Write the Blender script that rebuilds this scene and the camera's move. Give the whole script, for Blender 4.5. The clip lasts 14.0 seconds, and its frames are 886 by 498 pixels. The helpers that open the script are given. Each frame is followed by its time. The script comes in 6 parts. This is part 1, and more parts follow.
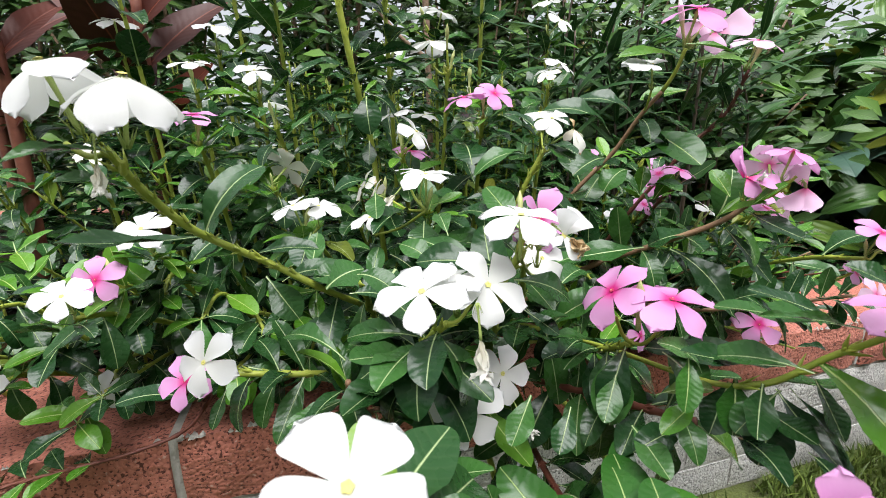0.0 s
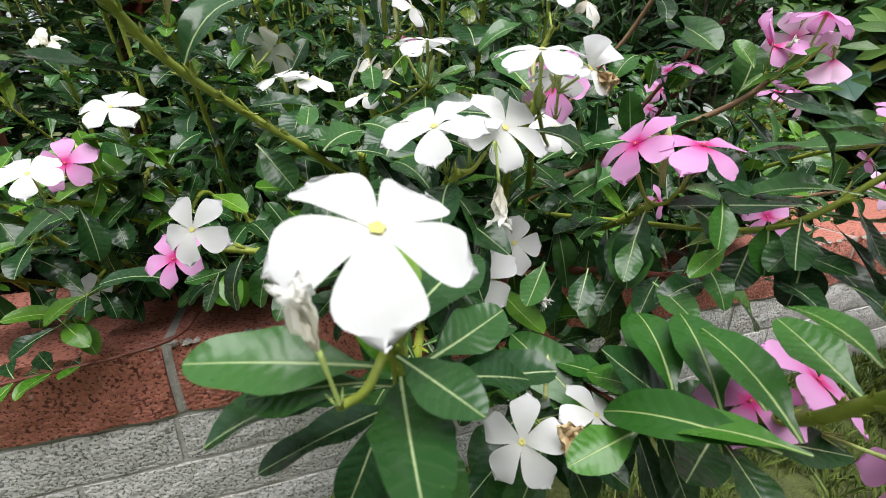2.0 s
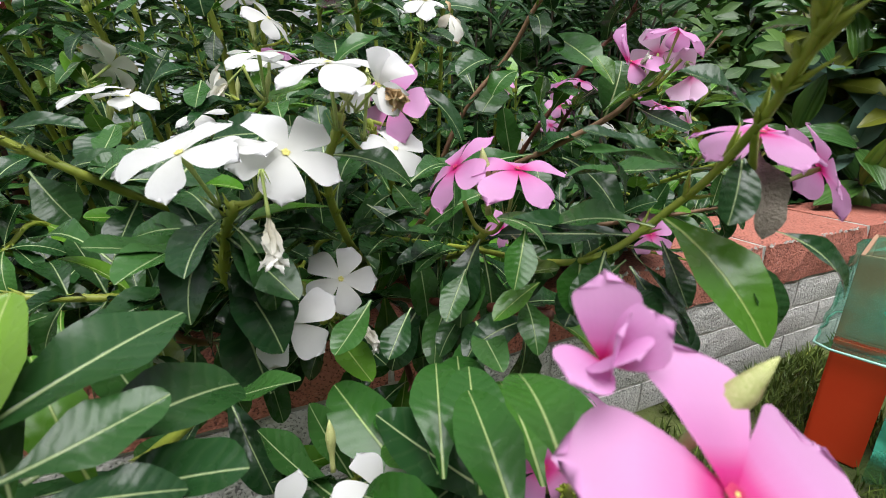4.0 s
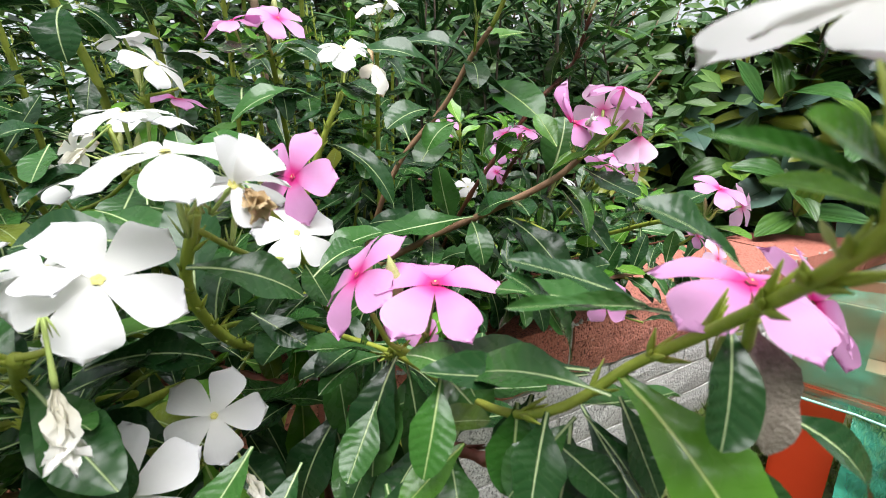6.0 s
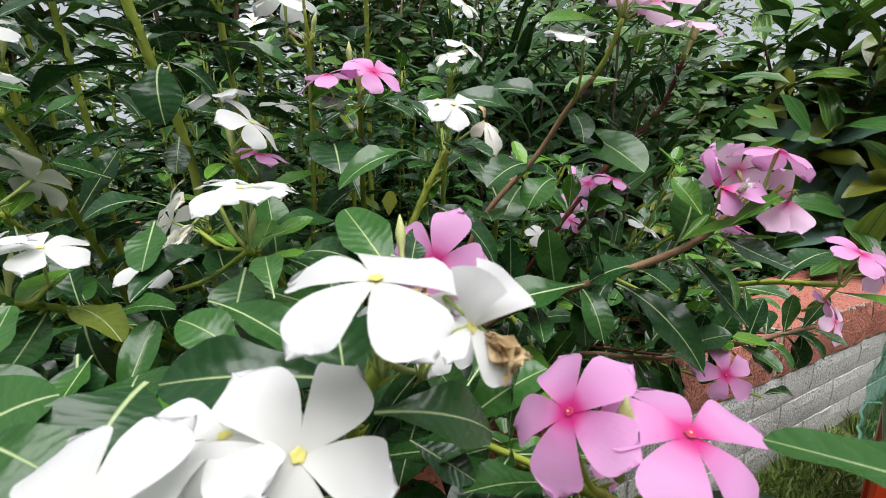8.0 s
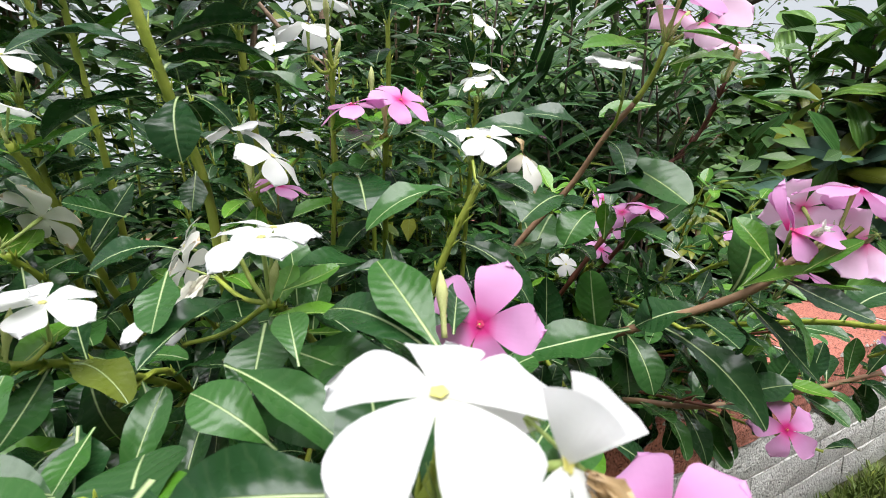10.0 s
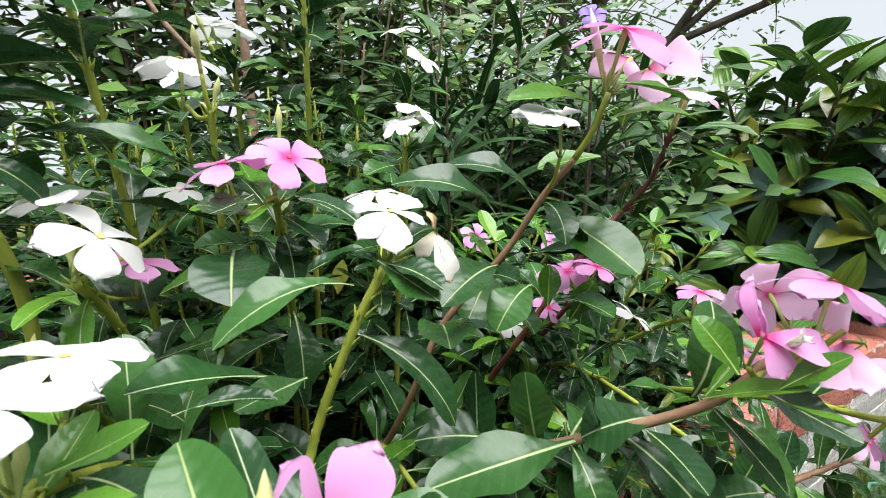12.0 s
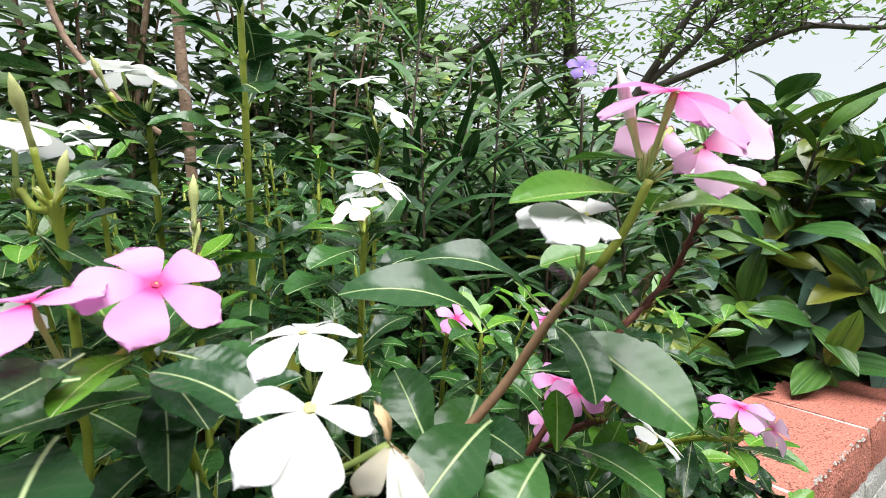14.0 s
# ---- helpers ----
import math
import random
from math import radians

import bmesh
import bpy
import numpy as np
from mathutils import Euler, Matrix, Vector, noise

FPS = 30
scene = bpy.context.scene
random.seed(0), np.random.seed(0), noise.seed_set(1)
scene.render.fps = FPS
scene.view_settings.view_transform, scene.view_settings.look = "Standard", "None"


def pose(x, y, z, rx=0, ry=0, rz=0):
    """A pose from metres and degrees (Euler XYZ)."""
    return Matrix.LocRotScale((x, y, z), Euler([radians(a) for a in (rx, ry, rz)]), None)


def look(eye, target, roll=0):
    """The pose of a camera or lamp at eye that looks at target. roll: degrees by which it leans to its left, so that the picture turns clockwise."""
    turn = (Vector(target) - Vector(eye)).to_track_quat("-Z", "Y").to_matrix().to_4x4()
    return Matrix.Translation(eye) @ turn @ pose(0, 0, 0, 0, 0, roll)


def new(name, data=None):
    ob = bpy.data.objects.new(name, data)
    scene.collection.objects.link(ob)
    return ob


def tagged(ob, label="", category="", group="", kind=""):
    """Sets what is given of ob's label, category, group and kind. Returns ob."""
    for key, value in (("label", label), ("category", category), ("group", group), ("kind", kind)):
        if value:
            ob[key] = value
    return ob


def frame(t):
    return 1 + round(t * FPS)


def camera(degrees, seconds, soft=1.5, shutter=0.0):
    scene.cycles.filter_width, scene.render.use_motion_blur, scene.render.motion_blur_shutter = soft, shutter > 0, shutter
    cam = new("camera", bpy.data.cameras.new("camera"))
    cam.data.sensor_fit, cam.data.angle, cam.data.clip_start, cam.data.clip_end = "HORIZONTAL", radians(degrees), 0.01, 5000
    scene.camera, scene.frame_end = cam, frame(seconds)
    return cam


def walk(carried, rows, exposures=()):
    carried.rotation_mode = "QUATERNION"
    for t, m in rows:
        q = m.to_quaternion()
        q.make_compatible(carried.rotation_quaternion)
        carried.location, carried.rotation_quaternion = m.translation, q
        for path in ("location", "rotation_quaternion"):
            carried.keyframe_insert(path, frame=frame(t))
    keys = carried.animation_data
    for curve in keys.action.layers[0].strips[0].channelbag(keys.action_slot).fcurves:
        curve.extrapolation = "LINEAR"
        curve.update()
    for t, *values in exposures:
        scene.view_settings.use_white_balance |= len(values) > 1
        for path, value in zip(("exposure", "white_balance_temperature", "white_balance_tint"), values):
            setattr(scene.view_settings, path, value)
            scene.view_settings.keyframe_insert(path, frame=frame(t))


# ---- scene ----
cam = camera(91.6, 14.0, soft=0.45)
cam.data.dof.use_dof = True
cam.data.dof.focus_distance = 0.50
cam.data.dof.aperture_fstop = 23.0
METRES, EYE, TILT, LEAN, TURN = 0.55, 0.60, -13.5, 0.0, 0.0
ROWS = [
    (0.0, 0.0, 0.0, 0.0, 0.0, 0.0, -0.0),
    (0.5, 0.0044, 0.0345, -0.0143, -0.44, -1.2, 0.11),
    (1.0, -0.0047, 0.051, -0.042, -1.17, -2.89, 0.32),
    (1.5, -0.0239, 0.0345, -0.0891, -1.47, -5.87, 0.28),
    (2.0, -0.0244, 0.0332, -0.1019, -1.75, -6.53, 0.38),
    (2.5, -0.0087, 0.0562, -0.0842, -1.95, -4.99, 0.47),
    (3.0, 0.0307, 0.076, -0.0788, -2.62, -4.2, 0.68),
    (3.5, 0.0847, 0.077, -0.0896, -4.52, -4.83, 1.13),
    (6.0, 0.1843, 0.1658, -0.0196, -11.98, -2.04, 2.67),
    (6.5, 0.161, 0.2093, 0.0125, -12.12, -0.36, 2.72),
    (7.0, 0.1294, 0.2358, 0.0305, -12.0, 0.65, 2.75),
    (7.5, 0.1007, 0.2449, 0.0359, -11.26, 0.92, 2.6),
    (8.0, 0.0756, 0.2476, 0.0432, -10.48, 1.34, 2.45),
    (8.5, 0.0547, 0.2507, 0.049, -9.6, 1.74, 2.33),
    (11.0, 0.0758, 0.3252, 0.1065, -9.03, 3.96, 2.23),
    (11.5, 0.0963, 0.343, 0.1247, -11.4, 4.27, 2.77),
    (12.0, 0.1385, 0.3774, 0.1547, -13.96, 5.51, 3.37),
    (12.5, 0.1707, 0.4154, 0.1865, -15.98, 7.32, 3.78),
    (13.0, 0.1829, 0.456, 0.2119, -16.67, 8.45, 3.95),
    (13.5, 0.1854, 0.4892, 0.2419, -16.94, 9.99, 3.95),
    (14.0, 0.1876, 0.5171, 0.2579, -16.91, 10.39, 3.96),
]
walk(cam, [(t, pose(0, 0, EYE, TILT, LEAN, TURN) @ pose(METRES * x, METRES * y, METRES * z, 90 + pitch, roll, yaw)) for t, x, y, z, yaw, pitch, roll in ROWS],
     exposures=[(0.0, 0.96), (1.0, 0.94), (2.0, 0.76), (3.5, 0.58), (6.0, 1.18), (6.5, 1.16), (7.0, 0.92), (8.5, 0.56), (11.0, 1.15), (12.5, 1.15), (14.0, 1.20)])

# ---- light: bright overcast sky ----
world = bpy.data.worlds.new("overcast_sky")
scene.world = world
world.use_nodes = True
wn = world.node_tree.nodes
wl = world.node_tree.links
sky = wn.new("ShaderNodeTexSky")
sky.sky_type = "NISHITA"
sky.sun_disc = False
sky.sun_elevation = radians(64)
sky.sun_rotation = radians(165)
pale = wn.new("ShaderNodeHueSaturation")
pale.inputs["Saturation"].default_value = 0.12
cloud = wn.new("ShaderNodeMix")
cloud.data_type = "RGBA"
cloud.inputs[0].default_value = 0.75
cloud.inputs[7].default_value = (8.2, 8.8, 9.5, 1)
wl.new(sky.outputs[0], pale.inputs["Color"])
wl.new(pale.outputs[0], cloud.inputs[6])
wl.new(cloud.outputs[2], wn["Background"].inputs[0])
wn["Background"].inputs[1].default_value = 0.051
sun = new("sun", bpy.data.lights.new("sun", "SUN"))
sun.data.energy = 4.6
sun.data.angle = radians(60)
sun.data.color = (1.0, 0.985, 1.0)
sun.matrix_world = look((0.35, -0.85, 3.0), (0.1, 0.4, 0.4))

# ---- materials ----


def material(name, rough=0.6, base=(0.5, 0.5, 0.5)):
    m = bpy.data.materials.new(name)
    m.use_nodes = True
    b = m.node_tree.nodes["Principled BSDF"]
    b.inputs["Roughness"].default_value = rough
    b.inputs["Base Color"].default_value = (*base, 1)
    b.inputs["Specular IOR Level"].default_value = 0.55
    return m, m.node_tree.nodes, m.node_tree.links, b


def ramp(n, stops):
    r = n.new("ShaderNodeValToRGB")
    while len(r.color_ramp.elements) < len(stops):
        r.color_ramp.elements.new(0.5)
    for e, (p, c) in zip(r.color_ramp.elements, stops):
        e.position = p
        e.color = (*c, 1) if len(c) == 3 else c
    return r


def maths(n, l, op, a, b=None, clamp=False):
    k = n.new("ShaderNodeMath")
    k.operation = op
    k.use_clamp = clamp
    for i, v in enumerate((a, b)):
        if v is None:
            continue
        if isinstance(v, (int, float)):
            k.inputs[i].default_value = v
        else:
            l.new(v, k.inputs[i])
    return k.outputs[0]


def mixed(n, l, fac, a, b, blend="MIX"):
    k = n.new("ShaderNodeMix")
    k.data_type = "RGBA"
    k.blend_type = blend
    for i, v in ((0, fac), (6, a), (7, b)):
        if isinstance(v, (int, float)):
            k.inputs[i].default_value = v
        elif isinstance(v, tuple):
            k.inputs[i].default_value = (*v, 1)
        else:
            l.new(v, k.inputs[i])
    return k.outputs[2]


def noisy(n, l, scale, detail=3, coords="Object", rough=0.55):
    c = n.new("ShaderNodeTexCoord")
    k = n.new("ShaderNodeTexNoise")
    k.inputs["Scale"].default_value = scale
    k.inputs["Detail"].default_value = detail
    k.inputs["Roughness"].default_value = rough
    l.new(c.outputs[coords], k.inputs["Vector"])
    return k.outputs["Fac"]


def bump(n, l, b, height, strength, distance):
    k = n.new("ShaderNodeBump")
    k.inputs["Strength"].default_value = strength
    k.inputs["Distance"].default_value = distance
    l.new(height, k.inputs["Height"])
    l.new(k.outputs[0], b.inputs["Normal"])


def see_through(m, fac, colour=None):
    """Let part of the light pass a thin leaf or petal."""
    n, l = m.node_tree.nodes, m.node_tree.links
    b = n["Principled BSDF"]
    t = n.new("ShaderNodeBsdfTranslucent")
    src = b.inputs["Base Color"].links
    if src:
        l.new(src[0].from_socket, t.inputs["Color"])
    else:
        t.inputs["Color"].default_value = b.inputs["Base Color"].default_value
    k = n.new("ShaderNodeMixShader")
    k.inputs[0].default_value = fac
    l.new(b.outputs[0], k.inputs[1])
    l.new(t.outputs[0], k.inputs[2])
    l.new(k.outputs[0], n["Material Output"].inputs[0])


def leaf_material(name, dark, light, vein, rough=0.27, islands=False, midrib=0.030, nveins=10.0, veiny=0.36, through_light=0.02, ribs=0.0, sheen=0.22, gloss=0.27):
    m, n, l, b = material(name, rough)
    b.inputs["Coat Weight"].default_value = sheen
    b.inputs["Coat Roughness"].default_value = 0.15
    b.inputs["Coat IOR"].default_value = 1.45
    b.inputs["Specular IOR Level"].default_value = gloss
    uv = n.new("ShaderNodeUVMap")
    sep = n.new("ShaderNodeSeparateXYZ")
    l.new(uv.outputs[0], sep.inputs[0])
    u, v = sep.outputs[0], sep.outputs[1]
    side = maths(n, l, "MULTIPLY", maths(n, l, "ABSOLUTE", maths(n, l, "SUBTRACT", v, 0.5)), 2.0)
    if islands:
        rnd = n.new("ShaderNodeNewGeometry").outputs["Random Per Island"]
    else:
        rnd = n.new("ShaderNodeObjectInfo").outputs["Random"]
    spots = noisy(n, l, 3.0, 4)
    mixfac = maths(n, l, "ADD", maths(n, l, "MULTIPLY", maths(n, l, "POWER", rnd, 1.9), 0.8), maths(n, l, "MULTIPLY", spots, 0.26), True)
    col = mixed(n, l, mixfac, dark, light)
    # a few leaves turn yellow
    old = ramp(n, [(0.0, (0, 0, 0)), (0.988, (0, 0, 0)), (0.997, (1, 1, 1))])
    l.new(rnd, old.inputs[0])
    col = mixed(n, l, maths(n, l, "MULTIPLY", old.outputs[0], 0.4), col, (0.32, 0.30, 0.03))
    # side veins run forward from the midrib
    bent = maths(n, l, "ADD", maths(n, l, "SUBTRACT", u, maths(n, l, "MULTIPLY", side, 0.16)), maths(n, l, "MULTIPLY", noisy(n, l, 5.0, 2), 0.11))
    wave = maths(n, l, "SINE", maths(n, l, "MULTIPLY", bent, nveins * 6.283))
    if ribs:
        wave = maths(n, l, "SINE", maths(n, l, "MULTIPLY", side, ribs * 6.283))
    lines = ramp(n, [(0.0, (0, 0, 0)), (0.80, (0, 0, 0)), (1.0, (1, 1, 1))])
    l.new(maths(n, l, "ADD", maths(n, l, "MULTIPLY", wave, 0.5), 0.5), lines.inputs[0])
    col = mixed(n, l, maths(n, l, "MULTIPLY", lines.outputs[0], 0.05 * veiny if not ribs else 0.38), col, vein)
    rib = ramp(n, [(0.0, (1, 1, 1)), (midrib, (1, 1, 1)), (midrib * 2.2, (0, 0, 0))])
    grow = maths(n, l, "ADD", side, maths(n, l, "MULTIPLY", u, midrib * 1.1))
    l.new(grow, rib.inputs[0])
    col = mixed(n, l, maths(n, l, "MULTIPLY", rib.outputs[0], 0.85), col, vein)
    l.new(col, b.inputs["Base Color"])
    h = maths(n, l, "SUBTRACT", maths(n, l, "MULTIPLY", wave, -0.34 * veiny), rib.outputs[0])
    h = maths(n, l, "ADD", h, maths(n, l, "MULTIPLY", noisy(n, l, 8.0, 3), 0.55))
    bump(n, l, b, h, 0.5 if not ribs else 0.8, 0.0010 if not ribs else 0.003)
    rr = maths(n, l, "ADD", maths(n, l, "MULTIPLY", noisy(n, l, 6.0, 2), 0.20), rough - 0.10)
    l.new(rr, b.inputs["Roughness"])
    see_through(m, through_light)
    return m


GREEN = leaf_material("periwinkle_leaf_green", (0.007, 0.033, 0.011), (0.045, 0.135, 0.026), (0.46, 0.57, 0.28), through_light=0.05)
# leaf green for the deeper shoots, dark end lowered for the shade there
GREEN_SHADED = leaf_material("periwinkle_leaf_shaded", (0.005, 0.025, 0.008), (0.045, 0.135, 0.026), (0.46, 0.57, 0.28), through_light=0.05, islands=True)
MID = leaf_material("periwinkle_fresh_leaf", (0.018, 0.080, 0.012), (0.062, 0.185, 0.024), (0.44, 0.56, 0.22), through_light=0.08, veiny=0.26)
YOUNG = leaf_material("periwinkle_young_leaf", (0.045, 0.15, 0.012), (0.12, 0.27, 0.025), (0.44, 0.56, 0.18), through_light=0.12, veiny=0.2)
HEDGE = leaf_material("hedge_leaf", (0.018, 0.055, 0.013), (0.100, 0.195, 0.034), (0.10, 0.18, 0.05), sheen=0.08, rough=0.42, islands=True, midrib=0.03)
RUELLIA = leaf_material("narrow_leaf", (0.012, 0.045, 0.014), (0.05, 0.14, 0.03), (0.16, 0.24, 0.1), rough=0.4, veiny=0.2)
BROAD = leaf_material("broad_shrub_leaf", (0.018, 0.080, 0.022), (0.15, 0.26, 0.034), (0.05, 0.13, 0.03), rough=0.34, veiny=1.2, midrib=0.03, ribs=2.2, sheen=0.25)
BLUISH = leaf_material("bluish_shrub_leaf", (0.06, 0.125, 0.09), (0.14, 0.235, 0.18), (0.06, 0.13, 0.09), rough=0.38, midrib=0.03, sheen=0.3)
OLIVE = leaf_material("olive_shrub_leaf", (0.09, 0.13, 0.012), (0.24, 0.26, 0.03), (0.20, 0.22, 0.05), rough=0.36, midrib=0.03, sheen=0.2, through_light=0.1)
CANNA = leaf_material("dark_red_leaf", (0.030, 0.007, 0.005), (0.100, 0.020, 0.009), (0.16, 0.04, 0.02), rough=0.5, midrib=0.03, nveins=14.0, sheen=0.0)
TREE = leaf_material("tree_leaf", (0.05, 0.15, 0.03), (0.26, 0.44, 0.07), (0.25, 0.42, 0.12), islands=True, through_light=0.5)


def petal_material(name, stops, rough=0.55, spot=0.0, passing=0.36):
    m, n, l, b = material(name, rough)
    uv = n.new("ShaderNodeUVMap")
    sep = n.new("ShaderNodeSeparateXYZ")
    l.new(uv.outputs[0], sep.inputs[0])
    r = ramp(n, stops)
    l.new(sep.outputs[0], r.inputs[0])
    fine = n.new("ShaderNodeTexWave")
    fine.inputs["Scale"].default_value = 1.0
    streak = maths(n, l, "SINE", maths(n, l, "MULTIPLY", sep.outputs[1], 60.0))
    col = mixed(n, l, maths(n, l, "MULTIPLY", maths(n, l, "ADD", streak, 1.0), 0.012), r.outputs[0], stops[-1][1][:3] if spot == 0 else (0.5, 0.3, 0.12))
    tone = mixed(n, l, maths(n, l, "MULTIPLY", noisy(n, l, 5.0, 2), 0.22 + spot), col, (0.72, 0.70, 0.62) if spot == 0 else (0.48, 0.33, 0.16))
    l.new(tone if spot else col, b.inputs["Base Color"])
    n.remove(fine)
    bump(n, l, b, maths(n, l, "ADD", maths(n, l, "MULTIPLY", streak, 0.03), noisy(n, l, 4.0, 2)), 0.15, 0.001)
    see_through(m, passing)
    return m


WHITE = petal_material("white_petal", [(0.0, (0.76, 0.74, 0.45)), (0.10, (0.78, 0.78, 0.74)), (1.0, (0.79, 0.79, 0.80))])
PINK = petal_material("pink_petal", [(0.0, (0.55, 0.003, 0.13)), (0.13, (0.70, 0.03, 0.27)), (0.28, (0.74, 0.24, 0.55)), (0.55, (0.77, 0.35, 0.67)), (1.0, (0.79, 0.41, 0.71))])
PALE = petal_material("pale_pink_petal", [(0.0, (0.70, 0.03, 0.26)), (0.14, (0.8, 0.25, 0.5)), (0.35, (0.86, 0.54, 0.76)), (1.0, (0.87, 0.62, 0.82))])
WILTED = petal_material("wilted_petal", [(0.0, (0.80, 0.76, 0.60)), (1.0, (0.90, 0.89, 0.85))], spot=0.0)
AGED = petal_material("ageing_petal", [(0.0, (0.80, 0.78, 0.60)), (0.12, (0.87, 0.86, 0.80)), (0.90, (0.88, 0.86, 0.80)), (1.0, (0.62, 0.46, 0.26))])
TANNED = petal_material("tanned_petal", [(0.0, (0.42, 0.38, 0.26)), (0.85, (0.50, 0.46, 0.40)), (1.0, (0.46, 0.36, 0.26))], passing=0.2)
BROWNED = petal_material("browned_petal", [(0.0, (0.30, 0.18, 0.08)), (1.0, (0.62, 0.48, 0.28))], spot=0.35, passing=0.1)
PURPLE = petal_material("violet_petal", [(0.0, (0.16, 0.07, 0.40)), (1.0, (0.36, 0.24, 0.68))])


def plain(name, a, b2, scale, rough=0.6, relief=0.3, depth=0.002, metal=0.0):
    m, n, l, b = material(name, rough)
    f = noisy(n, l, scale, 4)
    r = ramp(n, [(0.3, a), (0.7, b2)])
    l.new(f, r.inputs[0])
    l.new(r.outputs[0], b.inputs["Base Color"])
    b.inputs["Metallic"].default_value = metal
    bump(n, l, b, noisy(n, l, scale * 4, 3), relief, depth)
    return m


DRY = plain("dry_leaf", (0.10, 0.085, 0.06), (0.22, 0.19, 0.15), 8, 0.8, 0.5, 0.002)
STEM = plain("green_stem", (0.22, 0.29, 0.03), (0.40, 0.45, 0.07), 60, 0.45)
RED_STEM = plain("red_brown_stem", (0.10, 0.022, 0.016), (0.21, 0.07, 0.04), 60, 0.55)
WOOD_STEM = plain("woody_stem", (0.20, 0.10, 0.055), (0.33, 0.20, 0.11), 70, 0.65)
BARK = plain("dark_bark", (0.035, 0.028, 0.022), (0.10, 0.085, 0.07), 14, 0.85, 0.6, 0.01)
STICK = plain("brown_bark", (0.13, 0.08, 0.05), (0.27, 0.18, 0.12), 45, 0.8, 0.6, 0.004)
CANE = plain("dark_cane", (0.035, 0.025, 0.02), (0.09, 0.06, 0.04), 40, 0.6)
EYE_YELLOW = plain("yellow_eye", (0.58, 0.52, 0.10), (0.72, 0.68, 0.24), 300, 0.6)
EYE_RED = plain("magenta_eye", (0.45, 0.01, 0.08), (0.55, 0.02, 0.12), 300, 0.6)
BUD = plain("cream_bud", (0.36, 0.43, 0.11), (0.62, 0.62, 0.30), 90, 0.55)
MORTAR = plain("grey_mortar", (0.32, 0.31, 0.28), (0.50, 0.49, 0.45), 60, 0.9, 0.6, 0.003)
# soil set near black: the shade of the gaps is in its colour
SOIL = plain("shade_dark_soil", (0.006, 0.005, 0.004), (0.022, 0.016, 0.010), 40, 0.95, 0.9, 0.02)

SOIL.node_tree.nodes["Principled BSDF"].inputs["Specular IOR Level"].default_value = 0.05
# pale surface of the added wall that holds back the low sky
BLOCKER = plain("sky_blocker_pale", (0.48, 0.47, 0.44), (0.58, 0.57, 0.54), 3, 0.9, 0.5, 0.004)
PALE_MORTAR = plain("pale_chipped_mortar", (0.28, 0.25, 0.22), (0.62, 0.60, 0.55), 160, 0.9, 0.8, 0.003)


def pitted(name, a, b2, pit_shade, pale_fleck):
    """Split-face masonry: coarse grain, pale flecks, small pits and crevices with shade in their colour."""
    m, n, l, b = material(name, 0.9)
    c = n.new("ShaderNodeTexCoord")
    info = n.new("ShaderNodeObjectInfo")
    shift = n.new("ShaderNodeVectorMath")
    shift.operation = "ADD"
    l.new(c.outputs["Object"], shift.inputs[0])
    l.new(info.outputs["Random"], shift.inputs[1])

    def tex(kind, scale, detail=4):
        k = n.new(kind)
        k.inputs["Scale"].default_value = scale
        if kind == "ShaderNodeTexNoise":
            k.inputs["Detail"].default_value = detail
        l.new(shift.outputs[0], k.inputs["Vector"])
        return k

    grain = tex("ShaderNodeTexNoise", 150, 6).outputs["Fac"]
    wide = tex("ShaderNodeTexNoise", 12, 4).outputs["Fac"]
    lumps = tex("ShaderNodeTexVoronoi", 210).outputs["Distance"]
    coarse = tex("ShaderNodeTexNoise", 75, 3).outputs["Fac"]
    holes = tex("ShaderNodeTexNoise", 300, 3).outputs["Fac"]
    col = mixed(n, l, maths(n, l, "ADD", maths(n, l, "MULTIPLY", grain, 0.7), maths(n, l, "MULTIPLY", info.outputs["Random"], 0.3), True), a, b2)
    col = mixed(n, l, maths(n, l, "MULTIPLY", wide, 0.45), col, b2)
    # recesses get their shade from colour as well as from the bump
    hole = ramp(n, [(0.0, (1, 1, 1)), (0.38, (1, 1, 1)), (0.45, (0, 0, 0))])
    l.new(holes, hole.inputs[0])
    col = mixed(n, l, maths(n, l, "MULTIPLY", hole.outputs[0], 0.9), col, pit_shade)
    crevice = ramp(n, [(0.0, (0, 0, 0)), (0.5, (0, 0, 0)), (0.85, (1, 1, 1))])
    l.new(lumps, crevice.inputs[0])
    col = mixed(n, l, maths(n, l, "MULTIPLY", crevice.outputs[0], 0.35), col, pit_shade)
    fleck = ramp(n, [(0.0, (0, 0, 0)), (0.66, (0, 0, 0)), (0.72, (1, 1, 1))])
    l.new(grain, fleck.inputs[0])
    col = mixed(n, l, maths(n, l, "MULTIPLY", fleck.outputs[0], 0.6), col, pale_fleck)
    l.new(col, b.inputs["Base Color"])
    h = maths(n, l, "SUBTRACT", maths(n, l, "ADD", grain, maths(n, l, "MULTIPLY", coarse, 0.6)), maths(n, l, "ADD", maths(n, l, "MULTIPLY", lumps, 0.9), maths(n, l, "MULTIPLY", hole.outputs[0], 0.5)))
    bump(n, l, b, h, 0.45, 0.004)
    return m


RED_BLOCK = pitted("red_split_block", (0.44, 0.108, 0.066), (0.50, 0.205, 0.150), (0.09, 0.026, 0.018), (0.62, 0.45, 0.38))
GREY_BLOCK = pitted("grey_split_block", (0.44, 0.43, 0.41), (0.63, 0.62, 0.59), (0.16, 0.16, 0.15), (0.75, 0.74, 0.70))

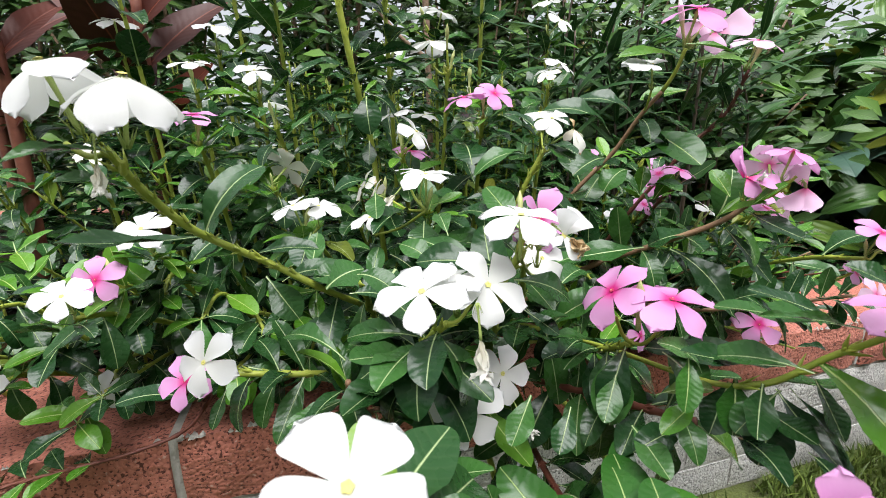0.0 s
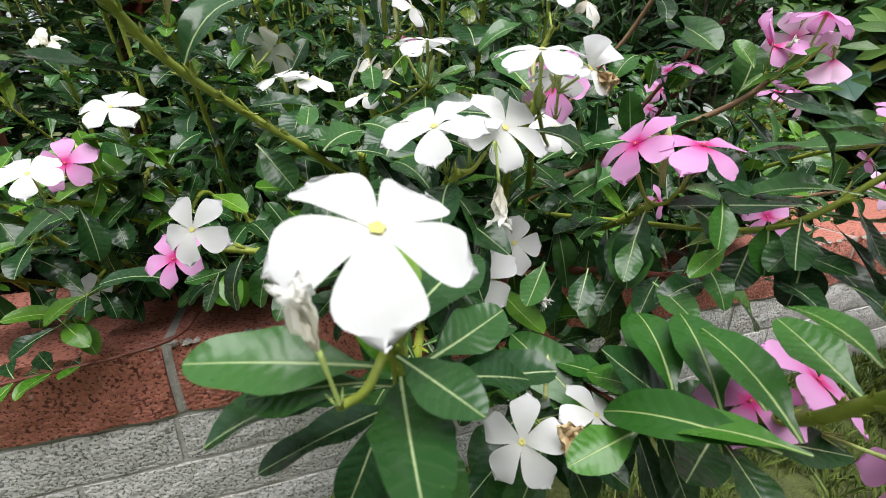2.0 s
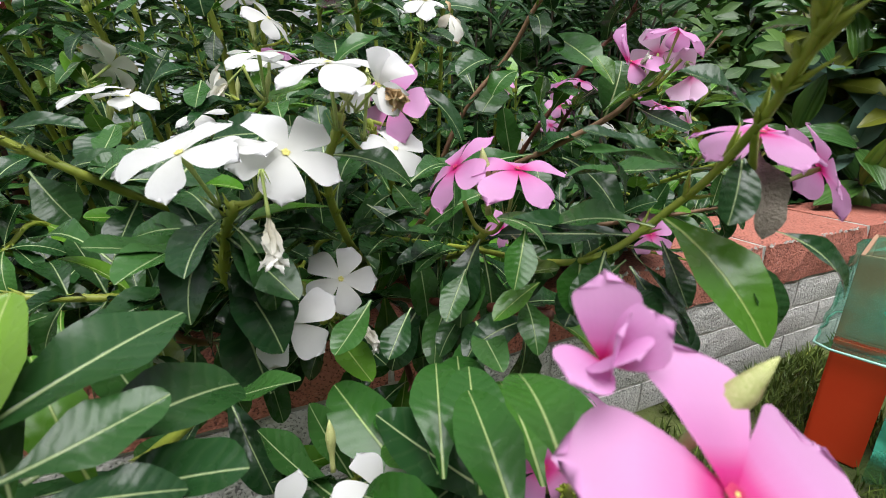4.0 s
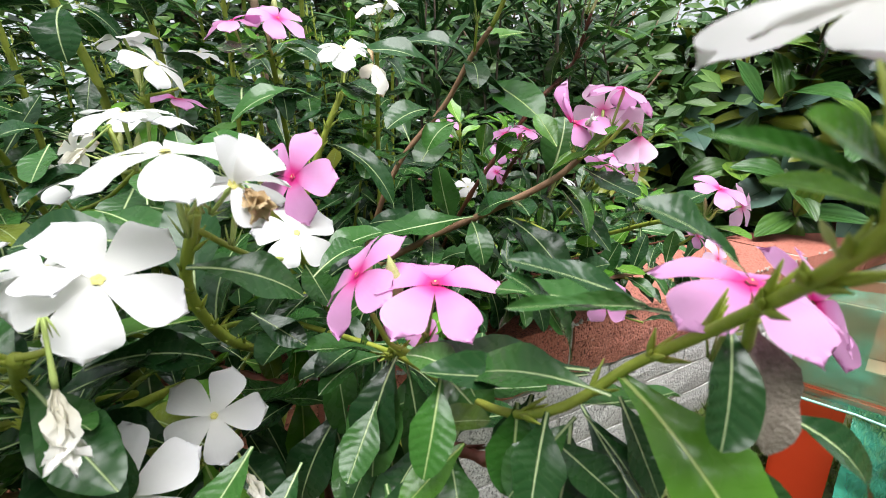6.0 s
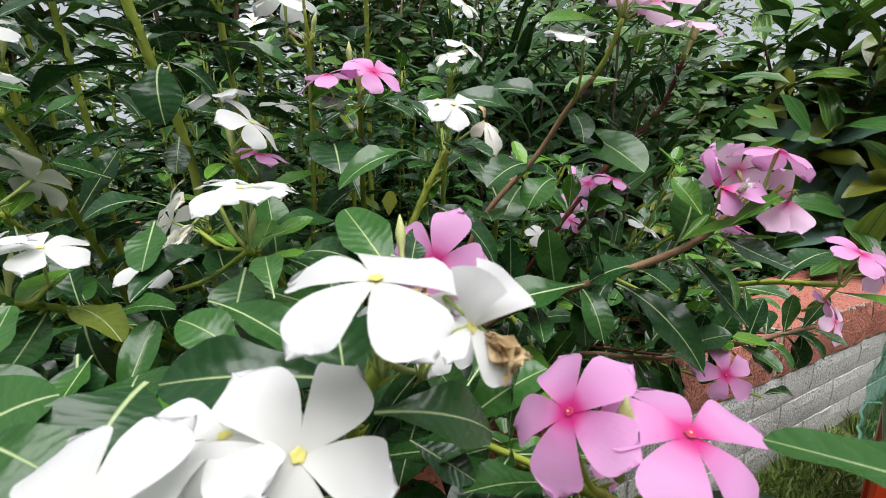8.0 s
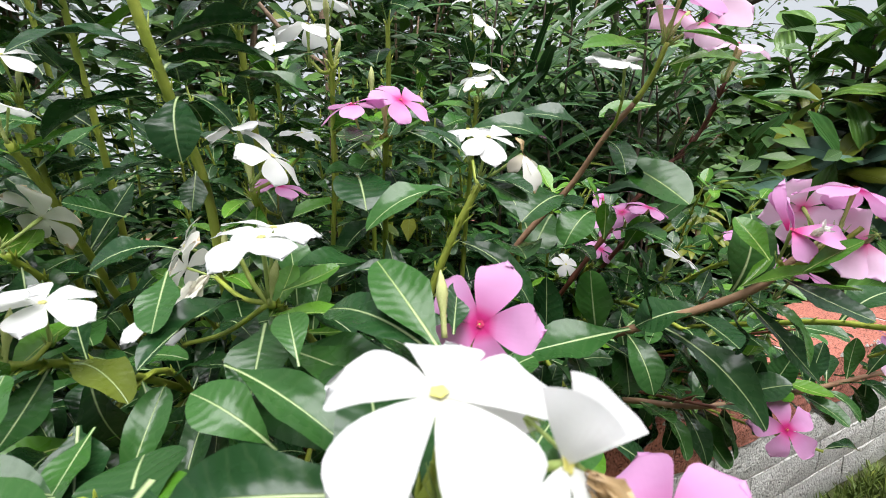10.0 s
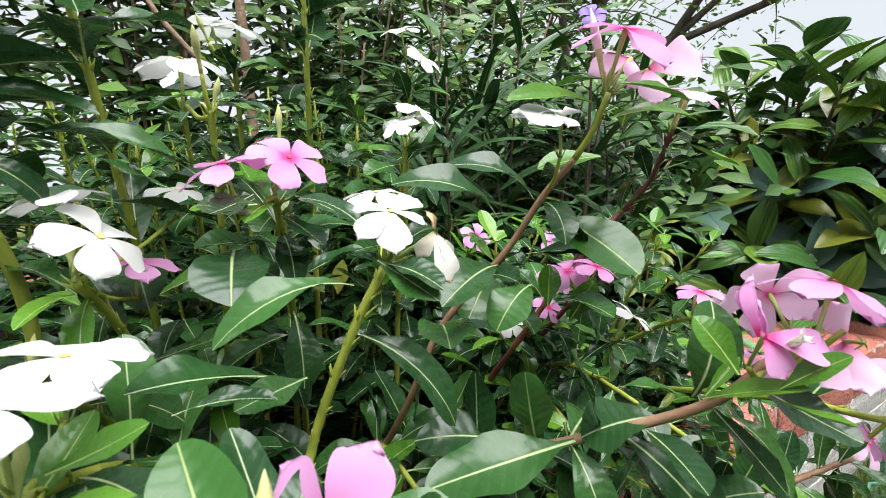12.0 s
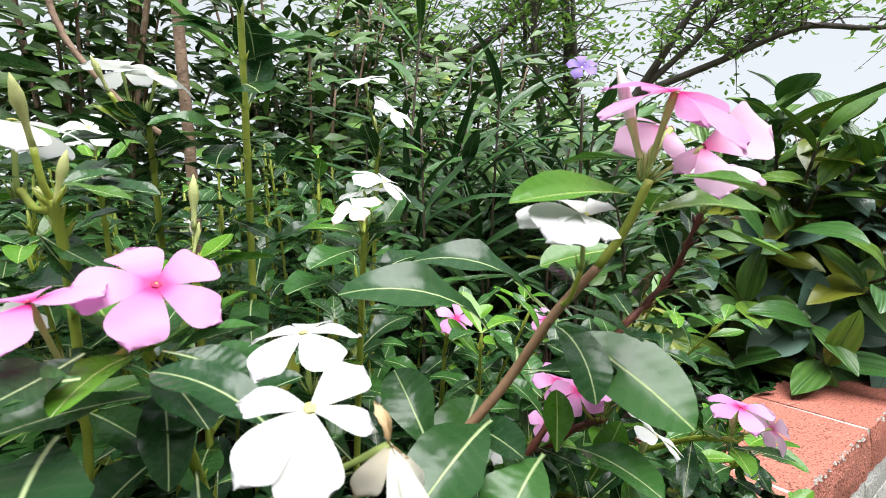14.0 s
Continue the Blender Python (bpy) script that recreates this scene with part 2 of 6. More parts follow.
# lawn: moss and thin grass over earth
LAWN, _n, _l, _b = material("mossy_ground", 0.95)
_f = ramp(_n, [(0.30, (0.045, 0.035, 0.02)), (0.5, (0.07, 0.085, 0.02)), (0.7, (0.12, 0.15, 0.035))])
_l.new(noisy(_n, _l, 9, 6), _f.inputs[0])
_l.new(_f.outputs[0], _b.inputs["Base Color"])
bump(_n, _l, _b, noisy(_n, _l, 120, 4), 0.9, 0.01)
GRASS = leaf_material("grass_blade", (0.05, 0.085, 0.015), (0.20, 0.27, 0.055), (0.25, 0.30, 0.09), islands=True, rough=0.6, veiny=0.0)

CARTON = plain("brown_carton", (0.36, 0.20, 0.12), (0.46, 0.27, 0.17), 12, 0.8)
RED_PLASTIC = plain("red_plastic", (0.62, 0.045, 0.012), (0.68, 0.06, 0.018), 6, 0.35, 0.05)
BAG, _n, _l, _b = material("teal_plastic_film", 0.22, (0.10, 0.62, 0.42))
_clear = _n.new("ShaderNodeBsdfTransparent")
_clear.inputs[0].default_value = (0.76, 0.96, 0.89, 1)
_mix = _n.new("ShaderNodeMixShader")
_creases = ramp(_n, [(0.36, (0.07, 0.07, 0.07)), (0.70, (0.55, 0.55, 0.55))])
_l.new(noisy(_n, _l, 14, 3), _creases.inputs[0])
_l.new(_creases.outputs[0], _mix.inputs[0])
_l.new(_clear.outputs[0], _mix.inputs[1])
_l.new(_b.outputs[0], _mix.inputs[2])
_l.new(_mix.outputs[0], _n["Material Output"].inputs[0])
bump(_n, _l, _b, noisy(_n, _l, 22, 4), 0.8, 0.01)

HEM = plain("pale_teal_film", (0.35, 0.72, 0.60), (0.55, 0.82, 0.74), 40, 0.3, 0.2)

# ---- mesh helpers ----


def finish(bm, name, mat, smooth=True):
    me = bpy.data.meshes.new(name)
    for f in bm.faces:
        f.smooth = smooth
    bm.to_mesh(me)
    bm.free()
    me.materials.append(mat)
    return me


def part(name, data, parent, m=None, label=""):
    """Link a mesh under a thing or a part; m is its place in the parent's space."""
    ob = new(name, data)
    ob.parent = parent
    if m is not None:
        ob.matrix_basis = m
    return tagged(ob, label) if label else ob


def thing(name, place, label, category, group="", kind=""):
    ob = new(name)
    ob.location = place
    ob.empty_display_size = 0.02
    return tagged(ob, label, category, group, kind)


def spline(points, steps):
    """A smooth line through the points."""
    p = [Vector(a) for a in points]
    p = [p[0] * 2 - p[1]] + p + [p[-1] * 2 - p[-2]]
    out = []
    for i in range(1, len(p) - 2):
        for k in range(steps):
            t = k / steps
            a, b, c, d = p[i - 1], p[i], p[i + 1], p[i + 2]
            out.append(0.5 * (2 * b + (c - a) * t + (2 * a - 5 * b + 4 * c - d) * t * t + (3 * b - a - 3 * c + d) * t ** 3))
    out.append(p[-2].copy())
    return out


def tube(bm, line, radii, seg=6):
    """A tapered round rod along the line."""
    rings = []
    side = Vector((0.31, 0.77, 0.55))
    for i, c in enumerate(line):
        t = (line[min(i + 1, len(line) - 1)] - line[max(i - 1, 0)]).normalized()
        side = (side - t * side.dot(t)).normalized()
        up = t.cross(side)
        r = radii[i]
        rings.append([bm.verts.new(c + (side * math.cos(a) + up * math.sin(a)) * r) for a in [6.2832 * k / seg for k in range(seg)]])
    for a, b in zip(rings, rings[1:]):
        for k in range(seg):
            bm.faces.new((a[k], a[(k + 1) % seg], b[(k + 1) % seg], b[k]))
    bm.faces.new(rings[0][::-1])
    bm.faces.new(rings[-1])


def along(line, u):
    f = u * (len(line) - 1)
    i = min(int(f), len(line) - 2)
    return line[i].lerp(line[i + 1], f - i), (line[i + 1] - line[i]).normalized()


def blade(width, droop, fold, wavy, ns, nw, profile, stalk=0.09, twist=0.0, seed=0):
    """A leaf of length 1 along x: a short stalk, then a blade folded along its midrib and bent down along its length."""
    rnd = random.Random(seed)
    ph = rnd.uniform(0, 6)
    bm = bmesh.new()
    uv = bm.loops.layers.uv.new("UVMap")
    grid, uvs = [], {}
    for i in range(ns + 1):
        u = 1 - (1 - i / ns) ** 1.5
        x, z = u, 0.0
        if droop:
            ang = droop * u
            x, z = math.sin(ang) / droop, (math.cos(ang) - 1) / droop
        w = width * 0.5 * profile(u)
        row = []
        for j in range(nw + 1):
            s = 2 * j / nw - 1
            y = s * w
            lift = abs(s) * w * fold + wavy * w * math.sin(u * 11 + ph + s * 1.5) * s * s
            tw = twist * u * s * w
            v = bm.verts.new((x, y, z + lift + tw))
            uvs[v] = (u, 0.5 + 0.5 * s * profile(u))
            row.append(v)
        grid.append(row)
    for i in range(ns):
        for j in range(nw):
            f = bm.faces.new((grid[i][j], grid[i + 1][j], grid[i + 1][j + 1], grid[i][j + 1]))
            for lo in f.loops:
                lo[uv].uv = uvs[lo.vert]
    return bm


def oval(u):
    if u < 0.08:
        return 0.09
    k = (u - 0.08) / 0.92
    return max(0.05, min(1.0, k * 2.0) ** 0.8 * max(0.0, 1 - k ** 3.4) ** 0.55)


def spoon(u):
    if u < 0.10:
        return 0.085
    k = (u - 0.10) / 0.90
    return max(0.06, (min(1.0, k * 1.55) ** 0.85) * max(0.0, 1 - k ** 5.5) ** 0.5)


def lance(u):
    return max(0.03, math.sin(math.pi * min(1, u * 0.97 + 0.03)) ** 0.8)


def strap(u):
    return max(0.02, (1 - u) ** 0.5 * min(1.0, 0.25 + u * 3))


random.seed(4)
LEAVES = [finish(blade(0.44 + 0.05 * (k % 3 - 1), [0.25, 0.7, 1.1, 0.45, -0.2, 0.9, 0.1, 1.4][k], 0.26 + 0.16 * (k % 2), 0.20, 12, 4, spoon if k % 2 else oval, seed=k), "leaf", GREEN) for k in range(8)]
MID_LEAVES = [finish(blade(0.42, [0.2, 0.7, 1.0, 0.4][k], 0.30, 0.08, 10, 4, oval, seed=k + 30), "leaf", MID) for k in range(4)]
DEAD_LEAVES = [finish(blade(0.40, 0.5, 0.7, 0.35, 10, 4, oval, seed=44), "leaf", DRY)]
YOUNG_LEAVES = [finish(blade(0.44, [-0.3, 0.3, 0.8][k], 0.35, 0.06, 7, 4, oval, seed=k + 20), "leaf", YOUNG) for k in range(3)]


def petal_bm(seed, cup=0.05, droop=-0.12):
    """One blunt petal of length 1 along x, skewed to one side as these flowers have it."""
    rnd = random.Random(seed)
    skew = 0.10 + rnd.uniform(-0.03, 0.03)
    bm = bmesh.new()
    uv = bm.loops.layers.uv.new("UVMap")
    ns, nw = 11, 6
    grid, uvs = [], {}
    wide = 0.435 + rnd.uniform(-0.025, 0.03)
    for i in range(ns + 1):
        u = 1 - (1 - i / ns) ** 1.5
        k = max(0.0, (u - 0.04) / 0.96)
        w = 0.025 + wide * 1.1 * k ** 0.8 * max(0.0, 1 - k ** 4.5) ** 0.5
        row = []
        for j in range(nw + 1):
            s = 2 * j / nw - 1
            edge = 1 - 0.10 * u ** 3 * abs(s) ** 2.0 - 0.05 * u ** 4 * (s + 0.2)
            x = u * edge + 0.035 * u ** 5 * (1 - abs(s))
            y = s * w + skew * u * u * u * 0.5
            z = droop * u * u + cup * math.sin(math.pi * u) + 0.05 * s * s * u * rnd.uniform(0.7, 1.3) + 0.015 * math.sin(9 * u + 3 * s + seed) * u
            v = bm.verts.new((x, y, z))
            uvs[v] = (u, 0.5 + s * 0.5)
            row.append(v)
        grid.append(row)
    for i in range(ns):
        for j in range(nw):
            f = bm.faces.new((grid[i][j], grid[i + 1][j], grid[i + 1][j + 1], grid[i][j + 1]))
            for lo in f.loops:
                lo[uv].uv = uvs[lo.vert]
    return bm


def crumpled_bm(seed):
    """A withered petal, rolled in along its length."""
    rnd = random.Random(seed)
    bm = petal_bm(seed, 0.12, -0.3)
    for v in bm.verts:
        x, y, z = v.co
        a = y * 3.2
        v.co = (x * 0.9, math.sin(a) * 0.3 + rnd.uniform(-0.035, 0.035), z + (1 - math.cos(a)) * 0.22 + rnd.uniform(-0.04, 0.04) + 0.05 * math.sin(y * 22 + x * 4))
    return bm


def folded_bm(seed):
    """A petal folded over itself along its length, so that it ends in a point."""
    bm = petal_bm(seed, 0.10, 0.05)
    for v in bm.verts:
        x, y, z = v.co
        if y < 0.04:
            a = radians(148)
            d = y - 0.04
            v.co = (x, 0.04 + d * math.cos(a), z - d * math.sin(a) * 0.55)
    return bm


def fan_bm(seed):
    """A petal that widens all the way to a nearly straight outer edge with two corners."""
    rnd = random.Random(seed)
    bm = bmesh.new()
    uv = bm.loops.layers.uv.new("UVMap")
    grid, uvs = [], {}
    for i in range(11):
        u = i / 10
        row = []
        for j in range(9):
            q = j / 4 - 1
            x = u * (1 - 0.10 * abs(q) ** 3 * u + 0.05 * (1 - q * q) * u ** 3 + 0.012 * math.sin(5 * q + seed) * u)
            y = q * (0.03 + 0.49 * u ** 1.05)
            v = bm.verts.new((x, y, 0.10 * math.sin(math.pi * u) + 0.10 * q * q * u * u + 0.02 * math.sin(6 * u + 4 * q + seed) * u))
            uvs[v] = (u * 0.98, 0.5 + q * 0.5)
            row.append(v)
        grid.append(row)
    for i in range(10):
        for j in range(8):
            f = bm.faces.new((grid[i][j], grid[i + 1][j], grid[i + 1][j + 1], grid[i][j + 1]))
            for lo in f.loops:
                lo[uv].uv = uvs[lo.vert]
    return bm


PETALS = {}
for tint, mat in (("white", WHITE), ("pink", PINK), ("pale", PALE)):
    PETALS[tint] = [finish(petal_bm(k), "petal", mat) for k in range(3)]
PETALS["wilted"] = [finish(crumpled_bm(k), "petal", WILTED) for k in range(3)]
PETALS["spent"] = PETALS["wilted"]
PETALS["half_pink"] = [finish(folded_bm(k + 3), "petal", PINK) for k in range(2)]
PETALS["fan"] = [finish(fan_bm(k), "petal", WHITE) for k in range(2)]
PETALS["tan"] = [finish(petal_bm(k + 4, 0.15), "petal", TANNED) for k in range(2)]
PETALS["rolled"] = PETALS["pink"]
PETALS["aged"] = [finish(petal_bm(k + 7, 0.10, -0.05), "petal", AGED) for k in range(3)]
PETALS["browned"] = [finish(crumpled_bm(k + 5), "petal", BROWNED) for k in range(3)]


def flower_tube():
    """The thin flower tube with its small green calyx, mouth at the origin."""
    bm = bmesh.new()
    line = [Vector((0, 0, -1.05)), Vector((0, 0, -0.95)), Vector((0, 0, -0.5)), Vector((0, 0, -0.16)), Vector((0, 0, 0.0))]
    tube(bm, line, [0.036, 0.04, 0.036, 0.052, 0.045], 7)
    for k in range(5):
        a = k * 1.2566
        c, s = math.cos(a), math.sin(a)
        tube(bm, [Vector((c * 0.04, s * 0.04, -1.05)), Vector((c * 0.10, s * 0.10, -0.9)), Vector((c * 0.16, s * 0.16, -0.72))], [0.02, 0.016, 0.003], 4)
    return bm


FLOWER_TUBE = finish(flower_tube(), "flower", plain("flower_tube_green", (0.25, 0.37, 0.07), (0.40, 0.46, 0.15), 200, 0.6))


def eye_mesh(mat, name, wide=0.07, mouth=0.022):
    bm = bmesh.new()
    outer = [bm.verts.new((wide * math.cos(a) * (1 + 0.12 * math.cos(5 * a)), wide * math.sin(a) * (1 + 0.12 * math.cos(5 * a)), 0.028)) for a in [6.2832 * k / 20 for k in range(20)]]
    inner = [bm.verts.new((mouth * math.cos(a), mouth * math.sin(a), 0.045)) for a in [6.2832 * k / 20 for k in range(20)]]
    deep = bm.verts.new((0, 0, 0.01))
    for k in range(20):
        bm.faces.new((outer[k], outer[(k + 1) % 20], inner[(k + 1) % 20], inner[k]))
        bm.faces.new((inner[k], inner[(k + 1) % 20], deep))
    return finish(bm, name, mat)


EYES = {"white": eye_mesh(EYE_YELLOW, "eye"), "aged": eye_mesh(EYE_YELLOW, "eye"), "pink": eye_mesh(EYE_YELLOW, "eye", 0.06, 0.014), "pale": eye_mesh(EYE_YELLOW, "eye", 0.06, 0.014)}
for key in ("pink", "pale"):
    EYES[key].materials.append(EYE_RED)
    for poly in EYES[key].polygons:
        poly.material_index = 1 if len(poly.vertices) == 4 else 0


def bud_mesh():
    bm = bmesh.new()
    n = 8
    line = [Vector((0, 0, k / n)) for k in range(n + 1)]
    tube(bm, line, [0.05, 0.045, 0.045, 0.05, 0.075, 0.095, 0.085, 0.05, 0.008], 7)
    for v in bm.verts:
        if v.co.z > 0.5:
            a = (v.co.z - 0.5) * 3
            x, y = v.co.x, v.co.y
            v.co.x, v.co.y = x * math.cos(a) - y * math.sin(a), x * math.sin(a) + y * math.cos(a)
    return finish(bm, "bud", BUD)


BUD_MESH = bud_mesh()
BLUSH_BUD = bud_mesh()
BLUSH_BUD.materials.append(plain("blush_bud", (0.74, 0.60, 0.58), (0.82, 0.72, 0.68), 120, 0.55))
for poly in BLUSH_BUD.polygons:
    poly.material_index = 1 if poly.center.z > 0.55 else 0


def axes(x, up):
    """A turn whose x axis runs along x and whose z axis leans to up."""
    x = Vector(x).normalized()
    z = Vector(up) - x * Vector(up).dot(x)
    if z.length < 1e-4:
        z = Vector((0.3, 0.5, 0.8)) - x * Vector((0.3, 0.5, 0.8)).dot(x)
    z.normalize()
    y = z.cross(x)
    return Matrix((x, y, z)).transposed().to_4x4()


# points along the camera's path; leaves are kept clear of it
CAMERA_PATH = [Vector(p) for p in ((0, 0, 0.6), (-0.013, 0.007, 0.548), (0.017, 0.03, 0.548), (0.065, 0.06, 0.555), (0.101, 0.086, 0.568), (0.08, 0.115, 0.58), (0.055, 0.136, 0.588), (0.03, 0.14, 0.594), (0.035, 0.165, 0.605), (0.042, 0.188, 0.615), (0.07, 0.22, 0.63), (0.094, 0.246, 0.646), (0.103, 0.28, 0.66), (0.103, 0.31, 0.672))]
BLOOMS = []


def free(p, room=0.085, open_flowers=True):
    """True where a leaf neither stands in the camera's path nor hides an open flower from it."""
    for q in CAMERA_PATH:
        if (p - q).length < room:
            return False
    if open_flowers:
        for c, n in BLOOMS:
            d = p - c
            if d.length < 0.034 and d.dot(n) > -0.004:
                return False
            # leaves on a line of sight from the camera to a flower are dropped
            for q in CAMERA_PATH[::2]:
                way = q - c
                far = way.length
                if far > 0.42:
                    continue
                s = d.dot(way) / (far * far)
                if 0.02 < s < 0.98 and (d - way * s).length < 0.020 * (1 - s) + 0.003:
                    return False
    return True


GATHER = []


def add_leaf(plant, base, direction, up, length, wide=1.0, meshes=None, name="leaf", label=""):
    if GATHER:
        GATHER.append((Vector(base) - plant.location, Vector(direction), Vector(up), length))
        return None
    me = random.choice(meshes or LEAVES)
    m = Matrix.Translation(Vector(base) - plant.location) @ axes(direction, up) @ Matrix.Diagonal((length, length * wide, length, 1))
    return part(name, me, plant, m, label)


def key_leaf(plant, base, tip, wide, meshes=None, small=0.028, face=None):
    """A leaf that spans from base to tip, arched above that line as its mesh bends."""
    b, t = Vector(base), Vector(tip)
    d = t - b
    up = Vector(face) if face else Vector((0, -0.45, 0.9)) + Vector((random.uniform(-0.3, 0.3), random.uniform(-0.2, 0.2), 0))
    me = random.choice(meshes or LEAVES)
    end = max((v.co for v in me.vertices), key=lambda c: c.length)
    length = max(d.length, small) / math.hypot(end.x, end.z)
    turn = axes(d, up) @ Matrix.Rotation(math.atan2(end.z, end.x), 4, "Y")
    part("leaf", me, plant, Matrix.Translation(b - plant.location) @ turn @ Matrix.Diagonal((length, 1.14 * wide / 0.42 * d.length, length, 1)))


def add_flower(plant, tint, centre, normal, spin=0.0, size=0.0235, fall=0.06):
    c, n = Vector(centre), Vector(normal).normalized()
    a = Vector((0, 0, 1)).cross(n)
    a = a.normalized() if a.length > 1e-3 else Vector((1, 0, 0))
    b = n.cross(a)
    turn = Matrix((a, b, n)).transposed().to_4x4()
    f = part("flower", FLOWER_TUBE, plant, Matrix.Translation(c - plant.location) @ turn @ Matrix.Diagonal((size, size, size * 1.05, 1)))
    if tint == "torn":
        for ang, tip, long in ((-112, 10, 1.0), (-68, 14, 1.05), (62, 22, 0.9)):
            m = Matrix.Rotation(radians(ang), 4, "Z") @ Matrix.Rotation(radians(tip), 4, "Y") @ Matrix.Diagonal((long, long, long, 1))
            part("petal", random.choice(PETALS["pale"]), f, m)
        BLOOMS.append((c, n))
        return f
    if tint == "half_pink":
        for ang, tip, plain_petal, long in ((110, -50, False, 1.15), (155, -65, False, 0.95), (-12, 2, True, 1.1), (-65, 25, True, 0.8)):
            m = Matrix.Rotation(radians(ang), 4, "Z") @ Matrix.Rotation(radians(tip), 4, "Y") @ Matrix.Diagonal((long, long * (1.0 if plain_petal else 1.3), long, 1))
            part("petal", random.choice(PETALS["pink" if plain_petal else tint]), f, m)
        part("eye", EYES["pink"], f)
        BLOOMS.append((c, n))
        return f
    closed = tint in ("wilted", "browned", "rolled", "spent")
    for k in range(5):
        ang = radians(spin) - k * 1.25664
        tip = fall + random.uniform(-0.16, 0.16) if not closed else radians(-random.uniform(*{"wilted": (10, 75), "spent": (80, 97)}.get(tint, (45, 105))))
        stretch = random.uniform(0.93, 1.06) * (1.3 if tint == "spent" else 1.0)
        m = Matrix.Rotation(ang, 4, "Z") @ Matrix.Rotation(tip, 4, "Y") @ Matrix.Rotation(random.uniform(-0.12, 0.12), 4, "X") @ Matrix.Diagonal((stretch, random.uniform(0.94, 1.05) * (0.50 if tint == "spent" else 1.0), 1, 1))
        part("petal", random.choice(PETALS[tint]), f, m)
    if not closed:
        part("eye", EYES[tint], f)
        BLOOMS.append((c, n))
    return f


def open_flower(plant, tint, eye, foot, petals, with_eye=True):
    """A flower whose tube runs from its foot to its eye; each petal is (tip, width, the way it faces[, tint])."""
    e, axis = Vector(eye), Vector(eye) - Vector(foot)
    m = Matrix.Translation(e - plant.location) @ axes(axis, (0.2, -1, 0.1)) @ Matrix.Rotation(radians(90), 4, "Y") @ Matrix.Scale(max(axis.length / 1.05, 0.012), 4)
    f = part("flower", FLOWER_TUBE, plant, m)
    for k, row in enumerate(petals):
        run = Vector(row[0]) - e
        long = run.length
        p = Matrix.Translation(e - plant.location) @ axes(run, row[2]) @ Matrix.Diagonal((long, long * row[1] / 0.92, long, 1))
        meshes = PETALS[row[3] if len(row) > 3 else tint]
        part("petal", meshes[k % len(meshes)], f, m.inverted() @ p)
    if with_eye:
        part("eye", EYES[tint], f, Matrix.Scale(0.024 / max(axis.length / 1.05, 0.012), 4))
    BLOOMS.append((e, axis.normalized()))
    return f


def add_bud(plant, base, direction, length=0.03):
    part("bud", BUD_MESH, plant, Matrix.Translation(Vector(base) - plant.location) @ axes(direction, (0, 0, 1)) @ Matrix.Rotation(radians(90), 4, "Y") @ Matrix.Diagonal((length, length, length, 1)))


def stem_part(plant, line, r0, r1, mat, name="stem", rings=False):
    bm = bmesh.new()
    n = len(line)
    radii = [(r0 + (r1 - r0) * i / (n - 1)) * (1.35 if rings and i % 3 == 0 else 1.0) for i in range(n)]
    tube(bm, [p - plant.location for p in line], radii, 7)
    if name == "stem" and mat in (STEM, RED_STEM):
        # joints with small unfolding leaf tips
        length = sum((b - a).length for a, b in zip(line, line[1:]))
        count = int(length * 0.62 / 0.034)
        rnd = random.Random(n + int(length * 1000))
        for i in range(count):
            p, t = along(line, 0.38 + 0.6 * (i + 0.5) / count)
            p = p - plant.location
            for k in range(5):
                a = rnd.uniform(0, 6.283)
                side = axes(t, (math.cos(a), math.sin(a), 0.3)).to_3x3() @ Vector((1.3 + 0.8 * rnd.random(), 0, 0.9))
                long = rnd.uniform(0.004, 0.009)
                tube(bm, [p, p + side * long * 0.35, p + side * long * 0.8], [0.0006, 0.0011, 0.0002], 4)
    return part(name, finish(bm, name, mat), plant)


def leafy(plant, line, u0, u1, gap, big, small, spread=1.0, keep=1.0, room=0.085, young=0.12, loose=False):
    """Opposite pairs of leaves along a stem, each pair at right angles to the last."""
    length = sum((b - a).length for a, b in zip(line, line[1:]))
    count = max(1, int(length * (u1 - u0) / gap))
    az = random.uniform(0, 6.28)
    for i in range(count):
        u = u0 + (u1 - u0) * (i + 0.5) / count
        p, t = along(line, u)
        side = Vector((1, 0, 0)) - t * t.x
        if side.length < 0.1:
            side = Vector((0, 1, 0)) - t * t.y
        side.normalize()
        other = t.cross(side)
        az += 1.5708 + random.uniform(-0.25, 0.25)
        for k in (0, math.pi):
            if random.random() > keep:
                continue
            d = side * math.cos(az + k) + other * math.sin(az + k)
            d = d * spread + t * random.uniform(0.25, 0.75) + Vector((0, 0, random.uniform(-0.25, 0.15)))
            d.normalize()
            size = (big + (small - big) * i / max(1, count - 1)) * random.uniform(0.8, 1.15)
            mid = p + d * size * 0.55
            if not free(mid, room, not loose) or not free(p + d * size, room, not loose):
                continue
            up = Vector((random.uniform(-0.35, 0.35), random.uniform(-0.45, 0.2), 1))
            add_leaf(plant, p, d, up, size, random.uniform(0.85, 1.2), YOUNG_LEAVES if (i >= count - 1 and random.random() < 0.5) or random.random() < young * 0.4 else None)


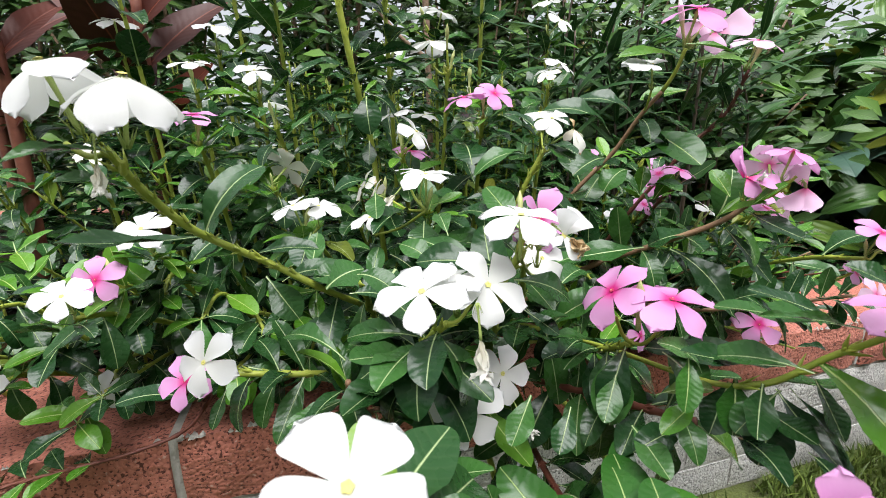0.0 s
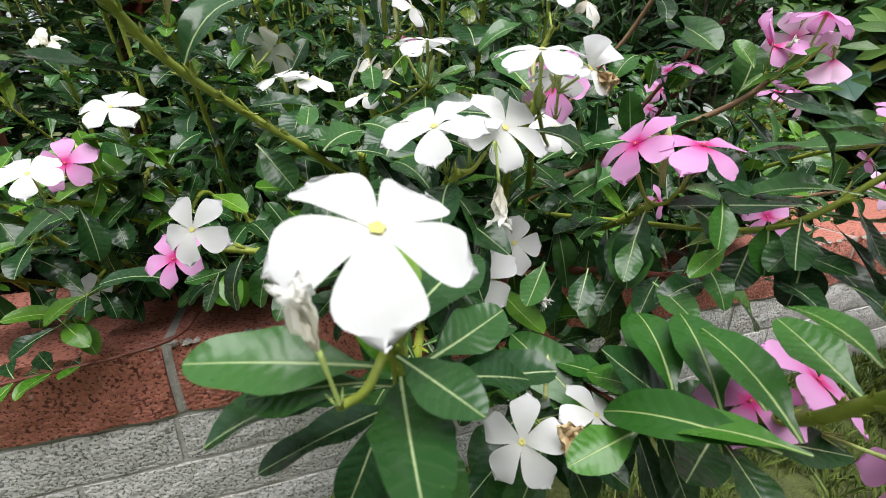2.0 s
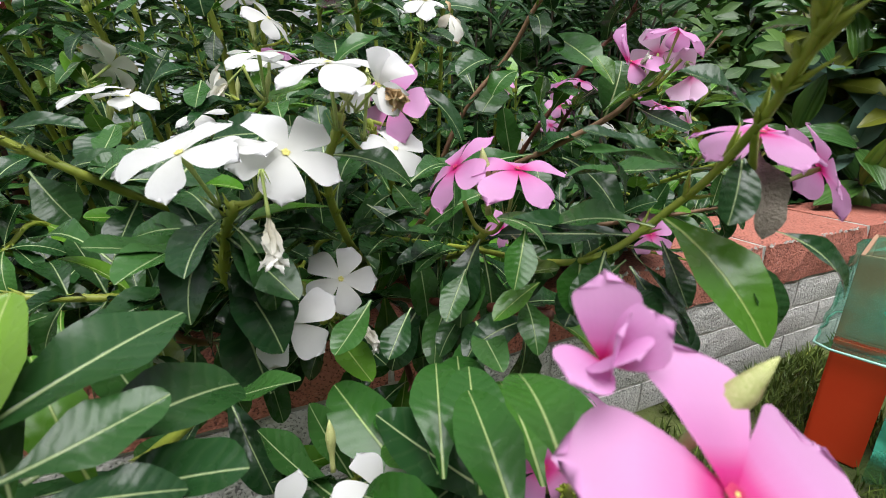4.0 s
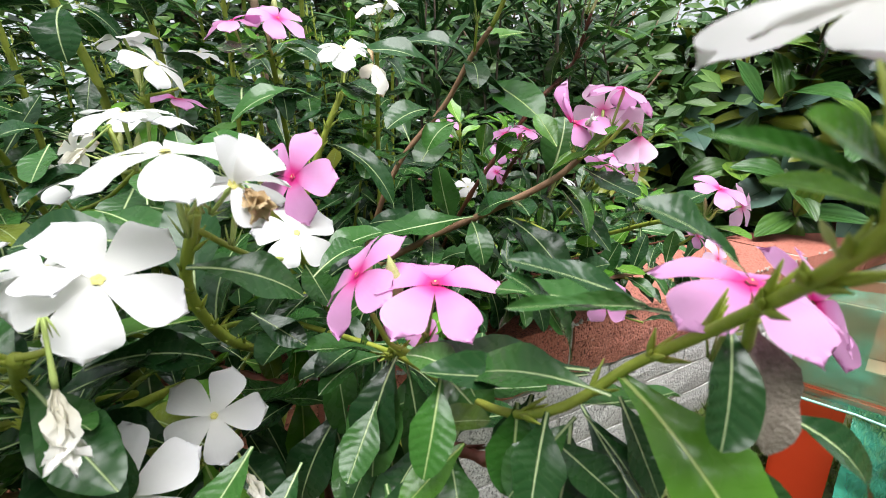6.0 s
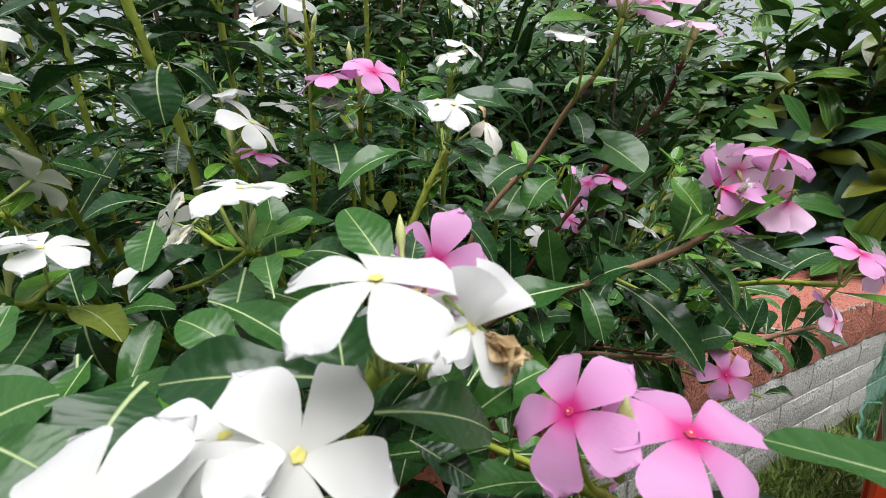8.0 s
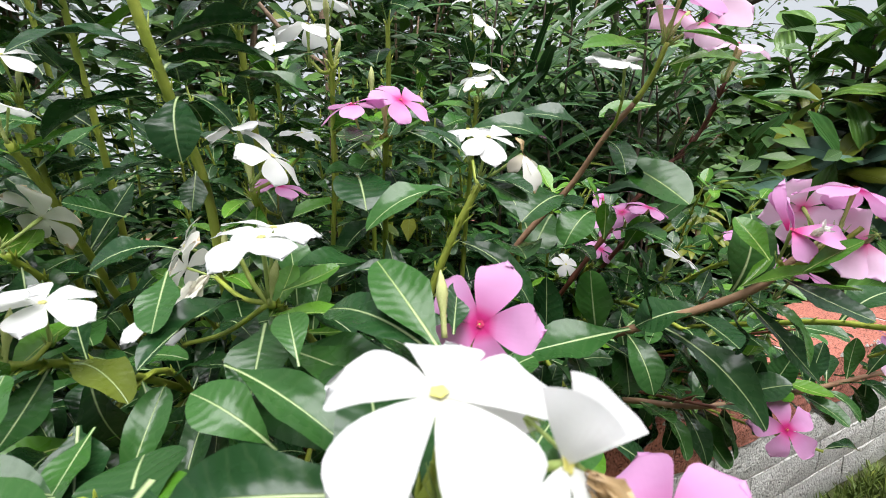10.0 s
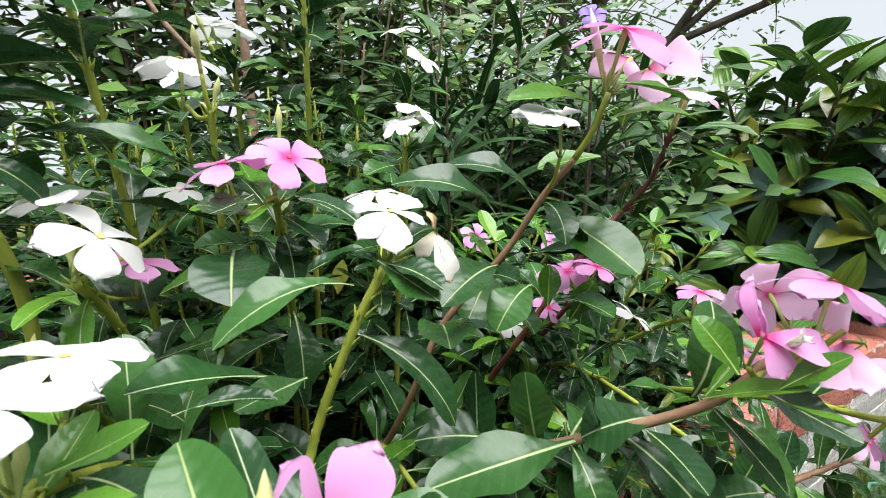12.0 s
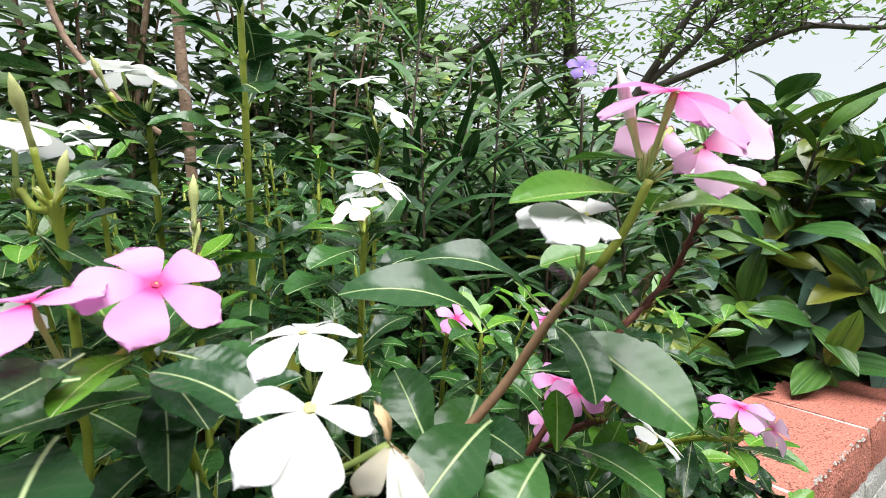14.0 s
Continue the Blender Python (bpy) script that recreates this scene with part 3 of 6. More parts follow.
def rosette(plant, centre, axis, count, size, young=0.6):
    axis = Vector(axis).normalized()
    side = axis.orthogonal().normalized()
    other = axis.cross(side)
    a0 = random.uniform(0, 6.28)
    for k in range(count):
        a = a0 + 6.283 * k / count + random.uniform(-0.25, 0.25)
        d = side * math.cos(a) + other * math.sin(a) + axis * random.uniform(0.15, 0.6)
        s = size * random.uniform(0.75, 1.15)
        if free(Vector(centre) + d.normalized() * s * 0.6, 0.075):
            add_leaf(plant, centre, d, axis + Vector((0, 0, 0.6)), s, random.uniform(0.95, 1.25), YOUNG_LEAVES if random.random() < young else None)


def loose_leaves(name, places, mat, shape, width, droop):
    """Many leaves in one mesh: each place is (base, direction, up, length)."""
    verts, faces, uvs = [], [], []
    for base, d, up, length in places:
        m = axes(d, up)
        start = len(verts)
        for i, u in enumerate((0.0, 0.3, 0.65, 1.0)):
            w = width * 0.5 * shape(u)
            x, z = u, -droop * u * u
            for s in (-1, 0, 1):
                verts.append(base + (m @ Vector((x, s * w, z + abs(s) * w * 0.3))) * length)
        for i in range(3):
            for j in range(2):
                a = start + i * 3 + j
                faces.append((a, a + 3, a + 4, a + 1))
                for ii, jj in ((i, j), (i + 1, j), (i + 1, j + 1), (i, j + 1)):
                    uvs.append((ii / 3, jj / 2))
    me = bpy.data.meshes.new(name)
    me.from_pydata([tuple(v) for v in verts], [], faces)
    layer = me.uv_layers.new(name="UVMap")
    layer.data.foreach_set("uv", [c for p in uvs for c in p])
    me.polygons.foreach_set("use_smooth", [True] * len(faces))
    me.materials.append(mat)
    return me


def rand_dir(flat=0.5):
    a = random.uniform(0, 6.283)
    return Vector((math.cos(a), math.sin(a), random.uniform(-flat, flat))).normalized()


# ---- the setting ----
WALL_X, WALL_Y = -0.30, 0.397
WALL_DIR = Vector((0.956, 0.292, 0)).normalized()
WALL_IN = Vector((-WALL_DIR.y, WALL_DIR.x, 0))
CAP_TOP, CAP_LOW = 0.295, 0.203


def on_wall(s, into, z):
    """A point s metres along the wall's face, so far behind the face, at height z."""
    return Vector((WALL_X, WALL_Y, 0)) + WALL_DIR * s + WALL_IN * into + Vector((0, 0, z))


def wall_y(x):
    return WALL_Y + (x - WALL_X) * WALL_DIR.y / WALL_DIR.x


WALL_TURN = Matrix((WALL_DIR, WALL_IN, Vector((0, 0, 1)))).transposed().to_4x4()


def block_bm(length, deep, high, ragged, seed, cuts=7, worn=0.004):
    """A block with a broken, uneven face and worn edges; face towards -y, base at 0."""
    rnd = random.Random(seed)
    bm = bmesh.new()
    nx, nz = cuts, 3
    grid = {}
    for i in range(nx + 1):
        for k in range(nz + 1):
            for j in (0, 1):
                x = length * i / nx
                y = 0 if j == 0 else deep
                z = high * k / nz
                e = 0.0
                if j == 0:
                    e = rnd.uniform(-ragged, ragged)
                    if k in (0, nz):
                        e += worn
                    if i in (0, nx):
                        e += worn * 0.75
                if j == 0 and k == nz:
                    z -= rnd.uniform(0.25, 1.25) * worn
                grid[i, j, k] = bm.verts.new((x, y + e, z))
    for i in range(nx):
        for k in range(nz):
            bm.faces.new((grid[i, 0, k], grid[i + 1, 0, k], grid[i + 1, 0, k + 1], grid[i, 0, k + 1]))
            bm.faces.new((grid[i, 1, k + 1], grid[i + 1, 1, k + 1], grid[i + 1, 1, k], grid[i, 1, k]))
        bm.faces.new((grid[i, 0, nz], grid[i + 1, 0, nz], grid[i + 1, 1, nz], grid[i, 1, nz]))
        bm.faces.new((grid[i, 0, 0], grid[i, 1, 0], grid[i + 1, 1, 0], grid[i + 1, 0, 0]))
    for k in range(nz):
        bm.faces.new((grid[0, 0, k], grid[0, 0, k + 1], grid[0, 1, k + 1], grid[0, 1, k]))
        bm.faces.new((grid[nx, 0, k], grid[nx, 1, k], grid[nx, 1, k + 1], grid[nx, 0, k + 1]))
    return bm


def box_bm(size, at=(0, 0, 0), bevel=0.0):
    bm = bmesh.new()
    bmesh.ops.create_cube(bm, size=1.0)
    for v in bm.verts:
        v.co = Vector((v.co.x * size[0], v.co.y * size[1], v.co.z * size[2])) + Vector(at)
    if bevel:
        bmesh.ops.bevel(bm, geom=bm.edges[:], offset=bevel, segments=2, affect="EDGES")
    return bm


# ground: one sheet to the horizon
bm = bmesh.new()
ring = [0.0, 0.35, 0.8, 1.6, 4, 12, 60, 400, 2500]
prev = None
for r in ring:
    row = [bm.verts.new((0.6 + r * math.cos(a), 0.4 + r * math.sin(a), 0.006 * noise.noise(Vector((r * math.cos(a) * 3, r * math.sin(a) * 3, 0))))) for a in [6.2832 * k / 32 for k in range(32)]] if r else [bm.verts.new((0.6, 0.4, 0))]
    if prev is not None:
        for k in range(32):
            if len(prev) == 1:
                bm.faces.new((prev[0], row[k], row[(k + 1) % 32]))
            else:
                bm.faces.new((prev[k], row[k], row[(k + 1) % 32], prev[(k + 1) % 32]))
    prev = row
ground = tagged(new("ground", finish(bm, "ground", LAWN)), "mossy earth with thin short grass", "ground", kind="structure")

# raised bed of soil behind the wall
bm = bmesh.new()
rows = []
for i in range(30):
    row = []
    for j in range(13):
        s, w = -1.6 + 5.23 * i / 29, 0.17 + 1.75 * j / 12
        p = on_wall(s, w, 0)
        p.z = 0.262 + 0.03 * noise.noise(p * 6) + (0.02 if j else -0.03)
        row.append(bm.verts.new(p))
    rows.append(row)
for a, b in zip(rows, rows[1:]):
    for j in range(12):
        bm.faces.new((a[j], b[j], b[j + 1], a[j + 1]))
tagged(new("soil", finish(bm, "soil", SOIL)), "garden soil filling the raised bed, near black to hold its shade", "soil", kind="structure")

# wall core of mortar, behind the faces of the blocks
wall = tagged(new("wall_front", finish(box_bm((5.22, 0.17, 0.285), (1.01, 0.095, 0.1425)), "wall_front", MORTAR, False)), "low garden wall of grey split blocks with a red block coping", "wall", kind="structure")
wall.matrix_basis = Matrix.Translation((WALL_X, WALL_Y, 0)) @ WALL_TURN
# plain walls that close the bed at its ends and behind
for name, long, s, into, turned in (("wall_left", 1.75, -1.6, 0.18, 90), ("wall_right", 1.75, 3.80, 0.18, 90), ("wall_back", 5.57, -1.77, 1.935, 0)):
    side_wall = tagged(new(name, finish(box_bm((long, 0.17, 0.203), (long / 2, 0.085, 0.1015)), name, GREY_BLOCK, False)), "plain low wall of grey blocks with a red coping", "wall", kind="structure")
    side_wall.matrix_basis = Matrix.Translation(on_wall(s, into, 0)) @ WALL_TURN @ Matrix.Rotation(radians(turned), 4, "Z")
    part("coping", finish(box_bm((long, 0.20, 0.09), (long / 2, 0.085, 0.249), 0.004), "coping", RED_BLOCK, False), side_wall)

# ---- the periwinkles that lean over the wall ----
random.seed(11)
WHITE_LABEL = "white periwinkle with glossy dark green leaves and pale midribs"
PINK_LABEL = "pink periwinkle with magenta-eyed flowers and glossy green leaves"
GROUP = "periwinkles in the raised bed"


def periwinkle(points, label, r0=0.0033, r1=0.0022, mat=None, steps=8, rings=False):
    plant = thing("periwinkle_plant", points[0], label, "flowering plant", GROUP)
    line = spline(points, steps)
    stem_part(plant, line, r0, r1, mat or STEM, rings=rings)
    return plant, line


def twig(plant, a, b, r=0.0011, mat=None):
    mid = Vector(a).lerp(Vector(b), 0.5) + Vector((0, 0, -0.004))
    stem_part(plant, spline([a, mid, b], 4), r * 1.2, r, mat or STEM, "flower_stalk")


def bed(x, into, z=0.262):
    """A root point in the bed: x, and the distance behind the wall's face."""
    return (x, wall_y(x) + into, z)


# broad white flower that stands out in front
big, big_line = periwinkle([bed(-0.02, 0.20), (-0.02, 0.42, 0.37), (-0.02, 0.25, 0.40), (-0.022, 0.135, 0.435), (-0.023, 0.105, 0.478), (-0.025, 0.098, 0.492)], WHITE_LABEL)
add_flower(big, "white", (-0.025, 0.095, 0.513), (0.12, -0.47, 0.87), 118, 0.0262)
add_flower(big, "spent", (-0.0356, 0.0783, 0.4933), (-0.25, 0.05, 0.97), 0, 0.0125)
twig(big, (-0.025, 0.098, 0.480), (-0.0326, 0.0783, 0.4798))
key_leaf(big, (-0.027, 0.096, 0.477), (-0.073, 0.094, 0.48), 0.40)
key_leaf(big, (-0.028, 0.098, 0.471), (-0.061, 0.097, 0.467), 0.40)
key_leaf(big, (-0.022, 0.096, 0.48), (-0.004, 0.078, 0.478), 0.56)
key_leaf(big, (-0.025, 0.099, 0.464), (-0.032, 0.089, 0.449), 0.56)
key_leaf(big, (-0.014, 0.11, 0.469), (0.011, 0.134, 0.472), 0.45)
key_leaf(big, (-0.026, 0.114, 0.473), (0.003, 0.164, 0.481), 0.47)
key_leaf(big, (-0.017, 0.12, 0.46), (0.014, 0.169, 0.45), 0.40)
key_leaf(big, (-0.008, 0.107, 0.465), (0.018, 0.12, 0.454), 0.45)
# cluster of white flowers over the middle of the wall
wc, wc_line = periwinkle([bed(0.0, 0.22), (-0.02, 0.40, 0.39), (-0.02, 0.27, 0.445), (-0.012, 0.245, 0.48), (0.002, 0.225, 0.503)], WHITE_LABEL)
add_flower(wc, "white", (-0.011, 0.213, 0.526), (-0.22, -0.46, 0.86), 215, 0.0255)
add_flower(wc, "white", (0.025, 0.230, 0.524), (0.35, -0.62, 0.66), 32, 0.0260)
add_flower(wc, "white", (0.008, 0.236, 0.527), (0.0, -0.1, 1.0), 10, 0.023)
add_flower(wc, "spent", (0.020, 0.210, 0.500), (0.1, -0.25, -1.0), 0, 0.018)
twig(wc, (0.002, 0.225, 0.503), (0.016, 0.232, 0.512))
key_leaf(wc, (-0.01, 0.247, 0.475), (0.018, 0.233, 0.439), .45)
key_leaf(wc, (-0.016, 0.249, 0.484), (-0.062, 0.257, 0.479), .3)
key_leaf(wc, (-0.002, 0.26, 0.479), (0.039, 0.277, 0.469), .4)
leafy(wc, wc_line, 0.45, 0.95, 0.024, 0.06, 0.045)
# shaded white pair below them
wd, wd_line = periwinkle([bed(0.03, 0.20), (0.03, 0.45, 0.36), (0.03, 0.32, 0.40), (0.028, 0.262, 0.425)], WHITE_LABEL)
add_flower(wd, "white", (0.040, 0.262, 0.451), (0.25, -0.85, 0.45), 60, 0.0215)
add_flower(wd, "white", (0.015, 0.238, 0.438), (-0.05, -0.85, 0.5), 100, 0.0255)
add_flower(wd, "spent", (0.052, 0.255, 0.425), (0.4, -0.5, -0.6), 0, 0.014)
leafy(wd, wd_line, 0.5, 0.95, 0.022, 0.06, 0.05)
# tall white cluster with a folded, browning flower
wm, wm_line = periwinkle([bed(0.04, 0.20), (0.045, 0.42, 0.40), (0.04, 0.31, 0.46), (0.036, 0.268, 0.505), (0.048, 0.250, 0.540)], WHITE_LABEL, 0.003, 0.0022)
add_flower(wm, "white", (0.0445, 0.243, 0.5615), (-0.04, -0.17, 0.98), 161, 0.0268, 0.18)
add_flower(wm, "white", (0.060, 0.262, 0.550), (0.1, 0.3, 0.95), 100, 0.022)
open_flower(wm, "white", (0.066, 0.2315, 0.552), (0.055, 0.245, 0.541), [
    ((0.0765, 0.2360, 0.5625), 1.05, (0.0, -1.0, 0.4), "fan"), ((0.068, 0.2290, 0.5660), 0.95, (-0.5, -0.6, 0.4), "fan"),
    ((0.058, 0.222, 0.549), 0.60, (-0.1, -0.5, 1.0)), ((0.074, 0.224, 0.540), 0.85, (0.1, -0.8, 0.8))])
add_flower(wm, "browned", (0.0695, 0.2310, 0.5505), (0.5, -0.5, -0.4), 0, 0.0125)
add_flower(wm, "white", (0.074, 0.312, 0.518), (0.2, -0.75, 0.6), 20, 0.022)
twig(wm, (0.046, 0.252, 0.535), (0.070, 0.308, 0.505))
for k in range(3):
    add_bud(wm, (0.048 + 0.004 * k, 0.246, 0.541), (0.5 - 0.5 * k, -0.4, 0.6), 0.014)
key_leaf(wm, (0.038, 0.26, 0.525), (-0.017, 0.263, 0.528), .34)
key_leaf(wm, (0.043, 0.249, 0.521), (0.081, 0.259, 0.503), .36)
key_leaf(wm, (0.056, 0.278, 0.49), (0.079, 0.271, 0.475), .5)
key_leaf(wm, (0.082, 0.296, 0.499), (0.107, 0.32, 0.507), .4)
leafy(wm, wm_line, 0.5, 0.8, 0.03, 0.06, 0.05)
# pink flower behind it
pm, pm_line = periwinkle([bed(0.08, 0.18), (0.08, 0.44, 0.42), (0.07, 0.36, 0.49), (0.058, 0.315, 0.535)], PINK_LABEL)
add_flower(pm, "pink", (0.0734, 0.3228, 0.5454), (-0.58, -0.70, 0.42), 76, 0.0262)
add_bud(pm, (0.058, 0.317, 0.543), (0.0, 0.35, 0.9), 0.026)
twig(pm, (0.058, 0.315, 0.535), (0.080, 0.338, 0.538))
key_leaf(pm, (0.055, 0.308, 0.542), (0.034, 0.343, 0.568), .44, MID_LEAVES)
key_leaf(pm, (0.053, 0.312, 0.539), (0.013, 0.346, 0.547), .36)
key_leaf(pm, (0.061, 0.315, 0.545), (0.066, 0.333, 0.555), .5)
leafy(pm, pm_line, 0.4, 0.9, 0.026, 0.06, 0.05)
# twin pink flowers
pk, pk_line = periwinkle([bed(0.10, 0.16), (0.10, 0.42, 0.40), (0.115, 0.30, 0.45), (0.120, 0.252, 0.478)], PINK_LABEL)
add_flower(pk, "pink", (0.103, 0.249, 0.514), (-0.72, -0.20, 0.67), 215, 0.0252)
add_flower(pk, "pink", (0.130, 0.231, 0.515), (0.06, -0.32, 0.94), 141, 0.0258, 0.14)
add_flower(pk, "pink", (0.135, 0.272, 0.474), (0.5, -0.6, 0.3), 20, 0.012)
add_bud(pk, (0.120, 0.246, 0.490), (-0.15, -0.2, 0.9), 0.036)
twig(pk, (0.120, 0.252, 0.478), (0.108, 0.252, 0.496))
twig(pk, (0.120, 0.252, 0.478), (0.128, 0.238, 0.492))
leafy(pk, pk_line, 0.35, 0.98, 0.022, 0.058, 0.045)
# long yellow-green runner to the side with a near pink flower
right, right_line = periwinkle([bed(-0.03, 0.16), (0.000, 0.410, 0.420), (0.045, 0.378, 0.443), (0.071, 0.355, 0.446), (0.118, 0.290, 0.457), (0.150, 0.202, 0.478), (0.175, 0.175, 0.510), (0.172, 0.145, 0.537), (0.163, 0.127, 0.552), (0.161, 0.121, 0.560), (0.158, 0.119, 0.566)], PINK_LABEL, 0.0022, 0.0010)
add_flower(right, "pink", (0.190, 0.162, 0.535), (-0.05, -0.30, 0.95), 200, 0.0225, 0.2)
add_flower(right, "pink", (0.230, 0.176, 0.521), (0.75, -0.35, 0.45), 40, 0.0215)
open_flower(right, "white", (0.157, 0.122, 0.582), (0.158, 0.119, 0.566), [
    ((0.151, 0.135, 0.581), 0.95, (-0.2, 0.0, 1.0)), ((0.147, 0.102, 0.578), 0.9, (-0.1, -0.2, 1.0)), ((0.175, 0.108, 0.578), 0.9, (0.2, -0.2, 1.0)),
    ((0.175, 0.134, 0.580), 0.9, (0.2, 0.1, 1.0)), ((0.153, 0.145, 0.580), 0.9, (0.0, 0.2, 1.0))])
add_bud(right, (0.158, 0.119, 0.566), (-0.12, 0.10, 1.0), 0.013)
twig(right, (0.172, 0.145, 0.537), (0.190, 0.160, 0.520), 0.0010)
add_bud(right, (0.163, 0.127, 0.552), (-0.5, 0.2, 0.8), 0.007)
key_leaf(right, (0.164, 0.126, 0.561), (0.144, 0.132, 0.568), 0.17, MID_LEAVES, 0.0, (-0.6, -0.7, 0.7))
key_leaf(right, (0.160, 0.122, 0.563), (0.147, 0.123, 0.570), 0.42, YOUNG_LEAVES, 0.0, (-0.5, -0.5, 0.7))
key_leaf(right, (0.182, 0.156, 0.539), (0.164, 0.164, 0.551), 0.43, LEAVES)
key_leaf(right, (0.163, 0.121, 0.559), (0.163, 0.141, 0.561), 0.20, YOUNG_LEAVES, 0.0, (-0.5, -0.6, 0.8))
key_leaf(right, (0.161, 0.121, 0.566), (0.162, 0.118, 0.571), 0.6, YOUNG_LEAVES, 0.0, (-0.4, -0.8, 0.4))
key_leaf(right, (0.162, 0.121, 0.562), (0.165, 0.118, 0.565), 0.5, YOUNG_LEAVES, 0.0, (-0.4, -0.8, 0.4))
key_leaf(right, (0.188, 0.185, 0.519), (0.135, 0.173, 0.529), 0.10, LEAVES)
key_leaf(right, (0.182, 0.185, 0.521), (0.142, 0.191, 0.535), 0.26, LEAVES)
key_leaf(right, (0.177, 0.202, 0.489), (0.119, 0.198, 0.500), 0.21, LEAVES)
key_leaf(right, (0.179, 0.156, 0.531), (0.169, 0.144, 0.514), 0.55, LEAVES)
key_leaf(right, (0.152, 0.202, 0.482), (0.146, 0.190, 0.462), 0.75, MID_LEAVES)
key_leaf(right, (0.166, 0.185, 0.487), (0.186, 0.169, 0.452), 0.34, LEAVES)
key_leaf(right, (0.177, 0.185, 0.492), (0.180, 0.173, 0.476), 0.72, LEAVES)
key_leaf(right, (0.186, 0.160, 0.495), (0.196, 0.146, 0.472), 0.41, LEAVES)
key_leaf(right, (0.198, 0.160, 0.503), (0.222, 0.148, 0.480), 0.35, LEAVES)
key_leaf(right, (0.126, 0.202, 0.494), (0.121, 0.192, 0.482), 0.80, MID_LEAVES)
key_leaf(right, (0.134, 0.202, 0.469), (0.117, 0.194, 0.460), 0.53, YOUNG_LEAVES)
key_leaf(right, (0.172, 0.202, 0.471), (0.159, 0.186, 0.443), 0.65, LEAVES)
key_leaf(right, (0.160, 0.185, 0.506), (0.140, 0.189, 0.532), 0.24, LEAVES)
key_leaf(right, (0.184, 0.156, 0.530), (0.182, 0.146, 0.509), 0.52, DEAD_LEAVES)
key_leaf(right, (0.184, 0.174, 0.522), (0.153, 0.229, 0.512), .3)
key_leaf(right, (0.18, 0.206, 0.488), (0.125, 0.244, 0.479), .32)
key_leaf(right, (0.172, 0.233, 0.462), (0.156, 0.22, 0.436), .55)
key_leaf(right, (0.18, 0.209, 0.472), (0.188, 0.168, 0.45), .33)
key_leaf(right, (0.129, 0.232, 0.482), (0.146, 0.215, 0.466), .6)
key_leaf(right, (0.156, 0.189, 0.487), (0.145, 0.173, 0.471), .6)
key_leaf(right, (0.14, 0.211, 0.48), (0.12, 0.217, 0.493), .6)
key_leaf(right, (0.166, 0.174, 0.501), (0.137, 0.206, 0.492), .3)
key_leaf(right, (0.167, 0.191, 0.482), (0.143, 0.184, 0.463), .5)
# low shoot with fresh leaves and pink flowers
low, low_line = periwinkle([bed(0.05, 0.14), (0.07, 0.40, 0.335), (0.085, 0.27, 0.35), (0.097, 0.20, 0.372), (0.110, 0.15, 0.40)], PINK_LABEL, 0.0030, 0.0022, RED_STEM)
add_flower(low, "pink", (0.148, 0.150, 0.428), (0.5, -0.3, 0.75), 20, 0.0255)
add_flower(low, "pink", (0.170, 0.128, 0.405), (0.8, -0.5, -0.1), 20, 0.023)
add_flower(low, "pink", (0.122, 0.150, 0.418), (-0.2, -0.2, 0.9), 50, 0.021)
key_leaf(low, (0.084, 0.143, 0.425), (0.086, 0.187, 0.441), 0.43, MID_LEAVES)
key_leaf(low, (0.094, 0.131, 0.43), (0.097, 0.171, 0.449), 0.48, MID_LEAVES)
key_leaf(low, (0.099, 0.104, 0.441), (0.093, 0.15, 0.454), 0.38, MID_LEAVES)
key_leaf(low, (0.102, 0.094, 0.475), (0.102, 0.126, 0.476), 0.48, MID_LEAVES)
key_leaf(low, (0.097, 0.098, 0.442), (0.066, 0.131, 0.424), 0.29, MID_LEAVES)
key_leaf(low, (0.094, 0.104, 0.437), (0.057, 0.146, 0.418), 0.31, MID_LEAVES)
key_leaf(low, (0.069, 0.138, 0.416), (0.038, 0.129, 0.407), 0.50, MID_LEAVES)
key_leaf(low, (0.083, 0.152, 0.418), (0.064, 0.174, 0.414), 0.54, MID_LEAVES)
key_leaf(low, (0.097, 0.162, 0.405), (0.1, 0.218, 0.424), 0.43, MID_LEAVES)
key_leaf(low, (0.116, 0.136, 0.425), (0.114, 0.188, 0.429), 0.43, MID_LEAVES)
key_leaf(low, (0.119, 0.109, 0.453), (0.114, 0.141, 0.463), 0.50, MID_LEAVES)
key_leaf(low, (0.096, 0.16, 0.403), (0.067, 0.19, 0.405), 0.48, MID_LEAVES)
key_leaf(low, (0.084, 0.192, 0.399), (0.058, 0.212, 0.396), 0.54, MID_LEAVES)
key_leaf(low, (0.099, 0.194, 0.393), (0.108, 0.229, 0.427), 0.36, MID_LEAVES)
key_leaf(low, (0.076, 0.186, 0.375), (0.036, 0.233, 0.402), 0.43, MID_LEAVES)
rosette(low, (0.110, 0.15, 0.402), (0.1, -0.4, 0.9), 6, 0.055, 0.2)
near, near_line = periwinkle([bed(0.10, 0.14), (0.125, 0.42, 0.335), (0.135, 0.25, 0.36), (0.128, 0.15, 0.41), (0.118, 0.105, 0.455), (0.114, 0.092, 0.475)], PINK_LABEL)
add_flower(near, "rolled", (0.109, 0.098, 0.497), (-0.3, -0.55, 0.75), 20, 0.0165)
add_flower(near, "pink", (0.120, 0.076, 0.487), (0.1, -0.55, 0.8), 75, 0.026)
add_bud(near, (0.118, 0.090, 0.478), (0.5, -0.1, 0.8), 0.03)
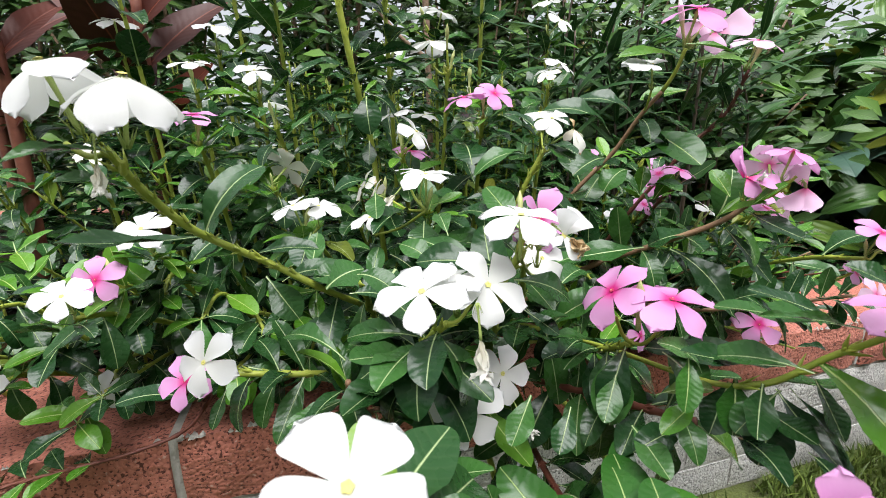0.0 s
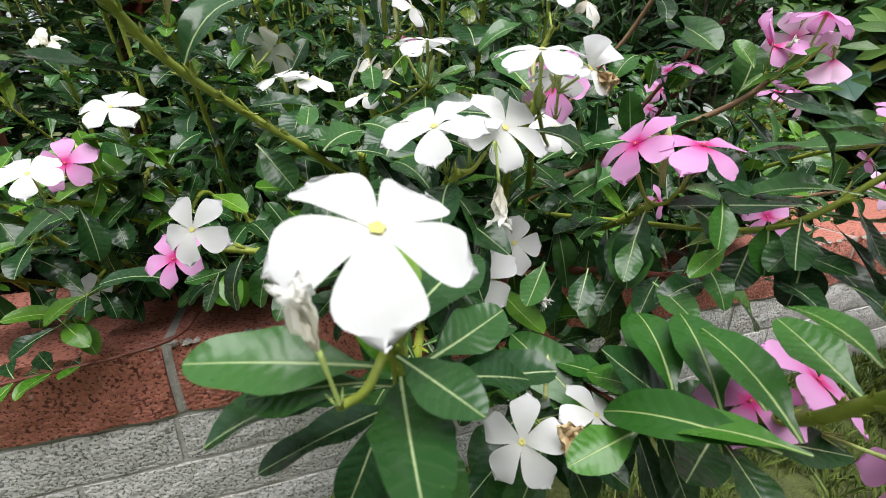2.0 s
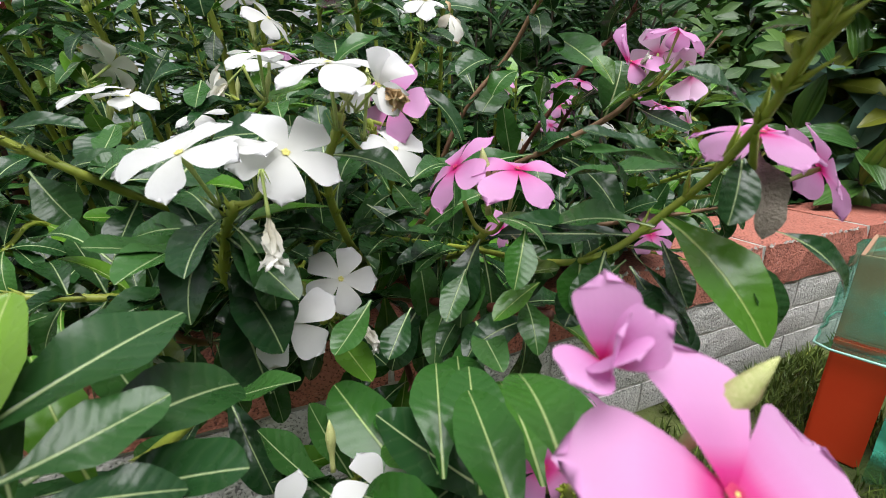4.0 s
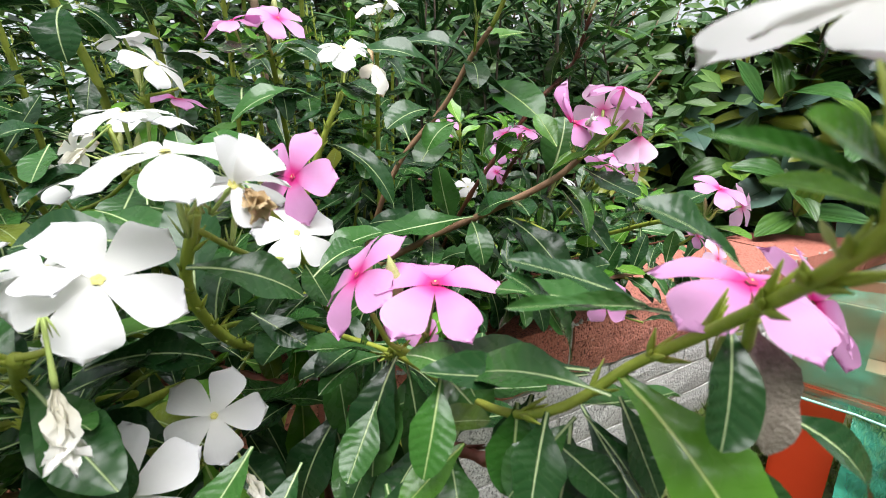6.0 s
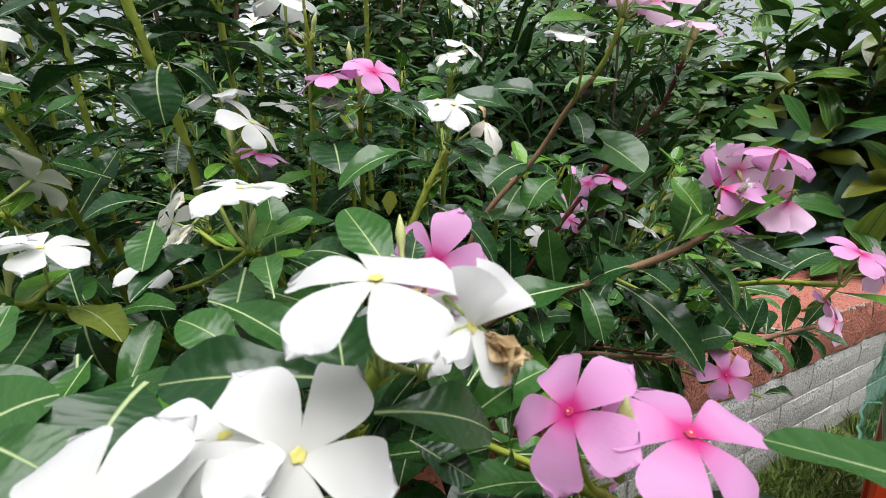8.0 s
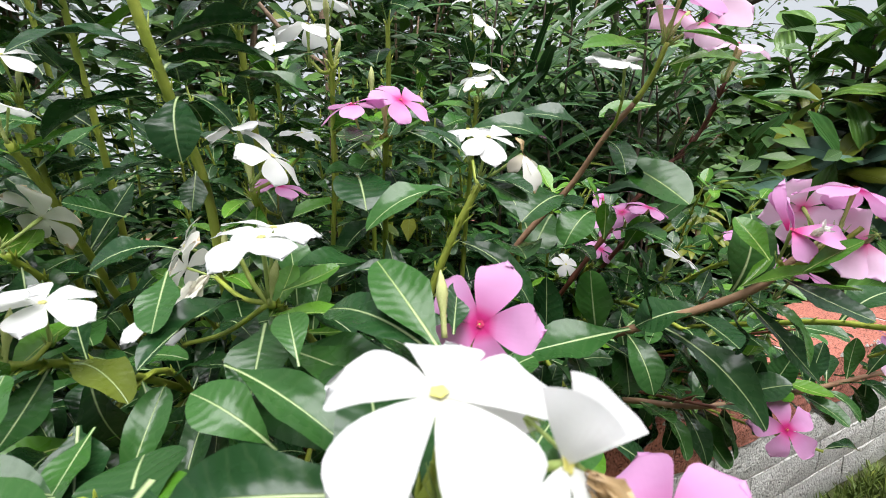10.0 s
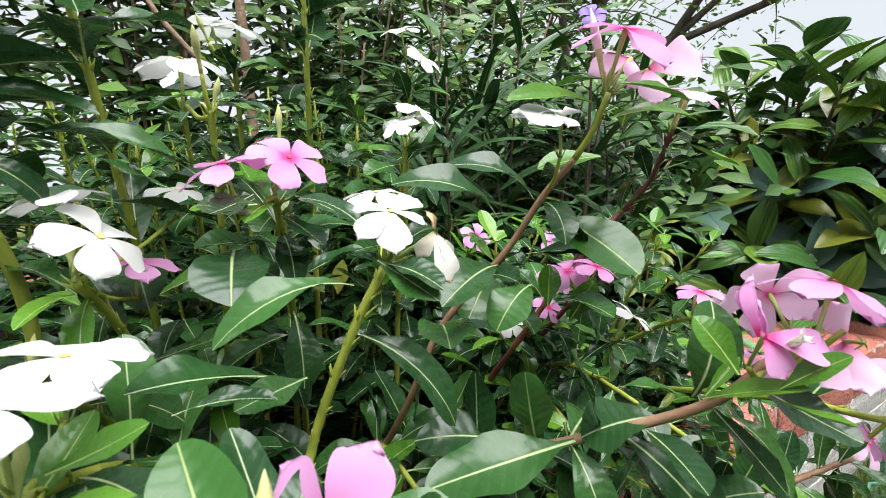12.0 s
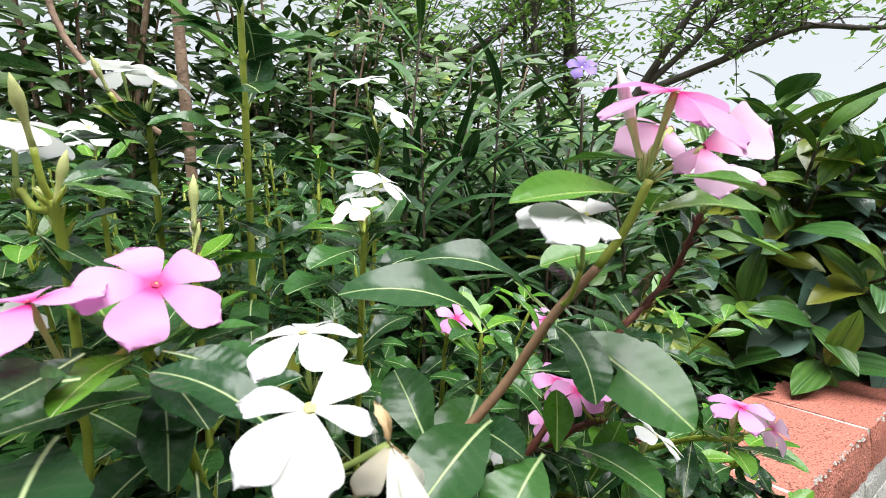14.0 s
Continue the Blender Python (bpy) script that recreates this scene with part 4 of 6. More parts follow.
# low white shoot with a withered head
lw, lw_line = periwinkle([bed(0.02, 0.14), (0.035, 0.38, 0.33), (0.045, 0.25, 0.345), (0.045, 0.19, 0.37), (0.043, 0.165, 0.392)], WHITE_LABEL)
add_flower(lw, "white", (0.026, 0.152, 0.397), (-0.4, -0.6, 0.6), 30, 0.021)
add_flower(lw, "white", (0.062, 0.162, 0.402), (0.4, -0.2, 0.8), 60, 0.019)
add_flower(lw, "browned", (0.046, 0.154, 0.400), (0.0, -0.5, 0.3), 0, 0.018)
add_bud(lw, (0.042, 0.176, 0.40), (0, 0.1, 1), 0.024)
leafy(lw, lw_line, 0.4, 0.98, 0.022, 0.055, 0.045)
# dark red scarred runner along the coping
rr_, rr_line = periwinkle([bed(-0.04, 0.15), (-0.01, 0.44, 0.375), (0.044, 0.388, 0.387), (0.091, 0.322, 0.407), (0.120, 0.272, 0.425), (0.150, 0.225, 0.440)], PINK_LABEL, 0.0030, 0.0024, RED_STEM, 12, True)
key_leaf(rr_, (0.151, 0.198, 0.452), (0.155, 0.163, 0.451), .45)
key_leaf(rr_, (0.164, 0.199, 0.468), (0.174, 0.173, 0.465), .55)
key_leaf(rr_, (0.109, 0.218, 0.443), (0.114, 0.183, 0.437), .45)
key_leaf(rr_, (0.078, 0.233, 0.445), (0.066, 0.211, 0.429), .5)
key_leaf(rr_, (0.108, 0.243, 0.461), (0.095, 0.223, 0.441), .5)
key_leaf(rr_, (0.132, 0.214, 0.455), (0.131, 0.189, 0.44), .4)
key_leaf(rr_, (0.123, 0.222, 0.46), (0.144, 0.205, 0.474), .35)
key_leaf(rr_, (0.057, 0.249, 0.443), (0.04, 0.218, 0.429), .4)
key_leaf(rr_, (0.137, 0.215, 0.443), (0.104, 0.203, 0.437), .4)
key_leaf(rr_, (0.17, 0.173, 0.461), (0.17, 0.152, 0.455), .45)
leafy(rr_, rr_line, 0.35, 1.0, 0.022, 0.058, 0.05)

# stem that rises at the left with two white flowers seen from below
tl, tl_line = periwinkle([bed(-0.02, 0.20), (-0.045, 0.40, 0.43), (-0.084, 0.292, 0.500), (-0.113, 0.272, 0.525), (-0.137, 0.236, 0.553), (-0.148, 0.214, 0.578), (-0.155, 0.205, 0.597)], WHITE_LABEL, 0.0027, 0.0021)
add_flower(tl, "white", (-0.166, 0.190, 0.634), (-0.3, -0.10, 0.93), 30, 0.028, 0.55)
add_flower(tl, "white", (-0.1285, 0.184, 0.6275), (0.2, -0.15, 0.95), 75, 0.027, 0.6)
add_flower(tl, "spent", (-0.150, 0.190, 0.592), (0.1, -0.2, -1), 0, 0.012)
twig(tl, (-0.155, 0.205, 0.597), (-0.177, 0.208, 0.601), 0.0013)
twig(tl, (-0.152, 0.207, 0.590), (-0.142, 0.195, 0.593), 0.0013)
for k in range(14):
    p, t = along(tl_line, 0.45 + 0.5 * k / 14)
    add_bud(tl, p, (random.uniform(-1, 1), -0.5, random.uniform(0, 1)), 0.007)
key_leaf(tl, (-0.136, 0.239, 0.546), (-0.11, 0.268, 0.588), .34)
key_leaf(tl, (-0.141, 0.242, 0.549), (-0.181, 0.195, 0.556), .26)
key_leaf(tl, (-0.147, 0.202, 0.598), (-0.113, 0.223, 0.611), .32)
key_leaf(tl, (-0.15, 0.2, 0.597), (-0.178, 0.176, 0.593), .2)
key_leaf(tl, (-0.151, 0.216, 0.577), (-0.174, 0.193, 0.584), .25)
key_leaf(tl, (-0.115, 0.294, 0.505), (-0.066, 0.299, 0.508), .42)
key_leaf(tl, (-0.127, 0.274, 0.529), (-0.083, 0.28, 0.533), .3)
key_leaf(tl, (-0.125, 0.292, 0.51), (-0.1, 0.28, 0.483), .5)
tall, tall_line = periwinkle([bed(-0.06, 0.20), (-0.068, 0.50, 0.46), (-0.075, 0.475, 0.59), (-0.084, 0.457, 0.646), (-0.092, 0.440, 0.70), (-0.105, 0.420, 0.80), (-0.115, 0.41, 0.88)], WHITE_LABEL, 0.0034, 0.0030)
key_leaf(tall, (-0.089, 0.445, 0.672), (-0.135, 0.410, 0.659), 0.26, LEAVES)
key_leaf(tall, (-0.082, 0.445, 0.671), (-0.022, 0.450, 0.668), 0.23, LEAVES)
key_leaf(tall, (-0.089, 0.455, 0.629), (-0.118, 0.430, 0.637), 0.38, LEAVES)
key_leaf(tall, (-0.075, 0.445, 0.647), (-0.069, 0.425, 0.610), 0.56, LEAVES)
key_leaf(tall, (-0.073, 0.447, 0.649), (-0.048, 0.455, 0.628), 0.41, LEAVES)
key_leaf(tall, (-0.077, 0.465, 0.605), (-0.076, 0.450, 0.581), 0.56, LEAVES)
key_leaf(tall, (-0.176, 0.500, 0.635), (-0.197, 0.480, 0.637), 0.52, LEAVES)
key_leaf(tall, (-0.097, 0.460, 0.612), (-0.123, 0.440, 0.594), 0.49, LEAVES)
key_leaf(tall, (-0.109, 0.440, 0.579), (-0.127, 0.420, 0.589), 0.56, LEAVES)
left, left_line = periwinkle([bed(-0.05, 0.17), (-0.055, 0.42, 0.40), (-0.058, 0.34, 0.46), (-0.060, 0.300, 0.503)], WHITE_LABEL)
key_leaf(left, (-0.063, 0.296, 0.509), (-0.088, 0.28, 0.512), .55)
key_leaf(left, (-0.041, 0.377, 0.515), (0.025, 0.317, 0.5), .34)
key_leaf(left, (-0.044, 0.294, 0.49), (-0.052, 0.323, 0.503), .85)
key_leaf(left, (-0.046, 0.363, 0.508), (-0.014, 0.35, 0.486), .4)
key_leaf(left, (-0.059, 0.258, 0.509), (-0.037, 0.268, 0.503), .5)
key_leaf(left, (-0.076, 0.338, 0.507), (-0.076, 0.306, 0.495), .45)
key_leaf(left, (-0.096, 0.302, 0.514), (-0.099, 0.333, 0.533), .4)
key_leaf(left, (0.004, 0.323, 0.533), (-0.001, 0.339, 0.542), .8)
key_leaf(left, (-0.044, 0.397, 0.527), (-0.029, 0.379, 0.525), .6)
key_leaf(left, (-0.012, 0.362, 0.526), (0.039, 0.326, 0.525), .45)
key_leaf(left, (-0.033, 0.290, 0.516), (-0.038, 0.270, 0.507), 1.38)
key_leaf(left, (-0.077, 0.270, 0.508), (-0.055, 0.280, 0.518), 0.99)
key_leaf(left, (-0.028, 0.340, 0.528), (0.026, 0.300, 0.509), 0.25)
key_leaf(left, (-0.003, 0.310, 0.508), (-0.033, 0.320, 0.527), 0.47)
key_leaf(left, (-0.083, 0.340, 0.507), (-0.075, 0.320, 0.490), 0.83)
key_leaf(left, (-0.106, 0.340, 0.532), (-0.107, 0.310, 0.511), 0.67)
key_leaf(left, (-0.052, 0.250, 0.524), (-0.028, 0.240, 0.516), 0.57)
leafy(left, left_line, 0.3, 0.95, 0.026, 0.06, 0.05)
# runner that ends in white and pink flowers over the coping
wh, wh_line = periwinkle([bed(-0.05, 0.14), (-0.06, 0.39, 0.39), (-0.085, 0.31, 0.425), (-0.12, 0.286, 0.437), (-0.155, 0.268, 0.448)], WHITE_LABEL)
add_flower(wh, "white", (-0.153, 0.251, 0.465), (-0.22, -0.84, 0.48), 127, 0.0225)
add_flower(wh, "pink", (-0.182, 0.274, 0.438), (-0.15, -0.7, 0.6), 60, 0.0205)
key_leaf(wh, (-0.144, 0.289, 0.441), (-0.114, 0.296, 0.43), .6)
key_leaf(wh, (-0.196, 0.294, 0.412), (-0.233, 0.272, 0.421), .36)
key_leaf(wh, (-0.164, 0.292, 0.42), (-0.168, 0.276, 0.4), .4)
leafy(wh, wh_line, 0.55, 1.0, 0.024, 0.05, 0.04)
lowl, lowl_line = periwinkle([bed(-0.04, 0.12), (-0.05, 0.38, 0.36), (-0.058, 0.30, 0.395), (-0.062, 0.262, 0.43), (-0.06, 0.245, 0.455)], PINK_LABEL, 0.003, 0.002, WOOD_STEM)
key_leaf(lowl, (-0.058, 0.233, 0.476), (-0.103, 0.255, 0.48), .3)
key_leaf(lowl, (-0.016, 0.25, 0.474), (-0.063, 0.264, 0.471), .36)
leafy(lowl, lowl_line, 0.35, 1.0, 0.022, 0.058, 0.045)


def auto_shoot(tip, blooms, label, mat=None, into=0.0, lean=(0.0, 0.0), u0=0.35, big_leaf=0.062, small=0.042, gap=0.026, r0=0.0034, buds=1, keep=1.0):
    """A shoot that rises from the bed to a tip and carries flowers there."""
    t = Vector(tip)
    back = max(0.05, 0.30 * (t.z - 0.27))
    y = max(t.y + back * 0.5 + into, wall_y(t.x) + 0.17)
    root = Vector((t.x + lean[0], y + lean[1], 0.262))
    knee = Vector((root.x * 0.6 + t.x * 0.4, root.y * 0.75 + t.y * 0.25, 0.262 + (t.z - 0.262) * 0.5))
    plant, line = periwinkle([root, knee, t.lerp(knee, 0.3) + Vector((0, 0, 0.01)), t], label, r0, 0.0021, mat, 7)
    for tint, c, nrm, spin, size in blooms:
        add_flower(plant, tint, c, nrm, spin, size)
        foot = Vector(c) - Vector(nrm).normalized() * size
        if (foot - t).length > 0.008:
            twig(plant, t, foot)
    for k in range(buds):
        add_bud(plant, t, (random.uniform(-0.4, 0.4), random.uniform(-0.3, 0.3), 1), random.uniform(0.014, 0.03))
    return plant, line


ON_UP = (0.0, -0.35, 0.93)
SHOOTS = []


def bloom_shoot(tint, c, nrm=ON_UP, spin=0, size=0.022, more=(), **kw):
    c = Vector(c)
    n = Vector(nrm).normalized()
    tip = c - n * size * 1.05 - Vector((0, 0, 0.004))
    label = WHITE_LABEL if tint in ("white", "wilted", "aged", "spent") else PINK_LABEL
    plant, line = auto_shoot(tip, [(tint, c, n, spin, size)] + [(a, Vector(b), Vector(d), e, f) for a, b, d, e, f in more], label, **kw)
    SHOOTS.append((plant, line, tip, kw.get("keep", 1.0)))
    return plant


# flowers of the front half of the bed
bloom_shoot("pink", (-0.293, 0.347, 0.490), (0.12, -0.9, 0.4), 98, 0.0235)
bloom_shoot("white", (-0.291, 0.311, 0.488), (0.2, -0.55, 0.8), 50, 0.0225)
bloom_shoot("white", (-0.345, 0.395, 0.356), (0.1, -0.9, 0.3), 20, 0.0215)
bloom_shoot("white", (-0.43, 0.36, 0.385), (0.3, -0.8, 0.4), 60, 0.0215)
wup = bloom_shoot("white", (-0.014, 0.356, 0.577), (0.0, -0.18, 0.98), 150, 0.0255, [("white", (-0.018, 0.398, 0.576), (0.15, -0.1, 0.98), 40, 0.0255), ("white", (-0.065, 0.378, 0.538), (-0.2, -0.35, 0.9), 175, 0.0190), ("aged", (-0.062, 0.400, 0.556), (-0.8, 0.1, 0.3), 10, 0.015), ("spent", (-0.0412, 0.3701, 0.5586), (-0.5, -0.4, -0.6), 0, 0.017)])
key_leaf(wup, (-0.027, 0.386, 0.542), (-0.055, 0.331, 0.532), 0.23)
key_leaf(wup, (-0.016, 0.360, 0.538), (-0.016, 0.330, 0.519), 0.72)
key_leaf(wup, (-0.010, 0.360, 0.526), (0.034, 0.330, 0.519), 0.36)
key_leaf(wup, (-0.064, 0.400, 0.565), (-0.095, 0.380, 0.560), 0.46)
key_leaf(wup, (-0.058, 0.370, 0.561), (-0.053, 0.340, 0.543), 0.51)
key_leaf(wup, (-0.009, 0.365, 0.551), (0.010, 0.370, 0.558), 0.49, YOUNG_LEAVES)
key_leaf(wup, (0.013, 0.400, 0.548), (0.052, 0.400, 0.550), 0.24)
bloom_shoot("white", (-0.123, 0.352, 0.552), (-0.25, -0.2, 0.93), 0, 0.0215, [("white", (-0.1061, 0.3661, 0.550), (0.15, -0.25, 0.94), 30, 0.0205)])
bloom_shoot("white", (-0.261, 0.366, 0.530), (0.1, -0.55, 0.85), 95, 0.026)
bloom_shoot("aged", (-0.080, 0.445, 0.560), (-0.75, -0.25, 0.45), 20, 0.0215)
bloom_shoot("aged", (-0.166, 0.463, 0.577), (0.25, 0.75, 0.5), 40, 0.0255)
bloom_shoot("white", (-0.027, 0.450, 0.614), (0.62, -0.30, 0.72), 20, 0.0235, [("white", (-0.050, 0.462, 0.632), (-0.35, 0.0, 0.93), 30, 0.0225), ("white", (-0.0217, 0.5373, 0.6354), (0.1, -0.3, 0.93), 50, 0.018), ("pink", (-0.036, 0.505, 0.594), (0.1, -0.2, 0.95), 60, 0.023)])
pkt = bloom_shoot("pink", (0.054, 0.476, 0.653), (0.40, -0.62, 0.68), 168, 0.0240, [("pink", (0.021, 0.473, 0.649), (-0.25, -0.2, 0.93), 100, 0.0235)])
key_leaf(pkt, (0.022, 0.484, 0.602), (0.029, 0.436, 0.581), 0.56)
key_leaf(pkt, (0.036, 0.47, 0.633), (0.021, 0.452, 0.625), .6)
key_leaf(pkt, (0.009, 0.475, 0.642), (-0.045, 0.450, 0.660), 0.21)
key_leaf(pkt, (0.039, 0.460, 0.628), (0.018, 0.460, 0.628), 0.78)
key_leaf(pkt, (0.057, 0.470, 0.632), (0.083, 0.470, 0.620), 0.56)
wu, wu_line = periwinkle([bed(0.04, 0.17), (0.052, 0.455, 0.44), (0.062, 0.448, 0.500), (0.083, 0.440, 0.560), (0.100, 0.436, 0.596)], WHITE_LABEL, 0.0032, 0.0023)
open_flower(wu, "white", (0.103, 0.425, 0.625), (0.100, 0.436, 0.600), [
    ((0.086, 0.413, 0.616), 0.80, (-0.1, -0.6, 0.8)), ((0.102, 0.407, 0.609), 0.85, (0.0, -0.75, 0.65)), ((0.120, 0.420, 0.620), 0.62, (0.1, -0.4, 0.9)),
    ((0.119, 0.437, 0.632), 0.85, (0.1, -0.6, 0.8)), ((0.085, 0.431, 0.628), 0.70, (-0.1, -0.4, 0.9))])
add_flower(wu, "white", (0.101, 0.473, 0.634), (-0.1, -0.2, 0.98), 30, 0.0225)
open_flower(wu, "aged", (0.123, 0.420, 0.615), (0.106, 0.434, 0.601), [
    ((0.1280, 0.411, 0.592), 0.66, (0.1, -1.0, 0.0)), ((0.1310, 0.416, 0.595), 0.60, (0.5, -1.0, 0.0), "wilted"), ((0.1135, 0.4165, 0.6045), 0.80, (0.0, -1.0, 0.3), "tan"),
    ((0.120, 0.421, 0.627), 0.40, (0.2, -1.0, 0.0), "browned"), ((0.129, 0.419, 0.606), 0.45, (0.4, -1.0, 0.2), "browned")], False)
twig(wu, (0.100, 0.436, 0.596), (0.106, 0.434, 0.601), 0.0010)
twig(wu, (0.100, 0.436, 0.596), (0.102, 0.462, 0.612))
key_leaf(wu, (0.096, 0.425, 0.602), (0.120, 0.400, 0.587), 0.51, LEAVES)
key_leaf(wu, (0.085, 0.426, 0.590), (0.029, 0.400, 0.573), 0.28)
key_leaf(wu, (0.083, 0.452, 0.559), (0.135, 0.425, 0.513), 0.28)
key_leaf(wu, (0.097, 0.426, 0.600), (0.122, 0.399, 0.592), 0.41)
key_leaf(wu, (0.047, 0.450, 0.538), (-0.011, 0.420, 0.550), 0.43)
key_leaf(wu, (0.061, 0.440, 0.541), (0.033, 0.410, 0.542), 0.43)
key_leaf(wu, (0.094, 0.440, 0.612), (0.060, 0.450, 0.631), 0.33)
bloom_shoot("white", (-0.168, 0.455, 0.640), (0.1, 0.15, 0.97), 20, 0.0150)
bloom_shoot("pink", (-0.264, 0.476, 0.632), (0.1, -0.3, 0.92), 15, 0.0235)

# flowers of the tall shoots behind
bloom_shoot("white", (0.1522, 0.6012, 0.7041), (0.45, -0.35, 0.82), 20, 0.0240, [("aged", (0.1289, 0.5645, 0.6836), (-0.3, -0.5, 0.8), 20, 0.0165), ("white", (0.140, 0.610, 0.698), (-0.3, 0.1, 0.95), 50, 0.020)])
bloom_shoot("white", (0.196, 0.785, 0.803), (0.55, -0.45, 0.7), 20, 0.0290, [("white", (0.1538, 0.7048, 0.8058), (-0.2, -0.3, 0.93), 60, 0.0235)])
s2 = bloom_shoot("white", (-0.002, 0.681, 0.786), (0.25, -0.12, 0.96), 15, 0.0285, [("white", (-0.03, 0.70, 0.792), (-0.2, 0.1, 0.96), 40, 0.026)])
twig(s2, (-0.012, 0.668, 0.752), (-0.024, 0.659, 0.764), 0.0016)
add_bud(s2, (-0.024, 0.659, 0.764), (-0.3, -0.3, 0.9), 0.024)
tw = bloom_shoot("spent", (0.034, 0.614, 0.668), (0, 0, 1), 0, 0.008, r0=0.003)
add_bud(tw, (0.035, 0.614, 0.672), (0.02, -0.05, 1), 0.034)
s1, s1_line = periwinkle([bed(-0.02, 0.22), (-0.010, 0.59, 0.46), (0.000, 0.555, 0.58), (0.004, 0.533, 0.659), (0.006, 0.520, 0.684)], WHITE_LABEL, 0.0023, 0.0020)
add_flower(s1, "white", (-0.0125, 0.534, 0.716), (0.0, -0.02, 1.0), 80, 0.0285, 0.25)
twig(s1, (0.005, 0.522, 0.680), (-0.010, 0.532, 0.688), 0.0014)
twig(s1, (0.006, 0.520, 0.684), (0.0045, 0.512, 0.703), 0.0012)
add_bud(s1, (0.0045, 0.512, 0.703), (0.0, -0.45, 0.9), 0.026)
add_bud(s1, (0.007, 0.520, 0.682), (0.25, -0.1, 0.95), 0.022)
for k in range(5):
    add_bud(s1, (0.006, 0.520, 0.683), (random.uniform(-1, 1), random.uniform(-1, 1), 0.8), 0.008)
leafy(s1, s1_line, 0.4, 0.7, 0.03, 0.07, 0.06, loose=True)
key_leaf(s1, (0.005, 0.521, 0.691), (0.033, 0.522, 0.684), .45)
key_leaf(s1, (0.004, 0.521, 0.687), (0.022, 0.538, 0.696), .4)
key_leaf(s1, (-0.004, 0.527, 0.693), (-0.017, 0.521, 0.686), .4)
key_leaf(s1, (-0.003, 0.529, 0.669), (0.010, 0.534, 0.647), .45)
key_leaf(s1, (-0.006, 0.515, 0.650), (-0.040, 0.490, 0.670), 0.48)
key_leaf(s1, (0.000, 0.530, 0.687), (0.038, 0.540, 0.688), 0.45)
key_leaf(s1, (-0.012, 0.500, 0.636), (-0.037, 0.480, 0.651), 0.41)
key_leaf(s1, (-0.004, 0.530, 0.670), (0.022, 0.530, 0.653), 0.45)
key_leaf(s2, (-0.021, 0.686, 0.728), (-0.049, 0.64, 0.74), .3)
key_leaf(s2, (-0.018, 0.688, 0.717), (0.013, 0.694, 0.734), .5)
key_leaf(s2, (-0.02, 0.683, 0.743), (-0.035, 0.676, 0.754), .5)
key_leaf(s2, (-0.018, 0.685, 0.741), (0.006, 0.679, 0.752), .6)
key_leaf(s2, (-0.017, 0.702, 0.661), (-0.001, 0.716, 0.691), .5)
key_leaf(s2, (-0.023, 0.698, 0.714), (-0.043, 0.68, 0.715), .5)
bloom_shoot("white", (-0.086, 0.783, 0.764), (0.1, -0.6, 0.6), 20, 0.025)
bloom_shoot("white", (-0.315, 0.646, 0.759), (0.1, -0.35, 0.93), 10, 0.031)
bloom_shoot("white", (-0.46, 0.66, 0.77), (0.1, -0.3, 0.93), 40, 0.031)
bloom_shoot("white", (-0.298, 0.542, 0.694), (0.0, -0.3, 0.93), 10, 0.0235)
bloom_shoot("white", (-0.214, 0.522, 0.683), (0.1, -0.5, 0.85), 40, 0.0235)
bloom_shoot("white", (-0.48, 0.70, 0.70), (0.0, -0.5, 0.85), 40, 0.024)
bloom_shoot("wilted", (-0.40, 0.50, 0.585), (0.0, -0.5, 0.85), 40, 0.02)

# woody branch that crosses the bed, with pink flowers at its top
br, br_line = periwinkle([bed(0.08, 0.19), (0.12, 0.53, 0.46), (0.150, 0.515, 0.537), (0.193, 0.502, 0.592), (0.213, 0.487, 0.631), (0.228, 0.474, 0.655)], PINK_LABEL, 0.0030, 0.0022, WOOD_STEM)
stem_part(br, spline([(0.228, 0.474, 0.655), (0.234, 0.464, 0.672), (0.236, 0.453, 0.692)], 5), 0.0022, 0.0018, STEM, "green_tip")
TOP = (0.237, 0.457, 0.693)
open_flower(br, "pink", (0.239, 0.444, 0.725), TOP, [
    ((0.206, 0.447, 0.716), 0.85, (-0.1, -0.1, 1.0)), ((0.246, 0.418, 0.701), 1.15, (0.1, -0.3, 0.9)), ((0.268, 0.452, 0.719), 0.85, (0.2, 0.0, 1.0)),
    ((0.252, 0.466, 0.735), 0.75, (0.0, -0.3, 1.0)), ((0.222, 0.464, 0.733), 0.75, (0.0, -0.3, 1.0))])
open_flower(br, "pale", (0.263, 0.470, 0.718), (0.239, 0.462, 0.694), [
    ((0.236, 0.474, 0.710), 0.75, (-0.2, -1.0, 0.3)), ((0.258, 0.462, 0.704), 0.95, (0.0, -1.0, 0.3)), ((0.262, 0.490, 0.726), 0.85, (0.0, -0.3, 1.0)), ((0.242, 0.486, 0.728), 0.85, (0.0, -0.3, 1.0))])
open_flower(br, "pale", (0.260, 0.450, 0.706), (0.240, 0.457, 0.692), [
    ((0.295, 0.444, 0.716), 0.95, (-0.4, -1.0, 0.2)), ((0.256, 0.437, 0.685), 1.0, (-0.2, -1.0, 0.3)), ((0.248, 0.452, 0.696), 0.7, (0.0, -1.0, 0.3))])
